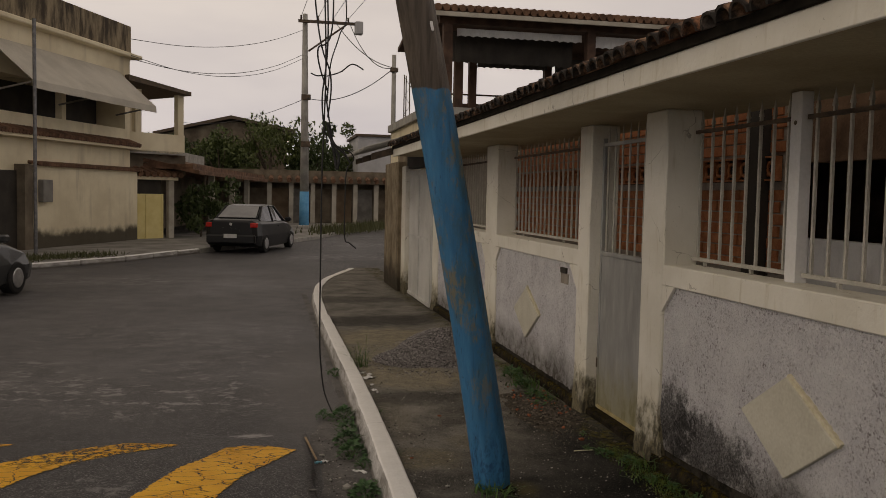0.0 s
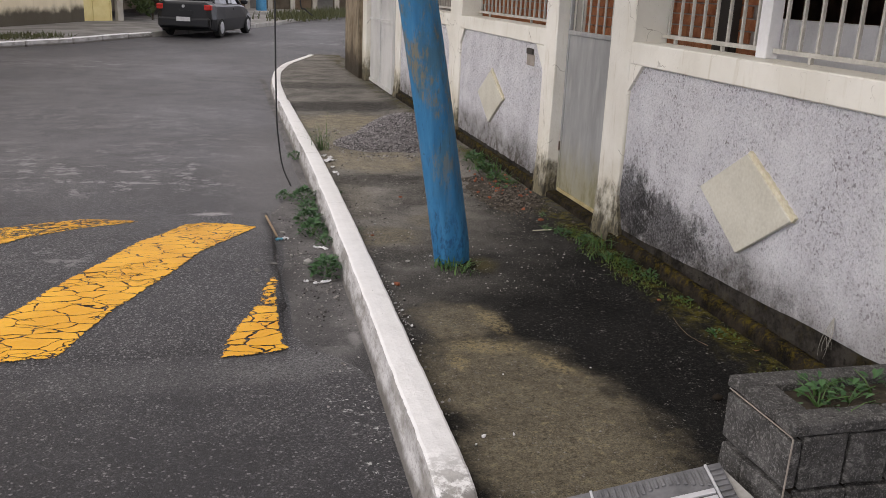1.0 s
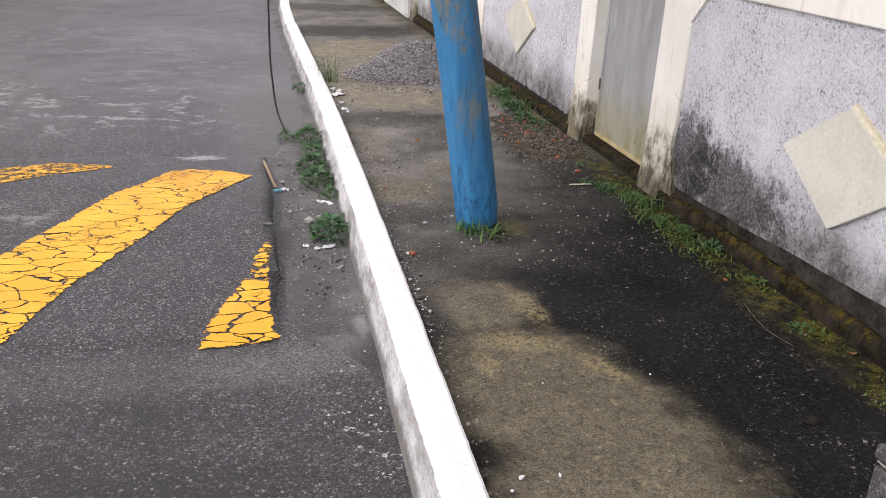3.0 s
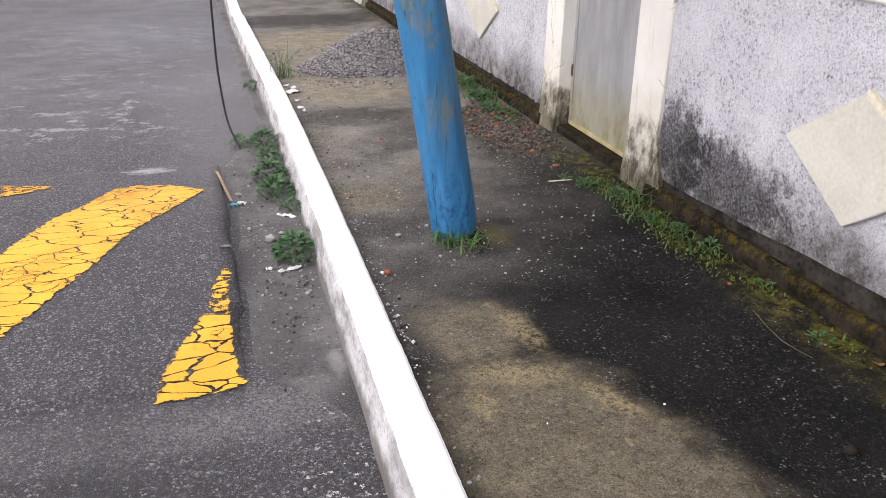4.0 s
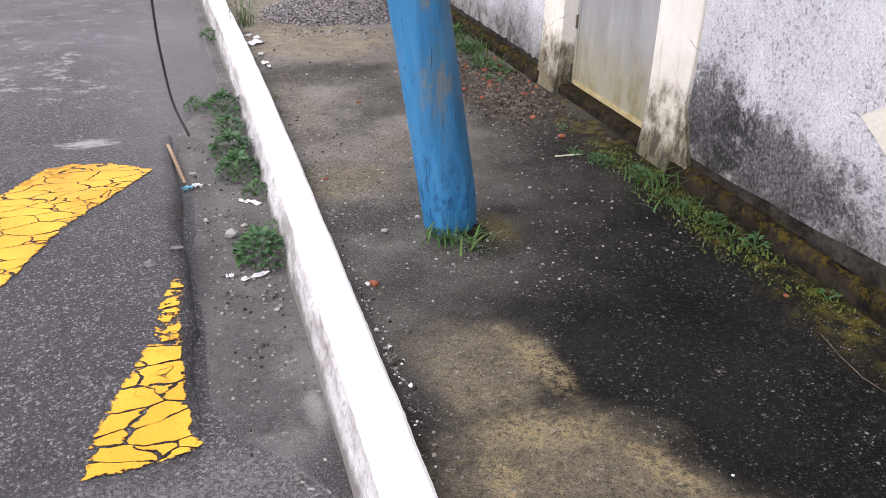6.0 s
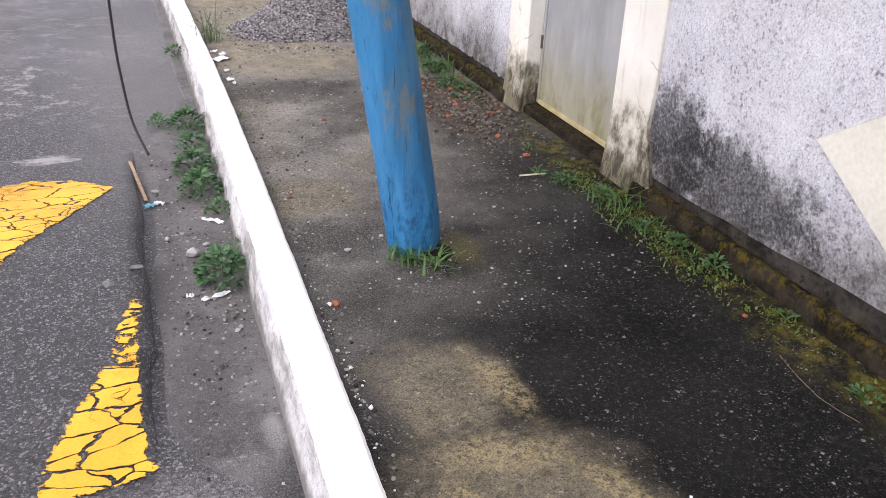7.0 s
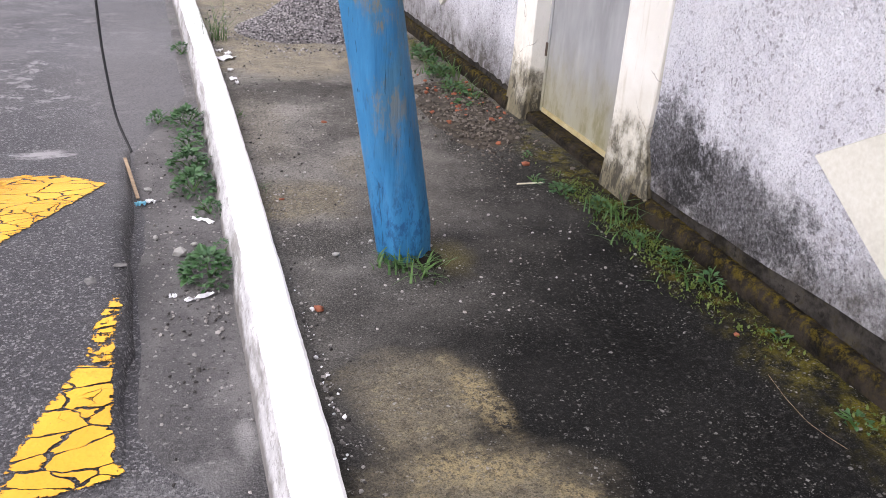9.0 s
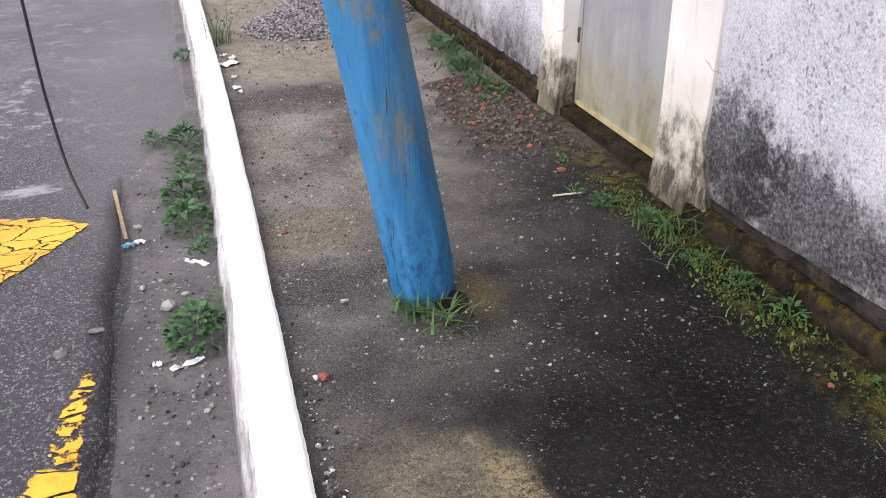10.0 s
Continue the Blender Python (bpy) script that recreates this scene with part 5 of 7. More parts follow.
hl = thing("awning_house", (-6.5, 28.0, 0.0), "two-storey cream house with a canvas awning and stained parapet", "house", kind="structure")


def lbox(name, mat, parent, m, *a, bevel=0.0, label=""):
    return part(name, boxed(*a, m=m, bevel=bevel), mat, parent, label)


lbox("wall", OLD_CREAM, hl, ML, -8, -20, -0.1, 0, 0, 4.15)
lbox("wall", OLD_CREAM, hl, ML, -8, -20, 5.25, 0, 0, 6.78)
lbox("wall", OLD_CREAM, hl, ML, -8, -20, 4.15, -1.2, -0.02, 5.25)
lbox("wall", OLD_CREAM, hl, ML, -1.2, -0.35, 4.15, 0, 0, 5.25)
for y in (-4.2, -8.4, -12.6):
    lbox("mullion", OLD_CREAM, hl, ML, -0.25, y - 0.12, 4.15, -0.02, y + 0.12, 5.25)
# a dark sheet before the wall paints the shade inside the balcony
lbox("opening_shade_sheet", DARK, hl, ML, -1.19, -19.9, 4.15, -1.15, -0.36, 5.25)
lbox("parapet", STREAKED, hl, ML, -8, -20, 6.95, 0.03, 0.03, 7.98)
lbox("cornice", OLD_CREAM, hl, ML, -8.1, -20, 6.78, 0.34, 0.34, 6.93, bevel=0.03)
bm = bmesh.new()
for i in range(124):
    y = -19.8 + i * 0.16
    tube(bm, [ML @ Vector((0.0, y, 3.72)), ML @ Vector((0.5, y, 3.54))], 0.075, 8)
part("tile_band", bm, CLAY_BAND, hl)
lbox("band_slab", OLD_CREAM, hl, ML, 0, -20, 3.40, 0.42, 0.1, 3.52)
lbox("front_wall", OLD_CREAM, hl, ML, 0.02, -6.2, -0.1, 0.3, 0, 2.62)
bm = bmesh.new()
for i in range(47):
    y = -6.1 + i * 0.135
    tube(bm, [ML @ Vector((-0.05, y, 2.69)), ML @ Vector((0.45, y, 2.62))], 0.06, 8)
part("wall_coping", bm, CLAY_BAND, hl)
for y in (-6.6, -8.4, -10.2):
    lbox("gate_column", BROWN_WALL, hl, ML, 0.0, y - 0.2, -0.1, 0.35, y + 0.2, 2.6)
lbox("side_gate", DARK, hl, ML, 0.01, -12, -0.1, 0.08, -6.2, 2.4)
lbox("meter_box", ROLLER, hl, ML, 0.3, -6.1, 1.45, 0.5, -5.6, 2.15, bevel=0.02)
# canvas awning with side arms
aw = thing("awning", (-6.0, 30.0, 5.0), "grey canvas awning rolled out over the balcony", "awning")
bm = bmesh.new()
rows = []
for j in range(25):
    y = -8.1 + 7.2 * j / 24
    sag = 0.006 * math.sin(j * 1.7)
    rows.append([bm.verts.new(ML @ Vector(p)) for p in ((0.02, y, 6.20), (0.75, y, 5.55 + sag), (1.5, y, 4.92 + sag), (1.52, y, 4.70 + sag))])
for a, b in zip(rows, rows[1:]):
    for i in range(3):
        bm.faces.new((a[i], a[i + 1], b[i + 1], b[i]))
o = part("canvas", bm, CANVAS, aw)
o.modifiers.new("thick", "SOLIDIFY").thickness = 0.02
for y in (-8.0, -4.5, -1.0):
    part("arm", tube(bmesh.new(), [ML @ Vector((0, y, 4.6)), ML @ Vector((1.5, y, 4.9))], 0.03, 8), ROLLER, aw)
lp = thing("steel_pole", (-6.43, 25.98, -0.1), "thin grey steel pole in front of the awning house", "pole")
part("tube", tube(bmesh.new(), [ML @ Vector((1.62, -8.17, -0.1)), ML @ Vector((1.62, -8.17, 6.6))], 0.05, 12), DULL_METAL, lp)

# corner porch with yellow gate
MC = pose(-5.15, 34.25, 0.0, 0, 0, -49)
pc = thing("corner_porch", (-4.2, 35.0, 0.0), "roofed balcony over a pale yellow gate at the corner", "house", kind="structure")
yg = part("yellow_gate", boxed(-0.12, 0.02, -0.05, -0.04, 1.55, 1.75, m=MC, bevel=0.01), YELLOW_GATE, pc, "pale yellow sheet gate")
for y in (0.05, 0.78, 1.5):
    part("gate_stile", boxed(-0.04, y - 0.03, 0.0, -0.015, y + 0.03, 1.72, m=MC), YELLOW_GATE, yg)
lbox("gate_grille", DARK, pc, MC, -0.3, 0.02, 1.75, -0.2, 1.55, 2.3)
lbox("lintel", OLD_CREAM, pc, MC, -0.4, -0.2, 2.3, 0.15, 2.1, 2.42)
bm = bmesh.new()
for i in range(9):
    y = -0.3 + i * 0.3
    tube(bm, [MC @ Vector((-0.6, y, 2.75)), MC @ Vector((0.35, y, 2.50))], 0.11, 8)
part("gate_roof", bm, CLAY_BAND, pc)
lbox("side_post", PALE_COL, pc, MC, -0.15, 1.75, -0.1, 0.02, 2.0, 2.3)
lbox("wall", BROWN_WALL, pc, MC, -5, 0, 2.5, -0.5, 2.9, 3.35)
lbox("balcony_wall", OLD_CREAM, pc, MC, -0.2, 0.0, 3.35, 0.0, 2.5, 4.1)
lbox("balcony_wall", OLD_CREAM, pc, MC, -5.0, 2.35, 3.35, -0.2, 2.5, 4.1)
lbox("balcony_floor", CONCRETE, pc, MC, -5, 0, 3.3, 0, 2.6, 3.42)
for x, y in ((-0.1, 2.3), (-0.1, 0.4), (-3.5, 2.3)):
    lbox("porch_post", OLD_CREAM, pc, MC, x - 0.13, y - 0.13, 4.1, x + 0.13, y + 0.13, 5.72)
bm = prism(bmesh.new(), [(-0.3, 6.15), (2.45, 5.78), (2.45, 5.64), (-0.3, 5.95)], "x", -5.0, 0.5)
bmesh.ops.transform(bm, matrix=MC, verts=bm.verts[:])
part("porch_roof", bm, RUSTY, pc)

# carport with a long clay roof and a creeper
MK = pose(-2.9, 36.2, 0.0, 0, 0, -8)
ck = thing("carport", (-2.5, 42.0, 0.0), "long dark carport under a weathered clay roof", "carport", kind="structure")
lbox("back_wall", BROWN_WALL, ck, MK, -4.2, -1, -0.1, -4, 20, 3.0)
lbox("roof", CLAY_BAND, ck, MK, -4.5, -1.2, 2.75, 0.2, 18, 2.95)
bm = prism(bmesh.new(), [(0.45, 2.7), (-4.6, 3.75), (-4.6, 3.6), (0.45, 2.55)], "y", -1.2, 18.0)
bmesh.ops.transform(bm, matrix=MK, verts=bm.verts[:])
part("roof", bm, CLAY_BAND, ck)
for y in (3.5, 8.5, 13.0):
    lbox("column", PALE_COL, ck, MK, -0.15, y - 0.12, -0.1, 0.1, y + 0.12, 2.75)
lbox("low_wall", CONCRETE, ck, MK, -3.8, 6.0, 3.2, -3.4, 18.0, 4.0)

# row of shuttered garages closing the street
gr = thing("garage_row", (4.0, 56.0, 0.0), "row of old lock-up garages with pale columns", "garages", kind="structure")
lbox("wall", BROWN_WALL, gr, Matrix.Identity(4), -6, 56.6, -0.1, 24, 57, 3.2)
lbox("canopy", BROWN_WALL, gr, Matrix.Identity(4), -6, 54.9, 2.55, 24, 57, 2.75)
lbox("parapet", BROWN_WALL, gr, Matrix.Identity(4), -6, 55.2, 2.75, 24, 55.5, 3.35)
bm = bmesh.new()
for i in range(54):
    tube(bm, [(-5.8 + i * 0.55, 54.7, 2.72), (-5.8 + i * 0.55, 55.6, 3.0)], 0.16, 6)
part("canopy_tiles", bm, CLAY_BAND, gr)
for i in range(16):
    x = -1.2 + i * 1.35
    lbox("column", PALE_COL, gr, Matrix.Identity(4), x - 0.14, 55.2, -0.1, x + 0.14, 55.5, 2.6)
    door = lbox("garage_door", (ROLLER, RUST_DOOR, BROWN_WALL)[(i * 5 + 2) % 3], gr, Matrix.Identity(4), x + 0.16, 56.1, -0.1, x + 1.19, 56.2, 2.2)
# houses behind
g1 = thing("gabled_house", (-3.0, 71.0, 0.0), "old gabled house with a dark roof behind the trees", "house", kind="structure")
part("wall", prism(bmesh.new(), [(-8.0, 0), (1.5, 0), (1.5, 6.8), (-2.75, 7.5), (-8.0, 6.3)], "y", 70, 80), BROWN_WALL, g1)
part("roof", prism(bmesh.new(), [(-8.6, 6.2), (-2.75, 7.6), (2.2, 6.7), (2.2, 6.9), (-2.75, 7.85), (-8.6, 6.4)], "y", 69.3, 81), RUSTY, g1)
for x in (-5.5, -2.5):
    part("window", boxed(x, 69.97, 4.6, x + 0.9, 70.05, 5.6), DARK, g1)
g2 = thing("grey_house", (9.0, 72.0, 0.0), "pale grey flat-roofed house at the end of the street", "house", kind="structure")
part("wall", boxed(7.2, 70, 0, 13, 78, 6.6), GREY_HOUSE, g2)
part("roof", boxed(7.0, 69.8, 6.6, 13.2, 78.2, 6.8), RUSTY, g2)
# wooded hill on the horizon
bm = bmesh.new()
rows = []
for j in range(9):
    row = []
    for i in range(90):
        a = radians(-75 + 150 * i / 89)
        r = 150 + j * 14
        h = (7 + 9 * noise.noise((i * 0.12, 0, 2)) + 2.5 * noise.noise((i * 0.7, j, 2))) * math.sin(math.pi * min(1, j / 5) / 2) + 1.2 * noise.noise((i * 2.3, j * 1.7, 0))
        row.append(bm.verts.new((r * math.sin(a), r * math.cos(a), h - 0.3 if j else -0.3)))
    rows.append(row)
for a, b in zip(rows, rows[1:]):
    for i in range(89):
        bm.faces.new((a[i], a[i + 1], b[i + 1], b[i]))
HILL = plain("wooded_hill", (0.03, 0.045, 0.025), (0.07, 0.09, 0.05), 4.0, 0.95, grain=0.8)
tagged(part("hill", bm, HILL, smooth=True), "low wooded hill beyond the houses", "hill", kind="structure")

# ---- far pavement and kerb ----
LEFT = [(-14.0, 10.0), (-9.5, 17.5), (-5.7, 22.3), (-3.9, 24.9), (-2.2, 28.6), (0.3, 33.5), (2.1, 38.0), (4.0, 44.5), (7.0, 51.0), (14.0, 53.5), (24.0, 54.0)]
BACK = [(-20.0, 14.0), (-16.0, 22.0), (-10.0, 27.0), (-8.0, 32.0), (-5.0, 36.0), (-3.2, 40.0), (-2.0, 46.0), (-1.0, 52.0), (0.0, 57.0), (12.0, 57.0), (24.0, 57.0)]
bm = bmesh.new()
va = [bm.verts.new((x, y, 0.0)) for x, y in LEFT]
vb = [bm.verts.new((x, y, 0.02)) for x, y in BACK]
vc = [bm.verts.new((x, y, -0.12)) for x, y in LEFT]
for i in range(len(LEFT) - 1):
    bm.faces.new((va[i], va[i + 1], vb[i + 1], vb[i]))
    bm.faces.new((vc[i], vc[i + 1], va[i + 1], va[i]))
FAR_PAVE = plain("far_pavement", (0.17, 0.16, 0.145), (0.32, 0.31, 0.29), 1.0, 0.9)
tagged(part("pavement_opposite", bm, FAR_PAVE), "pale concrete pavement across the street", "pavement", kind="structure")
k2 = thing("kerb_opposite", (-3.0, 26.0, -0.1), "chipped whitewashed kerb across the street", "kerb", kind="structure")
for (xa, ya), (xb, yb) in zip(LEFT[1:], LEFT[2:]):
    n = max(1, int(math.hypot(xb - xa, yb - ya) / 1.1))
    for i in range(n):
        p, q = Vector((xa + (xb - xa) * i / n, ya + (yb - ya) * i / n, 0)), Vector((xa + (xb - xa) * (i + 0.97) / n, ya + (yb - ya) * (i + 0.97) / n, 0))
        d = (q - p)
        m = Matrix.Translation(p) @ d.to_track_quat("Y", "Z").to_matrix().to_4x4()
        part("kerb_stone", boxed(-0.05, 0, -0.12, 0.10, d.length, 0.05 + random.uniform(-0.015, 0.015), m=m, bevel=0.02), KERB if ya < 25 else CONCRETE, k2)

# ---- concrete pole with crossarm ----
p2 = thing("power_pole", (1.98, 47.3, -0.1), "pale concrete power pole with a light blue painted foot", "pole")
part("shaft", tube(bmesh.new(), [(1.98, 47.3, 2.0), (1.92, 47.3, 11.5)], [0.24, 0.13], 14), CONCRETE, p2, smooth=True)
part("painted_foot", tube(bmesh.new(), [(1.98, 47.3, -0.1), (1.98, 47.3, 2.0)], [0.27, 0.25], 14), BLUE_BAND, p2, "light blue paint", smooth=True)
part("base_block", boxed(1.6, 46.9, -0.1, 2.4, 47.7, 0.18, bevel=0.05), CONCRETE, p2)
part("crossarm", boxed(1.55, 47.0, 11.0, 4.6, 47.12, 11.15), RUSTY, p2)
part("brace", tube(bmesh.new(), [(2.1, 47.06, 9.5), (4.1, 47.06, 11.0)], 0.05, 8), RUSTY, p2)
bx = part("switch_box", boxed(4.55, 46.8, 10.5, 5.0, 47.2, 11.2, bevel=0.06), GREY_HOUSE, p2)
for x in (1.7, 2.6, 3.4, 4.2):
    part("insulator", tube(bmesh.new(), [(x, 47.06, 11.15), (x, 47.06, 11.25), (x, 47.06, 11.3), (x, 47.06, 11.38)], [0.03, 0.07, 0.04, 0.06], 10), TIMBER, p2)
for z in (6.9, 4.4):
    part("bracket", boxed(1.75, 46.95, z, 2.25, 47.1, z + 0.3, bevel=0.02), RUSTY, p2)
p3 = thing("steel_pole", (5.75, 40.0, -0.1), "slim grey street pole at the side street", "pole")
part("tube", tube(bmesh.new(), [(5.75, 40, -0.1), (5.72, 40, 8.4)], [0.13, 0.1], 12), CONCRETE, p3, smooth=True)
part("clamp", boxed(5.55, 39.8, 7.6, 5.9, 40.1, 7.8, bevel=0.02), RUSTY, p3)
p4 = thing("lattice_mast", (7.0, 45.0, -0.1), "slender lattice mast behind the roofs", "mast")
for dx, dy in ((0, 0), (0.35, 0), (0.17, 0.3)):
    part("leg", tube(bmesh.new(), [(7.0 + dx, 45 + dy, -0.1), (7.0 + dx * 0.8, 45 + dy * 0.8, 8.2)], 0.03, 6), RUSTY, p4)
for i in range(16):
    z = 0.4 + i * 0.48
    part("brace", tube(bmesh.new(), [(7.0 + 0.35 * (i % 2), 45, z), (7.0 + 0.35 * ((i + 1) % 2), 45, z + 0.48)], 0.015, 5), RUSTY, p4)


def cable(pts, r=0.012, name="overhead_cable", label="black overhead cable strung between the poles", group="overhead cables", steps=14):
    """A cable through points, smoothed."""
    pts = [Vector(p) for p in pts]
    fine = []
    for i in range(len(pts) - 1):
        p0, p1, p2_, p3_ = pts[max(i - 1, 0)], pts[i], pts[i + 1], pts[min(i + 2, len(pts) - 1)]
        for s in range(steps):
            t = s / steps
            fine.append(0.5 * (2 * p1 + (p2_ - p0) * t + (2 * p0 - 5 * p1 + 4 * p2_ - p3_) * t * t + (3 * p1 - p0 - 3 * p2_ + p3_) * t ** 3))
    fine.append(pts[-1])
    ob = part(name, tube(bmesh.new(), fine, r, 6), RUBBER, smooth=True)
    return tagged(ob, label, "cable", group)


def span(a, b, sag, r=0.012, **k):
    a, b = Vector(a), Vector(b)
    return cable([a.lerp(b, t) + Vector((0, 0, -sag * 4 * t * (1 - t))) for t in (0, 0.2, 0.4, 0.6, 0.8, 1)], r, steps=5, **k)


top = Vector((-0.34, 5.1, 7.8))
for i, x in enumerate((1.7, 2.6, 3.4, 4.2)):
    span((x, 47.06, 11.3), (2.4 + 0.7 * i, -12.0, 10.2), 0.7 + 0.15 * i, 0.014)
for i, (z, s) in enumerate(((10.6, 0.55), (9.3, 0.75), (9.1, 0.85))):
    span((1.8, 47.1, z), (-4.8, 32.5, 7.25 if i == 0 else 6.55 + 0.12 * (i - 1)), s, 0.012)
for x, z, s in ((3.4, 11.3, 0.5), (4.2, 11.3, 0.8), (2.0, 7.0, 0.6)):
    span((x, 47.1, z), (5.73, 40, 7.8), s, 0.02)
span((2.0, 47.1, 7.0), (-6, 60, 6.5), 0.6, 0.015)
span(top, (-7.0, 12.0, 9.0), 0.4, 0.012)
# the loose bundle hanging into the gutter, and its tangle
hang = dict(name="hanging_cable", group="loose hanging cables")
cable([(-0.35, 5.15, 7.4), (0.10, 5.12, 5.4), (0.26, 5.1, 3.8), (0.29, 5.1, 3.06), (0.30, 5.1, 2.6), (0.285, 5.1, 2.03), (0.282, 5.1, 1.45), (0.283, 5.1, 0.98), (0.293, 5.08, 0.80), (0.312, 5.04, 0.66), (0.352, 4.95, 0.565)], 0.005,
      label="black cable hanging loose from the leaning pole", **hang)
for i, (dx, dy, z1, bulge) in enumerate(((0.02, 0.02, 2.2, 0.03), (-0.03, 0.03, 2.35, -0.04), (0.05, -0.02, 2.5, 0.06))):
    cable([(-0.32 + dx, 5.12, 7.2), (0.16 + dx * 2, 5.1 + dy, 4.6), (0.28 + bulge, 5.1 + dy, 3.0), (0.30 - dx, 5.1, z1 + 0.25), (0.315, 5.1, z1)], 0.005, label="black cable looped in the hanging bundle", **hang)
cable([(0.305, 5.1, 2.60), (0.39, 5.1, 2.63), (0.46, 5.1, 2.68), (0.53, 5.1, 2.65)], 0.004, label="short loose end of a black cable", **hang)
cable([(0.305, 5.1, 2.61), (0.25, 5.1, 2.60), (0.21, 5.1, 2.615)], 0.004, label="short loose end of a black cable", **hang)
cable([(0.30, 5.1, 2.5), (0.33, 5.1, 2.30), (0.36, 5.1, 2.16), (0.40, 5.12, 2.17), (0.46, 5.1, 2.07), (0.42, 5.1, 2.13), (0.36, 5.08, 2.18), (0.32, 5.1, 2.24)], 0.005, label="tangled loop of black cable", **hang)
cable([(0.31, 5.1, 2.32), (0.35, 5.1, 2.18), (0.385, 5.1, 2.12), (0.375, 5.1, 2.04), (0.355, 5.1, 2.14), (0.34, 5.1, 2.2)], 0.009, label="thick knot of black cable", **hang)
cable([(-0.1, 5.2, 5.6), (0.30, 5.15, 3.9), (0.42, 5.12, 3.05), (0.38, 5.1, 2.85), (0.33, 5.1, 2.68), (0.31, 5.1, 2.45)], 0.004, label="black cable looped in the hanging bundle", **hang)
cable([(0.31, 5.1, 2.30), (0.351, 5.1, 2.208), (0.39, 5.1, 2.168), (0.456, 5.1, 2.142), (0.478, 5.1, 2.10), (0.437, 5.1, 2.038), (0.428, 5.1, 1.898), (0.429, 5.1, 1.62), (0.457, 5.1, 1.584), (0.50, 5.1, 1.549)], 0.004, label="second black cable hanging from the knot", **hang)

# ---- terrace behind the street house ----
tb = thing("roof_terrace", (7.5, 22.0, 0.0), "covered roof terrace with brown timber posts and tiled roof", "house", kind="structure")
part("lower_storey", boxed(3.6, 19.6, 0.0, 13.0, 25.5, 3.75), OLD_CREAM, tb)
part("slab", boxed(3.5, 19.4, 3.75, 13.1, 25.6, 3.95), CONCRETE, tb)
for x, y in ((4.12, 20.0), (7.68, 20.0), (11.2, 20.0), (4.86, 22.1), (5.83, 24.6), (8.12, 24.6), (11.2, 24.6)):
    part("terrace_post", boxed(x - 0.11, y - 0.11, 3.95, x + 0.11, y + 0.11, 6.0, bevel=0.01), TIMBER, tb)
part("beam", boxed(3.9, 19.88, 5.95, 11.6, 20.12, 6.12), TIMBER, tb)
part("beam", boxed(3.9, 24.48, 5.95, 11.6, 24.72, 6.12), TIMBER, tb)
bm = prism(bmesh.new(), [(19.5, 6.08), (22.3, 6.55), (25.2, 6.1), (25.2, 6.2), (22.3, 6.67), (19.5, 6.18)], "x", 3.7, 11.7)
part("roof", bm, TIMBER, tb)
bm = bmesh.new()
for i in range(42):
    tube(bm, [(3.78 + i * 0.19, 19.42, 6.22), (3.78 + i * 0.19, 22.3, 6.70)], 0.085, 8)
part("roof_tiles", bm, CLAY_BAND, tb)
part("gutter_board", boxed(3.7, 19.38, 6.02, 11.7, 19.44, 6.12), PALE_COL, tb)


def valance(x0, x1, y, z0, z1, mat, name):
    bm = bmesh.new()
    n = int((x1 - x0) / 0.05)
    tops, bots = [], []
    for i in range(n + 1):
        x = x0 + (x1 - x0) * i / n
        tops.append(bm.verts.new((x, y, z1)))
        bots.append(bm.verts.new((x, y + 0.02 * math.sin(i), z0 + 0.035 * abs(math.sin(i * 0.8)))))
    for i in range(n):
        bm.faces.new((tops[i], tops[i + 1], bots[i + 1], bots[i]))
    o = part(name, bm, mat, tb)
    o.modifiers.new("thick", "SOLIDIFY").thickness = 0.01


valance(4.4, 7.55, 20.25, 5.72, 5.92, WHITE_WOOD, "white_valance")
valance(7.9, 11.1, 20.25, 5.62, 5.92, WHITE_WOOD, "white_valance")
valance(4.4, 7.55, 20.9, 5.2, 5.98, DARK, "dark_blind")
valance(5.9, 8.0, 24.3, 5.62, 6.0, DARK, "dark_blind")
valance(8.25, 11.1, 24.3, 5.58, 6.0, DARK, "dark_blind")
for z, hi in ((4.85, 0.045), (4.50, 0.11)):
    part("rail", boxed(4.9, 24.57, z, 11.2, 24.63, z + hi), TIMBER, tb)

# ---- parked cars ----
PAINT_DARK = plain("charcoal_car_paint", (0.007, 0.0075, 0.009), (0.011, 0.0115, 0.013), 1.0, 0.3, spec=0.4, depth=0.0)
PAINT_GREY = plain("graphite_car_paint", (0.045, 0.048, 0.05), (0.06, 0.063, 0.066), 1.0, 0.25, metal=0.3, depth=0.0)
GLASS = plain("dark_car_glass", (0.03, 0.033, 0.036), (0.04, 0.043, 0.046), 1.0, 0.06, spec=0.8, depth=0.0)
REAR_GLASS = plain("grey_rear_glass", (0.20, 0.205, 0.21), (0.27, 0.275, 0.28), 0.5, 0.12, spec=0.8, depth=0.0)
TYRE = plain("tyre_rubber", (0.012, 0.012, 0.012), (0.022, 0.022, 0.022), 0.2, 0.85)
RIM = plain("alloy_rim", (0.42, 0.42, 0.43), (0.55, 0.55, 0.56), 0.1, 0.35, metal=0.8)
TAIL = plain("red_tail_lamp", (0.45, 0.012, 0.012), (0.55, 0.03, 0.02), 0.1, 0.2)
PLATE = plain("licence_plate", (0.55, 0.55, 0.55), (0.62, 0.62, 0.62), 0.1, 0.5)


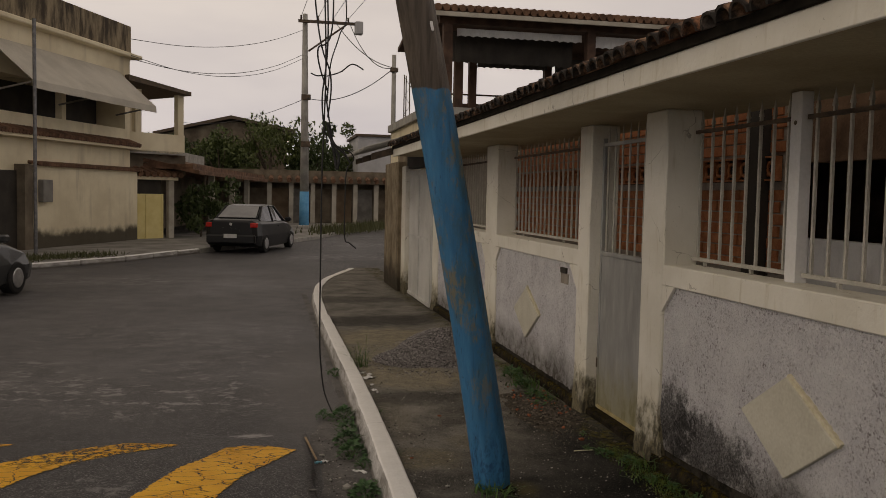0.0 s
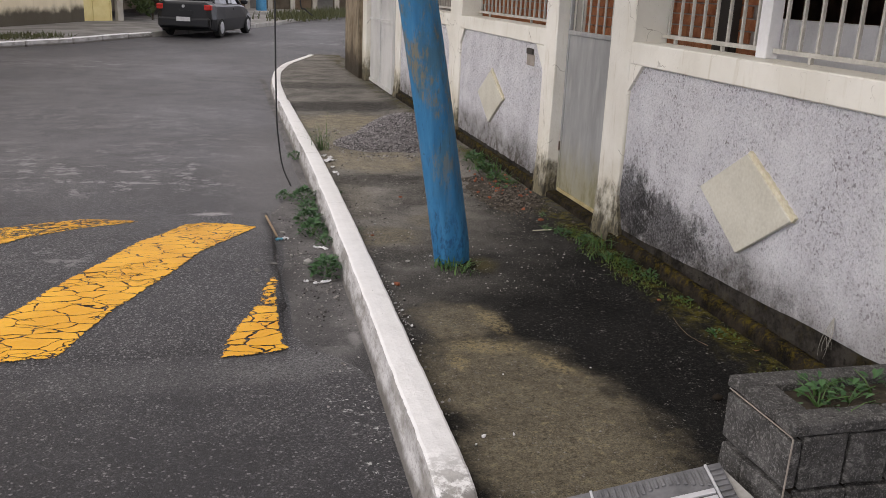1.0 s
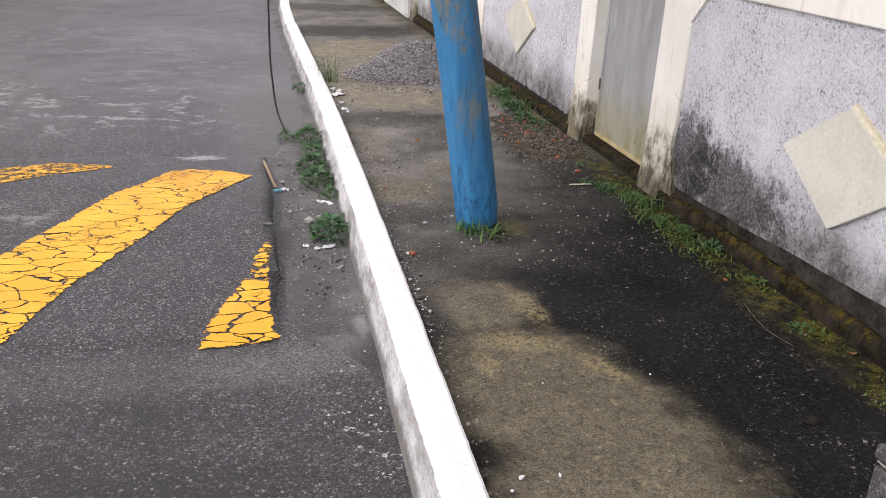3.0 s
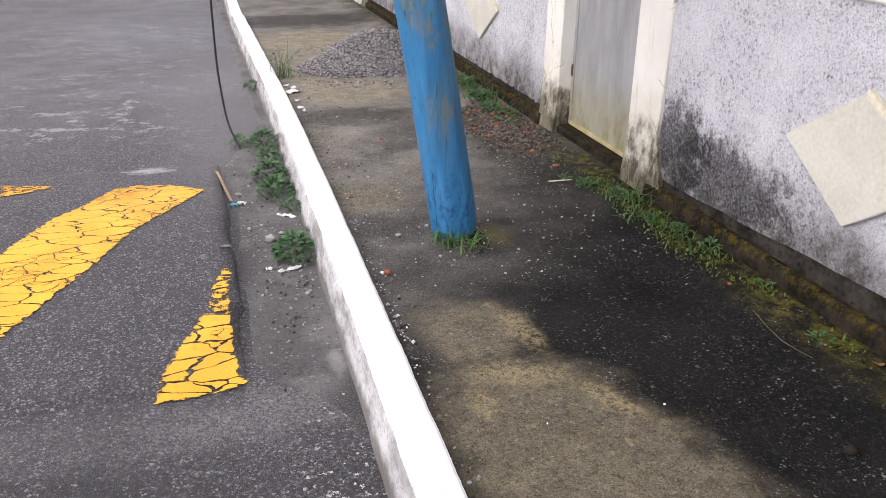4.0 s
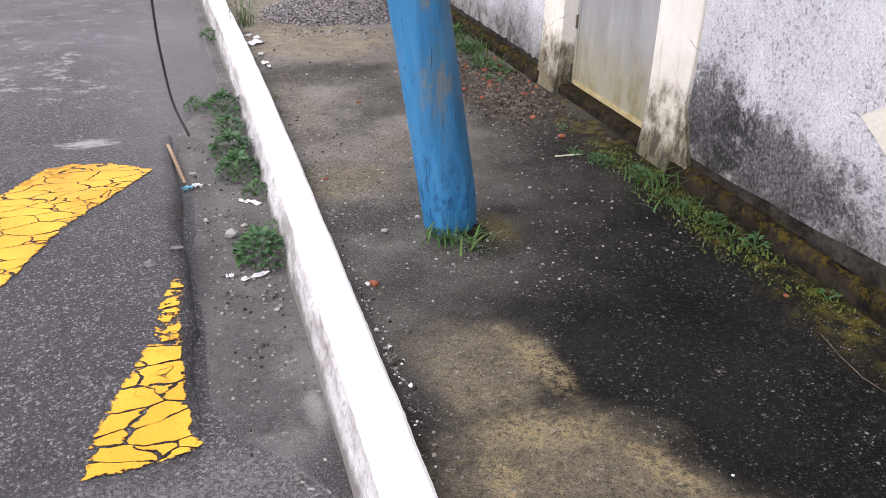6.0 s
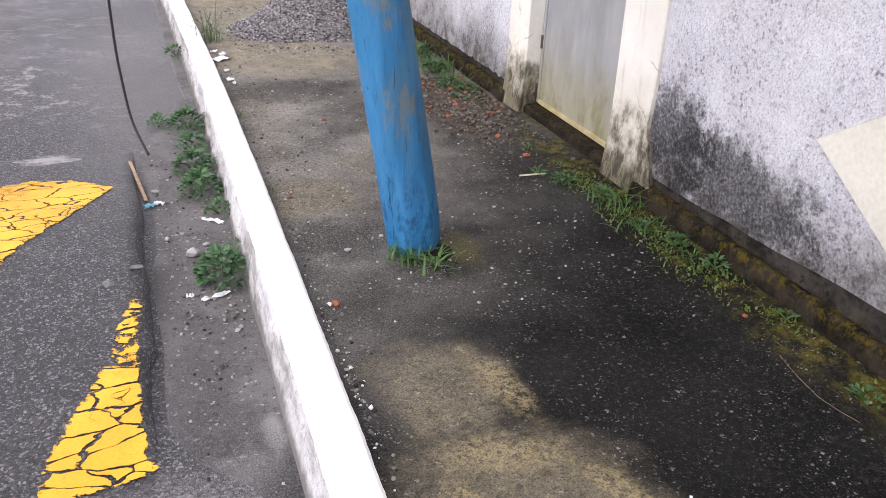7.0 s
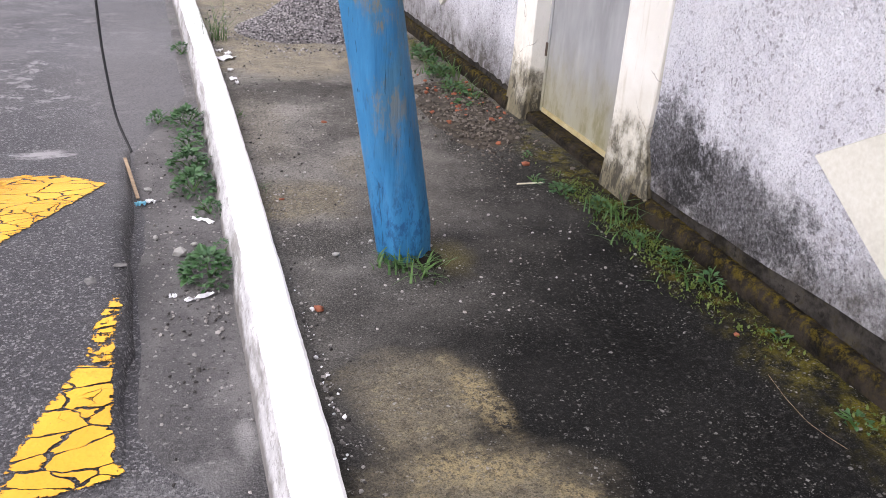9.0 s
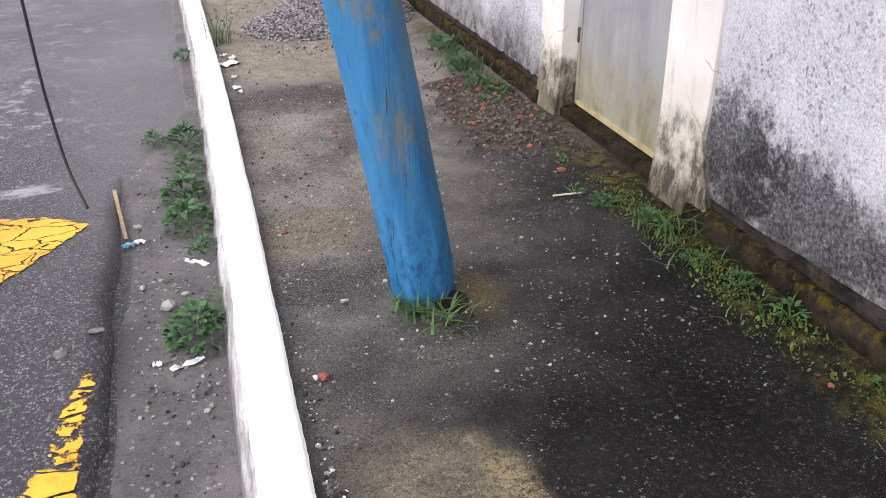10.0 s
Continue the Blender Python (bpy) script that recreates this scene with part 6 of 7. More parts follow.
def sedan(at, heading, paint, label):
    """A four-door car; local y is forward."""
    m = pose(*at, 0, 0, -heading) @ Matrix.Diagonal((1.08, 1.08, 1.06, 1))
    car = new("car")
    car.matrix_basis = pose(*at)
    tagged(car, label, "car", "parked cars")

    def loft(stations):
        bm = bmesh.new()
        rings = []
        for y, pts in stations:
            full = [(-x, z) for x, z in pts] + [(x, z) for x, z in reversed(pts)]
            rings.append([bm.verts.new(m @ Vector((x, y, z))) for x, z in full])
        for a, b in zip(rings, rings[1:]):
            n = len(a)
            for i in range(n):
                bm.faces.new((a[i], a[(i + 1) % n], b[(i + 1) % n], b[i]))
        bm.faces.new(rings[0][::-1])
        bm.faces.new(rings[-1])
        return bm

    low = [(-2.12, ((0.60, 0.32), (0.66, 0.55), (0.62, 0.92), (0.5, 0.98))), (-2.05, ((0.74, 0.27), (0.80, 0.55), (0.76, 0.95), (0.60, 1.03))), (-1.75, ((0.80, 0.2), (0.85, 0.55), (0.82, 0.93), (0.66, 1.05))),
           (-1.0, ((0.80, 0.18), (0.86, 0.55), (0.84, 0.92), (0.70, 0.98))), (0.6, ((0.80, 0.18), (0.86, 0.55), (0.83, 0.9), (0.70, 0.95))), (1.1, ((0.80, 0.2), (0.85, 0.55), (0.80, 0.86), (0.66, 0.93))),
           (1.75, ((0.78, 0.22), (0.82, 0.5), (0.72, 0.72), (0.55, 0.78))), (2.0, ((0.70, 0.24), (0.74, 0.5), (0.6, 0.65), (0.45, 0.7))), (2.1, ((0.55, 0.3), (0.58, 0.45), (0.5, 0.58), (0.4, 0.6)))]
    body = part("body", loft(low), paint, car, smooth=False)
    b = body.modifiers.new("round", "BEVEL")
    b.width, b.segments = 0.03, 2
    cab = [(-1.62, ((0.70, 0.98), (0.62, 1.05))), (-0.95, ((0.70, 0.95), (0.55, 1.42))), (-0.4, ((0.71, 0.95), (0.56, 1.47))), (0.15, ((0.71, 0.93), (0.55, 1.45))), (1.05, ((0.68, 0.9), (0.60, 0.96)))]
    part("windows", loft(cab), GLASS, car, "dark tinted windows")
    roof = [(-1.0, ((0.57, 1.41), (0.50, 1.45))), (-0.4, ((0.585, 1.46), (0.50, 1.495))), (0.2, ((0.57, 1.435), (0.50, 1.47)))]
    part("roof", loft(roof), paint, car)
    rg = bmesh.new()
    q = [rg.verts.new(m @ Vector(p)) for p in ((-0.60, -1.60, 1.085), (0.60, -1.60, 1.085), (0.50, -1.0, 1.43), (-0.50, -1.0, 1.43))]
    rg.faces.new(q)
    rgo = part("rear_window", rg, REAR_GLASS, car)
    rgo.modifiers.new("thick", "SOLIDIFY").thickness = 0.02
    for s in (-1, 1):
        for y in (-1.35, 1.3):
            w = part("wheel", tube(bmesh.new(), [m @ Vector((s * 0.66, y, 0.30)), m @ Vector((s * 0.84, y, 0.30)), m @ Vector((s * 0.86, y, 0.30))], [0.30, 0.30, 0.27], 24), TYRE, car, smooth=False)
            part("rim", tube(bmesh.new(), [m @ Vector((s * 0.85, y, 0.30)), m @ Vector((s * 0.872, y, 0.30))], [0.20, 0.17], 16), RIM, w)
        part("tail_lamp", boxed(s * 0.76 - 0.17 * (s > 0) - 0.03 * (s < 0), -2.13, 0.80, s * 0.76 + 0.03 * (s > 0) + 0.17 * (s < 0), -1.95, 0.95, m=m, bevel=0.02), TAIL, car, "red tail lamp")
        part("pillar", tube(bmesh.new(), [m @ Vector((s * 0.705, -1.6, 1.0)), m @ Vector((s * 0.565, -0.97, 1.43))], 0.045, 6), paint, car)
        part("pillar", tube(bmesh.new(), [m @ Vector((s * 0.70, 1.02, 0.93)), m @ Vector((s * 0.56, 0.18, 1.45))], 0.03, 6), paint, car)
        part("pillar", tube(bmesh.new(), [m @ Vector((s * 0.72, -0.3, 0.95)), m @ Vector((s * 0.57, -0.35, 1.46))], 0.025, 6), TYRE, car)
        part("mirror", boxed(s * 0.92 - 0.10, 0.62, 0.95, s * 0.92 + 0.10, 0.78, 1.08, m=m, bevel=0.03), paint, car)
        part("door_handle", boxed(s * 0.855 - 0.01, -0.2, 0.80, s * 0.855 + 0.012, -0.02, 0.83, m=m), paint, car)
    part("bumper", boxed(-0.76, -2.17, 0.30, 0.76, -2.0, 0.58, m=m, bevel=0.05), paint, car)
    part("number_plate", boxed(-0.2, -2.185, 0.48, 0.2, -2.165, 0.60, m=m), PLATE, car)
    part("number_plate", boxed(-0.26, -2.14, 0.66, 0.26, -2.118, 0.78, m=m), paint, car)
    part("badge", tube(bmesh.new(), [m @ Vector((0, -2.12, 0.9)), m @ Vector((0, -2.145, 0.9))], 0.045, 14), RIM, car)
    return car


sedan((-0.45, 30.6, ROAD_Z), 18, PAINT_DARK, "dark charcoal sedan parked by the opposite kerb")
sedan((-5.78, 15.8, ROAD_Z), 14, PAINT_GREY, "graphite grey car parked across the street")


# ---- trees and far greenery ----
def crown_mesh(name, centre, radius, leaves, size, seed, squash=0.75):
    rr = random.Random(seed)
    vs, fs = [], []
    clumps = [(Vector((rr.gauss(0, 0.5), rr.gauss(0, 0.5), rr.gauss(0, 0.4) * squash)) * radius, radius * rr.uniform(0.25, 0.5)) for _ in range(16)]
    for _ in range(leaves):
        c, r = clumps[rr.randrange(len(clumps))]
        d = Vector((rr.gauss(0, 1), rr.gauss(0, 1), rr.gauss(0, 1))).normalized() * r * rr.uniform(0.55, 1.05)
        p = Vector(centre) + c + d
        q = Euler((rr.uniform(0, 6.3), rr.uniform(0, 6.3), rr.uniform(0, 6.3))).to_matrix()
        s = size * rr.uniform(0.6, 1.3)
        b = len(vs)
        for v in ((-0.5, 0, 0), (0, -0.28, 0.05), (0.6, 0, 0), (0, 0.28, 0.05)):
            w = q @ Vector(v) * s + p
            vs.append(tuple(w))
        fs.append((b, b + 1, b + 2, b + 3))
    me = bpy.data.meshes.new(name)
    me.from_pydata(vs, [], fs)
    return me


BARK = plain("tree_bark", (0.06, 0.045, 0.032), (0.12, 0.095, 0.07), 0.2, 0.95)


def tree(x, y, h, r, seed, label):
    rr = random.Random(seed)
    t = thing("tree", (x, y, -0.1), label, "tree", "street trees")
    bm = bmesh.new()
    tube(bm, [(x, y, -0.1), (x + 0.1, y, h * 0.3), (x, y + 0.1, h * 0.6)], [0.22, 0.16, 0.10], 8)
    for i in range(5):
        a = rr.uniform(0, 6.28)
        tube(bm, [(x, y, h * 0.4), (x + math.cos(a) * r * 0.4, y + math.sin(a) * r * 0.4, h * 0.65), (x + math.cos(a) * r * 0.8, y + math.sin(a) * r * 0.8, h * 0.85)], [0.09, 0.06, 0.02], 6)
    part("trunk", bm, BARK, t)
    link_mesh("crown", crown_mesh("crown", (x, y, h - r * 0.75), r, 2600, 0.28, seed), TREE_LEAF, t)


tree(0.2, 64.0, 7.4, 2.6, 3, "broad dark green tree behind the garages")
tree(3.0, 66.0, 6.4, 2.2, 4, "dense green tree behind the garages")
tree(-3.2, 62.0, 5.6, 1.8, 5, "light green banana-like clump behind the carport")
tree(-5.5, 63.0, 6.0, 1.9, 6, "green tree behind the carport roof")
tree(5.6, 75.0, 6.6, 2.2, 8, "far tree at the end of the street")
tree(41.0, 70.0, 18.6, 4.0, 9, "tall tree behind the tiled roofs")
cr = thing("creeper", (-2.3, 37.0, 0.0), "leafy creeper hanging at the carport corner", "creeper")
part("stem", tube(bmesh.new(), [(-2.7, 36.9, -0.1), (-2.6, 36.8, 1.2), (-2.5, 36.8, 2.6)], 0.04, 6), BARK, cr)
link_mesh("foliage", crown_mesh("foliage", (-2.55, 36.7, 1.35), 1.25, 1500, 0.2, 12, 1.1), TREE_LEAF, cr)


# ---- tufts, weeds ----
def blades(name, x, y, z, spread, high, count, seed, mat=None, lean=1.25, width=0.006):
    """A tuft of bent grass blades, one mesh."""
    rr = random.Random(seed)
    vs, fs = [], []
    for _ in range(count):
        a = rr.uniform(0, 6.28)
        px, py = x + rr.gauss(0, spread * 0.4), y + rr.gauss(0, spread * 0.4)
        L, w, bend = high * rr.uniform(0.5, 1.15), width * rr.uniform(0.7, 1.3), lean * rr.uniform(0.3, 1.2)
        d, sd = Vector((math.cos(a), math.sin(a), 0)), Vector((-math.sin(a), math.cos(a), 0))
        b = len(vs)
        for i, t in enumerate((0, 0.35, 0.7, 1.0)):
            p = Vector((px, py, z)) + d * (bend * L * t * t) + Vector((0, 0, L * (t - 0.45 * bend * t * t)))
            ww = w * (1 - t) ** 0.6
            vs += [tuple(p - sd * ww), tuple(p + sd * ww)]
        fs += [(b + 2 * i, b + 2 * i + 1, b + 2 * i + 3, b + 2 * i + 2) for i in range(3)]
    me = bpy.data.meshes.new(name)
    me.from_pydata(vs, [], fs)
    return link_mesh(name, me, mat or GRASS)


def leaf_shape(name, long, wide, teeth):
    bm = bmesh.new()
    mid, lf, rt = [], [], []
    for i in range(6):
        t = i / 5
        w = wide * math.sin(math.pi * min(1, t * 0.95 + 0.05)) ** 0.8 * (1 + teeth * (i % 2))
        zc = 0.18 * long * math.sin(t * 2.2) - 0.05 * t
        mid.append(bm.verts.new((t * long, 0, zc)))
        lf.append(bm.verts.new((t * long, w, zc + 0.25 * w)))
        rt.append(bm.verts.new((t * long, -w, zc + 0.25 * w)))
    for i in range(5):
        bm.faces.new((mid[i], mid[i + 1], lf[i + 1], lf[i]))
        bm.faces.new((rt[i], rt[i + 1], mid[i + 1], mid[i]))
    me = bpy.data.meshes.new(name)
    bm.to_mesh(me)
    bm.free()
    return me


LEAVES = [leaf_shape("leaf", 1.0, 0.24, 0.0), leaf_shape("leaf", 1.0, 0.32, 0.12), leaf_shape("leaf", 1.0, 0.2, 0.2)]
for me in LEAVES:
    me.materials.append(LEAF)


def weed(x, y, z, size, count, seed, label, group="gutter weeds", spread=0.5):
    rr = random.Random(seed)
    w = thing("weed", (x, y, z), label, "weed", group)
    bm = bmesh.new()
    for i in range(4):
        a = rr.uniform(0, 6.28)
        tube(bm, [(x, y, z), (x + math.cos(a) * size * 0.3, y + math.sin(a) * size * 0.3, z + size * 0.3), (x + math.cos(a) * size * 0.7, y + math.sin(a) * size * 0.7, z + size * 0.45)], [0.004, 0.003, 0.0015], 5)
    part("stem", bm, GRASS, w)
    dense = 6.0 if group == "gutter weeds" else 2.3
    for i in range(int(count * dense)):
        a = rr.uniform(0, 6.28)
        d = rr.uniform(0.05, 1) ** 0.7
        ob = new("leaf", LEAVES[rr.randrange(3)])
        s = size * (rr.uniform(0.11, 0.25) if dense > 3 else rr.uniform(0.16, 0.34))
        ob.matrix_basis = pose(x + math.cos(a) * d * size * spread, y + math.sin(a) * d * size * spread * 1.4, z + size * (0.06 + 0.50 * (1 - d) + rr.uniform(0, 0.12)), rr.uniform(-25, 25), rr.uniform(-35, 25), math.degrees(a) + rr.uniform(-40, 40)) @ Matrix.Diagonal((s, s, s, 1))
        ob.parent = w
        ob.matrix_parent_inverse = w.matrix_basis.inverted()
    return w


G = ROAD_Z + 0.008
weed(0.60, 5.20, G, 0.20, 42, 1, "rosette of broad grey-green leaves in the gutter")
weed(0.68, 5.42, G, 0.10, 12, 2, "small leafy weed against the kerb")
weed(0.66, 5.85, G, 0.13, 16, 3, "low leafy weed against the kerb")
weed(0.60, 6.15, G, 0.19, 36, 4, "bushy green weed against the kerb")
weed(0.60, 6.48, G, 0.19, 34, 5, "bushy green weed against the kerb")
weed(0.62, 6.82, G, 0.16, 26, 6, "leafy weed climbing the kerb foot")
weed(0.63, 7.20, G, 0.20, 30, 7, "tall leafy weed at the kerb foot")
weed(0.46, 7.28, G, 0.13, 22, 8, "flat weed spreading over the gutter")
weed(0.70, 9.05, G, 0.15, 18, 9, "small green weed at the kerb foot")
for i, (x, y, s, n) in enumerate(((2.36, 5.52, 0.13, 22), (2.30, 5.70, 0.09, 12), (2.44, 5.28, 0.13, 18), (2.50, 4.72, 0.11, 18), (2.54, 4.48, 0.11, 18), (2.44, 4.92, 0.10, 14), (2.55, 4.05, 0.08, 9), (2.46, 3.55, 0.10, 12),
                                  (2.40, 6.05, 0.07, 8), (2.50, 7.15, 0.1, 12), (2.42, 7.5, 0.12, 14), (2.48, 8.0, 0.16, 20), (2.5, 8.4, 0.16, 20), (2.52, 3.0, 0.1, 12), (2.40, 7.30, 0.17, 26), (2.42, 7.72, 0.19, 30), (2.36, 7.02, 0.12, 16), (2.44, 8.2, 0.18, 24))):
    weed(x, y, pave_z(x, y), s * 0.85, n, 40 + i, "small leafy weed on the mossy pavement edge", "weeds along the wall")
for i, (x, y) in enumerate(((1.74, 1.88), (1.79, 1.95), (1.86, 1.89), (1.98, 1.93), (2.12, 1.90), (2.28, 1.93), (2.45, 1.91))):
    weed(x, y, 0.545, 0.12, 11, 70 + i, "small leafy weed growing in the stone planter", "planter weeds")
for i, (x, y, z, sp, h, n, w, label) in enumerate((
        (1.36, 4.965, 0.0, 0.11, 0.11, 34, 0.006, "tuft of grass at the pole's foot"), (1.44, 4.86, 0.0, 0.13, 0.14, 20, 0.006, "tuft of grass at the pole's foot"), (1.29, 5.02, 0.0, 0.08, 0.08, 14, 0.004, "tuft of grass at the pole's foot"),
        (0.99, 9.1, 0.0, 0.10, 0.46, 44, 0.003, "tall thin grass beside the kerb"), (2.46, 5.18, 0.0, 0.16, 0.17, 34, 0.004, "long grass against the gate pillar"), (2.46, 4.92, 0.0, 0.2, 0.10, 40, 0.004, "long grass against the wall"),
        (2.5, 4.6, 0.0, 0.2, 0.07, 34, 0.004, "short grass against the wall"), (2.5, 7.3, 0.0, 0.2, 0.11, 40, 0.004, "grass growing against the wall"), (2.48, 7.8, 0.0, 0.22, 0.15, 50, 0.005, "grass growing against the wall"),
        (2.5, 8.3, 0.0, 0.22, 0.16, 50, 0.005, "grass growing against the wall"), (1.80, 1.92, 0.545, 0.1, 0.13, 12, 0.003, "grass in the stone planter"), (2.2, 1.92, 0.55, 0.1, 0.12, 18, 0.004, "grass in the stone planter"),
        (0.90, 5.9, 0.0, 0.05, 0.05, 10, 0.003, "sparse grass beside the kerb"), (0.95, 7.1, 0.0, 0.06, 0.06, 12, 0.003, "sparse grass beside the kerb"))):
    tagged(blades("grass_tuft", x, y, z + (pave_z(x, y) if z == 0 else 0.0), sp, h, n, 200 + i, width=w), label, "grass", "grass tufts", kind="stuff")
rr = random.Random(77)
bm_v, bm_f = [], []
clumps = [(2.36 + abs(rr.gauss(0.13, 0.06)), rr.choice((rr.uniform(2.6, 5.8), rr.uniform(4.3, 5.6), rr.uniform(4.3, 5.6), rr.uniform(7.0, 9.2)))) for _ in range(85)]
for _ in range(2200):
    cx, cy = clumps[rr.randrange(85)]
    x, y = cx + rr.gauss(0, 0.03), cy + rr.gauss(0, 0.06)
    if x > 2.57:
        continue
    a, s = rr.uniform(0, 6.28), rr.uniform(0.004, 0.011)
    b = len(bm_v)
    for t, w in ((0, 0.3), (0.6, 0.5), (1.2, 0.05)):
        for sg in (-1, 1):
            bm_v.append((x + s * (t * math.cos(a) - sg * w * math.sin(a)), y + s * (t * math.sin(a) + sg * w * math.cos(a)), 0.003 + pave_z(x, y) + s * t * 0.7 + abs(rr.gauss(0, 0.006))))
    bm_f += [(b, b + 1, b + 3, b + 2), (b + 2, b + 3, b + 5, b + 4)]
me = bpy.data.meshes.new("moss_growth")
me.from_pydata(bm_v, [], bm_f)
tagged(link_mesh("moss_growth", me, MOSS_LEAF), "tiny creeping plants on the mossy pavement edge", "ground cover", kind="stuff")
rr = random.Random(78)
fv = thing("verge_grass", (3.5, 45.0, 0.0), "rough grass at the foot of the concrete pole", "grass", kind="stuff")
vs, fs = [], []
for _ in range(1600):
    t = rr.random()
    x, y = 2.6 + t * 4.6 + rr.gauss(0, 0.5), 41.5 + t * 10.0 + rr.gauss(0, 1.1)
    a, h, w = rr.uniform(0, 6.28), rr.uniform(0.15, 0.5), rr.uniform(0.02, 0.05)
    b = len(vs)
    vs += [(x - w * math.cos(a), y - w * math.sin(a), 0), (x + w * math.cos(a), y + w * math.sin(a), 0), (x + rr.gauss(0, 0.12), y, h)]
    fs.append((b, b + 1, b + 2))
for _ in range(1300):
    t = rr.random()
    x, y = -7.6 + t * 3.0 + rr.gauss(0, 0.3), 22.6 + t * 3.5 + rr.gauss(0, 0.5)
    a, h, w = rr.uniform(0, 6.28), rr.uniform(0.05, 0.16), rr.uniform(0.01, 0.03)
    b = len(vs)
    vs += [(x - w * math.cos(a), y - w * math.sin(a), 0), (x + w * math.cos(a), y + w * math.sin(a), 0), (x + rr.gauss(0, 0.05), y, h)]
    fs.append((b, b + 1, b + 2))
me = bpy.data.meshes.new("blades")
me.from_pydata(vs, [], fs)
link_mesh("blades", me, VERGE, fv)

# ---- gravel heap, rubble, pebbles, litter ----
rr = random.Random(11)


def heap_z(x, y):
    d1 = ((x - 2.05) / 0.62) ** 2 + ((y - 9.75) / 0.85) ** 2
    d2 = ((x - 1.65) / 0.5) ** 2 + ((y - 9.45) / 0.5) ** 2
    return max(0.0, 0.30 * (1 - d1) if d1 < 1 else 0.0, 0.13 * (1 - d2) if d2 < 1 else 0.0)


heap = thing("gravel_heap", (2.0, 9.7, 0.0), "heap of crushed grey granite gravel against the wall", "gravel heap", kind="stuff")
bm = bmesh.new()
rows = [[bm.verts.new((1.1 + 1.52 * i / 30, 8.8 + 2.0 * j / 30, heap_z(1.1 + 1.52 * i / 30, 8.8 + 2.0 * j / 30) - 0.012)) for i in range(31)] for j in range(31)]
for a, b in zip(rows, rows[1:]):
    for i in range(30):
        bm.faces.new((a[i], a[i + 1], b[i + 1], b[i]))
part("core", bm, GRAVEL, heap, smooth=True)
spots = []
while len(spots) < 11000:
    x, y = rr.uniform(1.1, 2.62), rr.uniform(8.75, 10.8)
    h = heap_z(x, y)
    if h > 0.004:
        spots.append((x, y, h + rr.uniform(-0.004, 0.006), rr.uniform(0.006, 0.0125)))
for _ in range(500):
    a, d = rr.uniform(0, 6.28), 1.0 + abs(rr.gauss(0, 0.18))
    spots.append((1.85 + math.cos(a) * 0.75 * d, 9.6 + math.sin(a) * 0.85 * d, 0.004, rr.uniform(0.006, 0.012)))
scatter("gravel_stones", spots, 8, GRAVEL, heap)

spots = []
for _ in range(170):
    y = rr.uniform(3.0, 9.5)
    spots.append((kerb_line(y) + 0.19 + abs(rr.gauss(0, 0.05)), y, 0.002, rr.uniform(0.003, 0.009)))
for _ in range(45):
    y = rr.gauss(4.3, 0.22)
    spots.append((kerb_line(y) + 0.20 + abs(rr.gauss(0, 0.022)), y, 0.003, rr.uniform(0.004, 0.011)))
for _ in range(1500):
    x, y = rr.uniform(0.9, 2.4), rr.uniform(4.5, 9.0)
    spots.append((x, y, pave_z(x, y) + 0.003, rr.uniform(0.115, 0.205) ** 3))
for _ in range(330):
    x, y = rr.uniform(0.36, 0.68), rr.gauss(5.6, 0.9)
    spots.append((x, y, G + 0.003, rr.uniform(0.003, 0.009)))
for _ in range(55):
    spots.append((rr.gauss(0.56, 0.07), rr.gauss(4.98, 0.22), G + 0.004, rr.uniform(0.004, 0.012)))
tagged(scatter("loose_stones", spots, 6, DEBRIS), "loose pebbles and grit along the kerb", "pebbles", kind="stuff")
WHITE_SPOTS = ((0.963, 2.806, 0.012), (1.09, 2.799, 0.008), (0.913, 2.746, 0.008), (1.22, 3.357, 0.005), (1.667, 3.362, 0.006), (0.919, 4.014, 0.011), (0.942, 4.688, 0.012), (0.893, 4.362, 0.012))
crumbs = []
for _ in range(48):
    y = rr.gauss(4.25, 0.30)
    crumbs.append((kerb_line(y) + 0.195 + abs(rr.gauss(0, 0.022)), y, 0.004, rr.uniform(0.10, 0.195) ** 3))
crumbs += [(x, y, 0.006, r) for x, y, r in WHITE_SPOTS]
tagged(scatter("paint_crumbs", crumbs, 6, LITTER), "white crumbs of kerb plaster on the pavement", "crumbs", kind="stuff")
bm = bmesh.new()
ring = []
for k in range(22):
    a = 2 * math.pi * k / 22
    q = 1 + 0.25 * noise.noise((math.cos(a) * 2, math.sin(a) * 2, 5))
    ring.append(bm.verts.new((1.488 + 0.066 * q * math.cos(a), 4.995 + 0.085 * q * math.sin(a), 0.010 + 0.005 * (k % 2))))
low = bm.verts.new((1.47, 5.03, 0.009))
for k in range(22):
    bm.faces.new((ring[k], ring[(k + 1) % 22], low))
tagged(part("rotted_hollow", bm, GROUT), "dark crumbled hollow at the pole's rotten foot", "hollow", kind="structure")
rub = thing("rubble", (2.25, 6.7, 0.0), "scatter of brick rubble and earth by the gate", "rubble", kind="stuff")
def strewn(count, cx, cy, sx, sy, small, large):
    out = []
    for _ in range(count):
        x, y = min(2.57, rr.gauss(cx, sx)), rr.gauss(cy, sy)
        lift = 0.018 * max(0.0, 1 - ((x - 2.28) / 0.33) ** 2) * max(0.0, 1 - ((y - 6.9) / 0.8) ** 2)
        out.append((x, y, pave_z(x, y) + lift + 0.002, rr.uniform(small, large)))
    return out


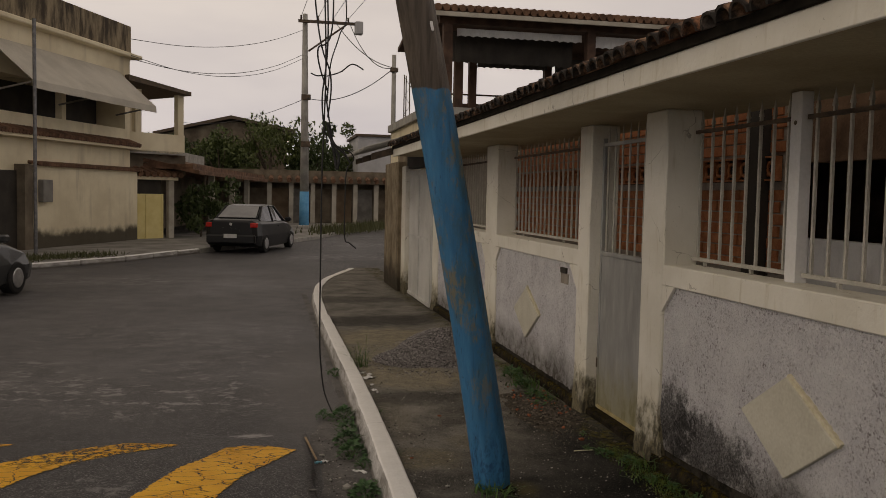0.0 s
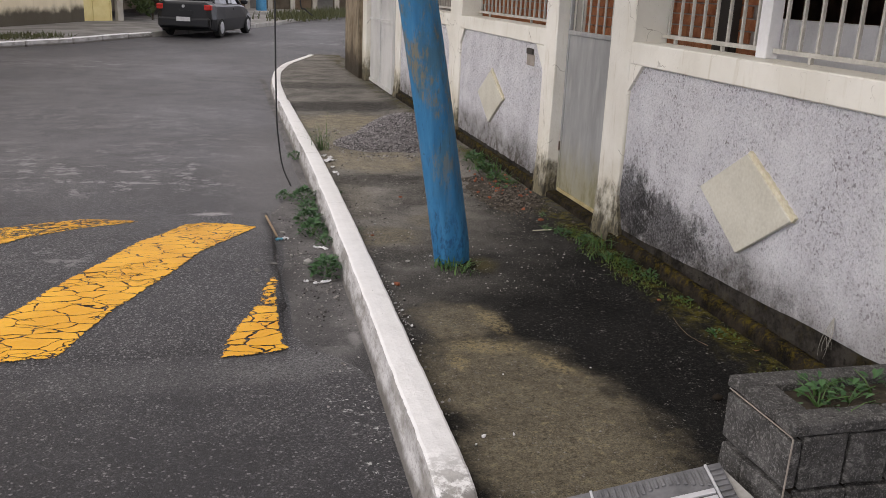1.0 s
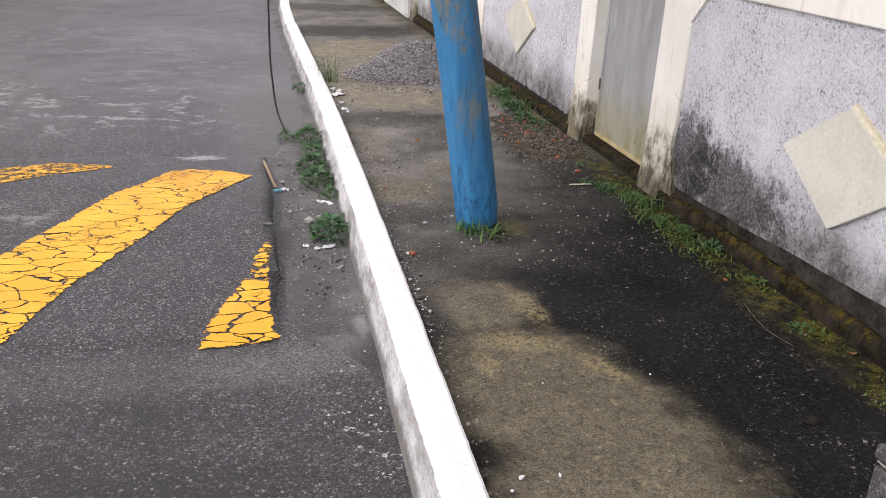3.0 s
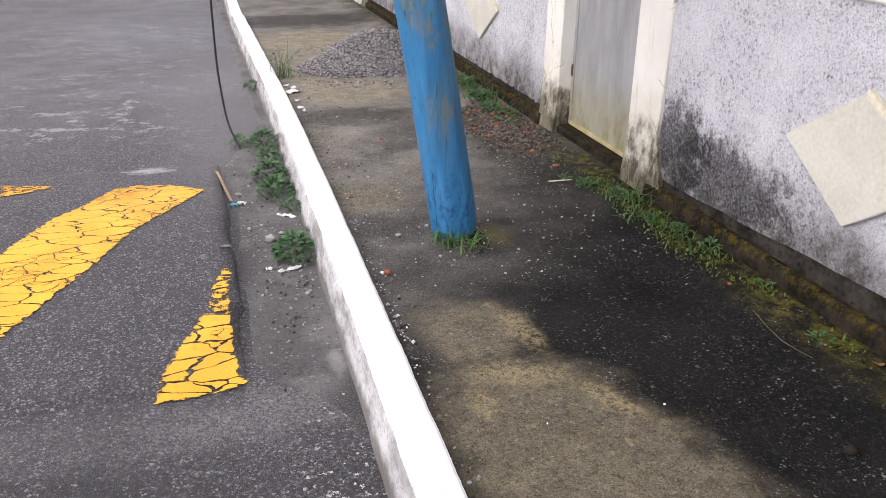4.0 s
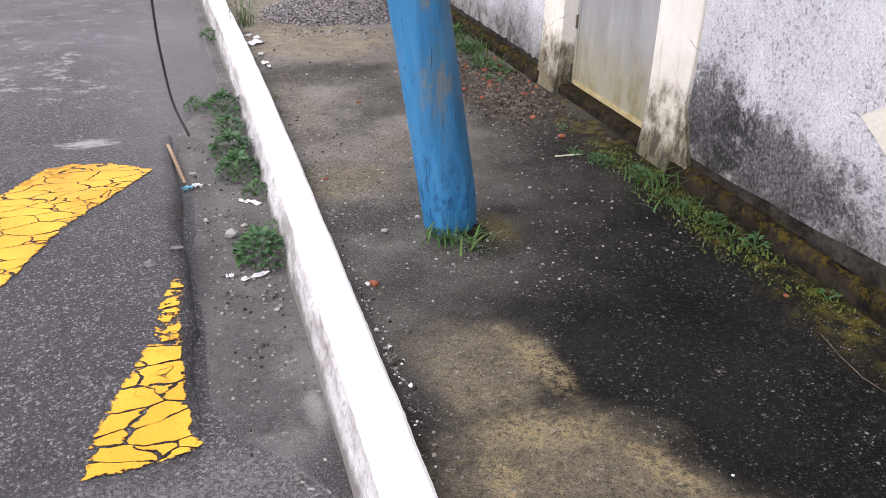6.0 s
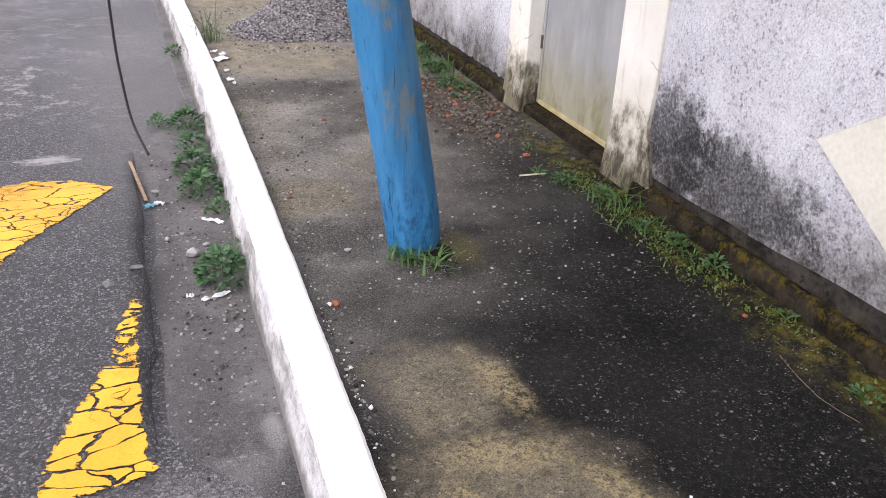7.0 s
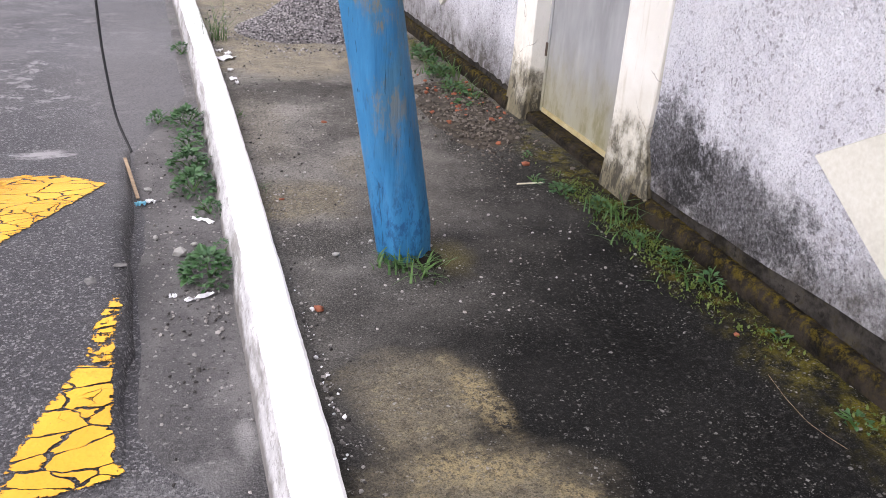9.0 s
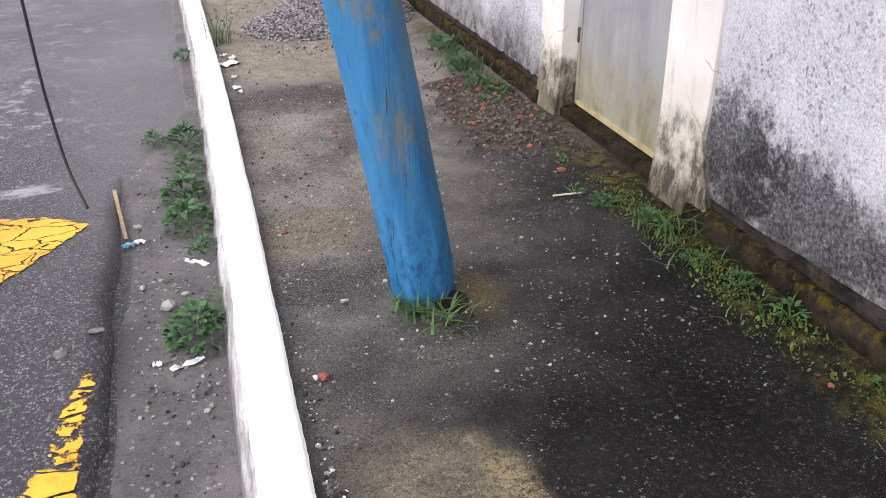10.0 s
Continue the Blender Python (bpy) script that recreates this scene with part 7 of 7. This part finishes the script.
scatter("stones", strewn(900, 2.34, 6.80, 0.13, 0.42, 0.003, 0.012), 6, RUBBLE_MIX, rub)
scatter("stones", strewn(90, 2.36, 6.85, 0.12, 0.42, 0.009, 0.019), 6, RUBBLE_MIX, rub)
scatter("brick_chips", strewn(40, 2.36, 7.0, 0.10, 0.32, 0.006, 0.021), 6, RED_CHIP, rub)
bm = bmesh.new()
rows = [[bm.verts.new((2.06 + 0.54 * i / 12 + 0.05 * noise.noise((0, j * 0.4, 1)), 6.1 + 1.6 * j / 20, pave_z(2.06 + 0.54 * i / 12, 6.5) - 0.004 + 0.022 * math.sin(math.pi * i / 12) * math.sin(math.pi * j / 20) + 0.008 * noise.noise((i, j, 3)))) for i in range(13)] for j in range(21)]
for a, b in zip(rows, rows[1:]):
    for i in range(12):
        bm.faces.new((a[i], a[i + 1], b[i + 1], b[i]))
part("earth", bm, EARTH, rub, smooth=True)
for x, y, z, s, lab in ((0.965, 4.68, 0.01, 0.024, "broken chip of red brick"), (0.99, 5.75, 0.006, 0.013, "tiny red brick chip"), (1.42, 6.9, 0.006, 0.016, "small red brick chip"), (2.35, 5.95, 0.01, 0.026, "brownish brick chip by the gate"), (2.42, 4.12, 0.006, 0.014, "small red brick chip")):
    bm = pebble(s, int(x * 1000))
    bmesh.ops.translate(bm, verts=bm.verts[:], vec=(x, y, z + pave_z(x, y)))
    tagged(part("brick_chip", bm, RED_CHIP), lab, "brick chip", "brick chips")
for x, y, s in ((0.50, 5.43, 0.038), (0.40, 5.62, 0.018), (0.56, 5.52, 0.017), (0.38, 6.2, 0.02), (1.12, 5.12, 0.016), (1.30, 5.22, 0.014), (1.06, 6.05, 0.014)):
    bm = pebble(s, int(x * 999 + y))
    bmesh.ops.translate(bm, verts=bm.verts[:], vec=(x, y, (G if x < 0.8 else 0.0) + s * 0.4))
    tagged(part("stone", bm, CONCRETE), "pale loose stone lying by the kerb", "stone", "loose stones")
st = tagged(part("ice_lolly_stick", boxed(-0.009, -0.26, 0.0, 0.009, 0.26, 0.005, m=pose(0.302, 6.34, ROAD_Z + 0.03, 3, 0, 6.5), bevel=0.002), STICK), "flat brown wooden stick in the gutter", "stick")
tagged(part("stick", tube(bmesh.new(), [(2.204, 5.722, 0.018), (2.272, 5.706, 0.024), (2.342, 5.688, 0.031)], 0.0045, 6), MORTAR_EDGE), "thin pale stick on the pavement", "stick")
tagged(part("straw", tube(bmesh.new(), [(2.38, 3.88, 0.03), (2.345, 3.74, 0.033), (2.333, 3.62, 0.03), (2.345, 3.54, 0.03), (2.365, 3.47, 0.03)], 0.0006, 5), STICK), "long dry straw on the pavement", "straw")


def scrap(name, x, y, z, w, h, turn, mat, label):
    """A crumpled piece of paper or foil."""
    bm = bmesh.new()
    n = 6
    rows = [[bm.verts.new((w * (i / n - 0.5), h * (j / n - 0.5) + 0.01 * noise.noise((i, j, x)), 0.012 + 0.02 * noise.noise((i * 0.7, j * 0.7, y)))) for i in range(n + 1)] for j in range(n + 1)]
    for a, b in zip(rows, rows[1:]):
        for i in range(n):
            bm.faces.new((a[i], a[i + 1], b[i + 1], b[i]))
    bmesh.ops.transform(bm, matrix=pose(x, y, z, 0, 0, turn), verts=bm.verts[:])
    o = part(name, bm, mat)
    o.modifiers.new("thick", "SOLIDIFY").thickness = 0.002
    return tagged(o, label, "litter", "litter")


scrap("wrapper", 0.34, 6.02, G, 0.05, 0.03, 20, CYAN, "crumpled light blue wrapper in the gutter")
scrap("wrapper", 0.39, 6.04, G, 0.05, 0.025, -10, LITTER, "crumpled white wrapper in the gutter")
scrap("paper_strip", 0.62, 5.765, G, 0.12, 0.02, -40, LITTER, "white strip of paper in the gutter")
scrap("paper_strip", 0.55, 5.02, G, 0.12, 0.02, 22, LITTER, "white strip of paper in the gutter")
scrap("paper_scrap", 0.45, 5.05, G, 0.03, 0.02, 0, LITTER, "small white paper scrap in the gutter")
scrap("plastic_bag", 0.98, 8.5, 0.0, 0.14, 0.12, 30, LITTER, "crumpled white plastic scrap by the kerb")
for x, y, w, t in ((0.985, 7.9, 0.05, 10), (0.965, 8.72, 0.05, 60), (0.99, 8.14, 0.035, 30), (1.0, 7.81, 0.03, 75), (1.02, 8.62, 0.05, 120)):
    scrap("paper_scrap", x, y, 0.004, w, w * 0.8, t, LITTER, "small white paper scrap by the kerb")
for x, y, r in ((0.15, 5.11, 0.032), (0.262, 5.22, 0.028)):
    bm = pebble(r, int(x * 3000))
    for v in bm.verts:
        v.co.z *= 0.35
    bmesh.ops.translate(bm, verts=bm.verts[:], vec=(x, y, ROAD_Z + 0.008 + hump_z(x, y)))
    tagged(part("stone", bm, OLD_CHIP), "flat pale chip of concrete in the hump's edge", "stone", "loose stones")
for x, y, t in ((2.54, 3.32, 60),):
    me = leaf_shape("dry_leaf", 0.07, 0.022, 0)
    o = link_mesh("dry_leaf", me, DRY_LEAF)
    o.matrix_basis = pose(x, y, 0.012 + pave_z(x, y), 0, -8, t)
    tagged(o, "fallen brown leaf on the pavement", "leaf", "fallen leaves")

# ---- bricks of the porch wall, and vent blocks ----
bme = bpy.data.meshes.new("brick")
bm = boxed(-0.012, -0.115, -0.043, 0.02, 0.115, 0.043, bevel=0.004)
bm.to_mesh(bme)
bm.free()
bme.materials.append(BRICK)
for j in range(16):
    z = 1.36 + 0.098 * j
    if 2.04 < z < 2.26:
        continue
    y = 6.0 + (0.12 if j % 2 else 0.0)
    while y < 13.3:
        if not 9.9 < y < 10.4:
            o = new("brick", bme)
            o.matrix_basis = pose(BX - 0.008 + random.uniform(-0.003, 0.003), y, z)
            o.parent = house
            o.matrix_parent_inverse = house.matrix_basis.inverted()
        y += 0.243
vme = bpy.data.meshes.new("vent_block")
bm = bmesh.new()
for a in ((-0.03, -0.1, -0.1, 0.03, -0.085, 0.1), (-0.03, 0.085, -0.1, 0.03, 0.1, 0.1), (-0.03, -0.085, -0.1, 0.03, 0.085, -0.085), (-0.03, -0.085, 0.085, 0.03, 0.085, 0.1)):
    box(bm, *a)
tube(bm, [(0.0, 0.055 * math.cos(a * math.pi / 5), 0.055 * math.sin(a * math.pi / 5)) for a in range(11)], 0.014, 6, cap=False)
for a in (45, 135, 225, 315):
    c, s = math.cos(radians(a)), math.sin(radians(a))
    tube(bm, [(0, 0.055 * c, 0.055 * s), (0, 0.11 * c, 0.11 * s)], 0.012, 5)
bm.to_mesh(vme)
bm.free()
vme.materials.append(BRICK)
# thin dark sheet, painting the shade behind the vent blocks
part("vent_shade_sheet", boxed(BX - 0.004, 6.0, 2.06, BX - 0.001, 13.3, 2.27), DARK, house)
y = 6.1
while y < 13.2:
    o = new("vent_block", vme)
    o.matrix_basis = pose(BX - 0.035, y, 2.165)
    o.parent = house
    o.matrix_parent_inverse = house.matrix_basis.inverted()
    y += 0.203

# ---- roof tiles along the eave ----
tme = bpy.data.meshes.new("roof_tile")
bm = bmesh.new()
outer, inner = [], []
for end, r in ((0.0, 0.070), (0.42, 0.060)):
    outer.append([bm.verts.new((end, r * math.cos(a * math.pi / 7), 1.0 * r * math.sin(a * math.pi / 7))) for a in range(8)])
    inner.append([bm.verts.new((end, (r - 0.014) * math.cos(a * math.pi / 7), (1.0 * r - 0.014) * math.sin(a * math.pi / 7))) for a in range(8)])
for i in range(7):
    bm.faces.new((outer[0][i], outer[0][i + 1], outer[1][i + 1], outer[1][i]))
    bm.faces.new((inner[0][i + 1], inner[0][i], inner[1][i], inner[1][i + 1]))
    bm.faces.new((outer[0][i + 1], outer[0][i], inner[0][i], inner[0][i + 1]))
bm.to_mesh(tme)
bm.free()
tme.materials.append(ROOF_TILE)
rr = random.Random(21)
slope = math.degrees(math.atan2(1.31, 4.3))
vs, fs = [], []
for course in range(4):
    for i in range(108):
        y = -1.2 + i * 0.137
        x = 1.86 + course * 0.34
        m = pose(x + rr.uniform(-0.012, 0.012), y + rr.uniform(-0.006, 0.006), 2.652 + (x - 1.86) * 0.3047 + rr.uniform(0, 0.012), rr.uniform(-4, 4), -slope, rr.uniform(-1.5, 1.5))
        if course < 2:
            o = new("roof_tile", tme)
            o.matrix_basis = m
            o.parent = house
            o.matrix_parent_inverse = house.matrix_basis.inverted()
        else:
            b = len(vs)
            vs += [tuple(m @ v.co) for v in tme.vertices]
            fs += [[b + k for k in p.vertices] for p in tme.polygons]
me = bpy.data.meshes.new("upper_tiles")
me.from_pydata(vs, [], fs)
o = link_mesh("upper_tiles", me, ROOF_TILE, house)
o["kind"] = "stuff"

# a dark round stone on the pavement, and dry roots below the stucco
bm = pebble(0.031, 9)
bmesh.ops.translate(bm, verts=bm.verts[:], vec=(2.112, 2.95, 0.018))
tagged(part("stone", bm, GROUT, smooth=True), "dark rounded stone on the black pavement", "stone", "loose stones")
roots = thing("dry_roots", (2.62, 2.95, 0.2), "pale dry roots hanging below the stucco", "roots")
rr = random.Random(4)
for i in range(7):
    y = 2.96 + rr.uniform(-0.012, 0.012)
    pts = [Vector((2.66, 2.96, 0.37))]
    for j in range(5):
        y += rr.uniform(-0.014, 0.012)
        pts.append(Vector((2.648 - 0.004 * j + rr.uniform(-0.003, 0.003), y, 0.345 - (0.022 + 0.006 * (i % 3)) * (j + 1) + rr.uniform(-0.006, 0.006))))
    part("root", tube(bmesh.new(), pts, [0.0022, 0.0016, 0.0012, 0.0009, 0.0006, 0.0003], 5), BARS, roots)
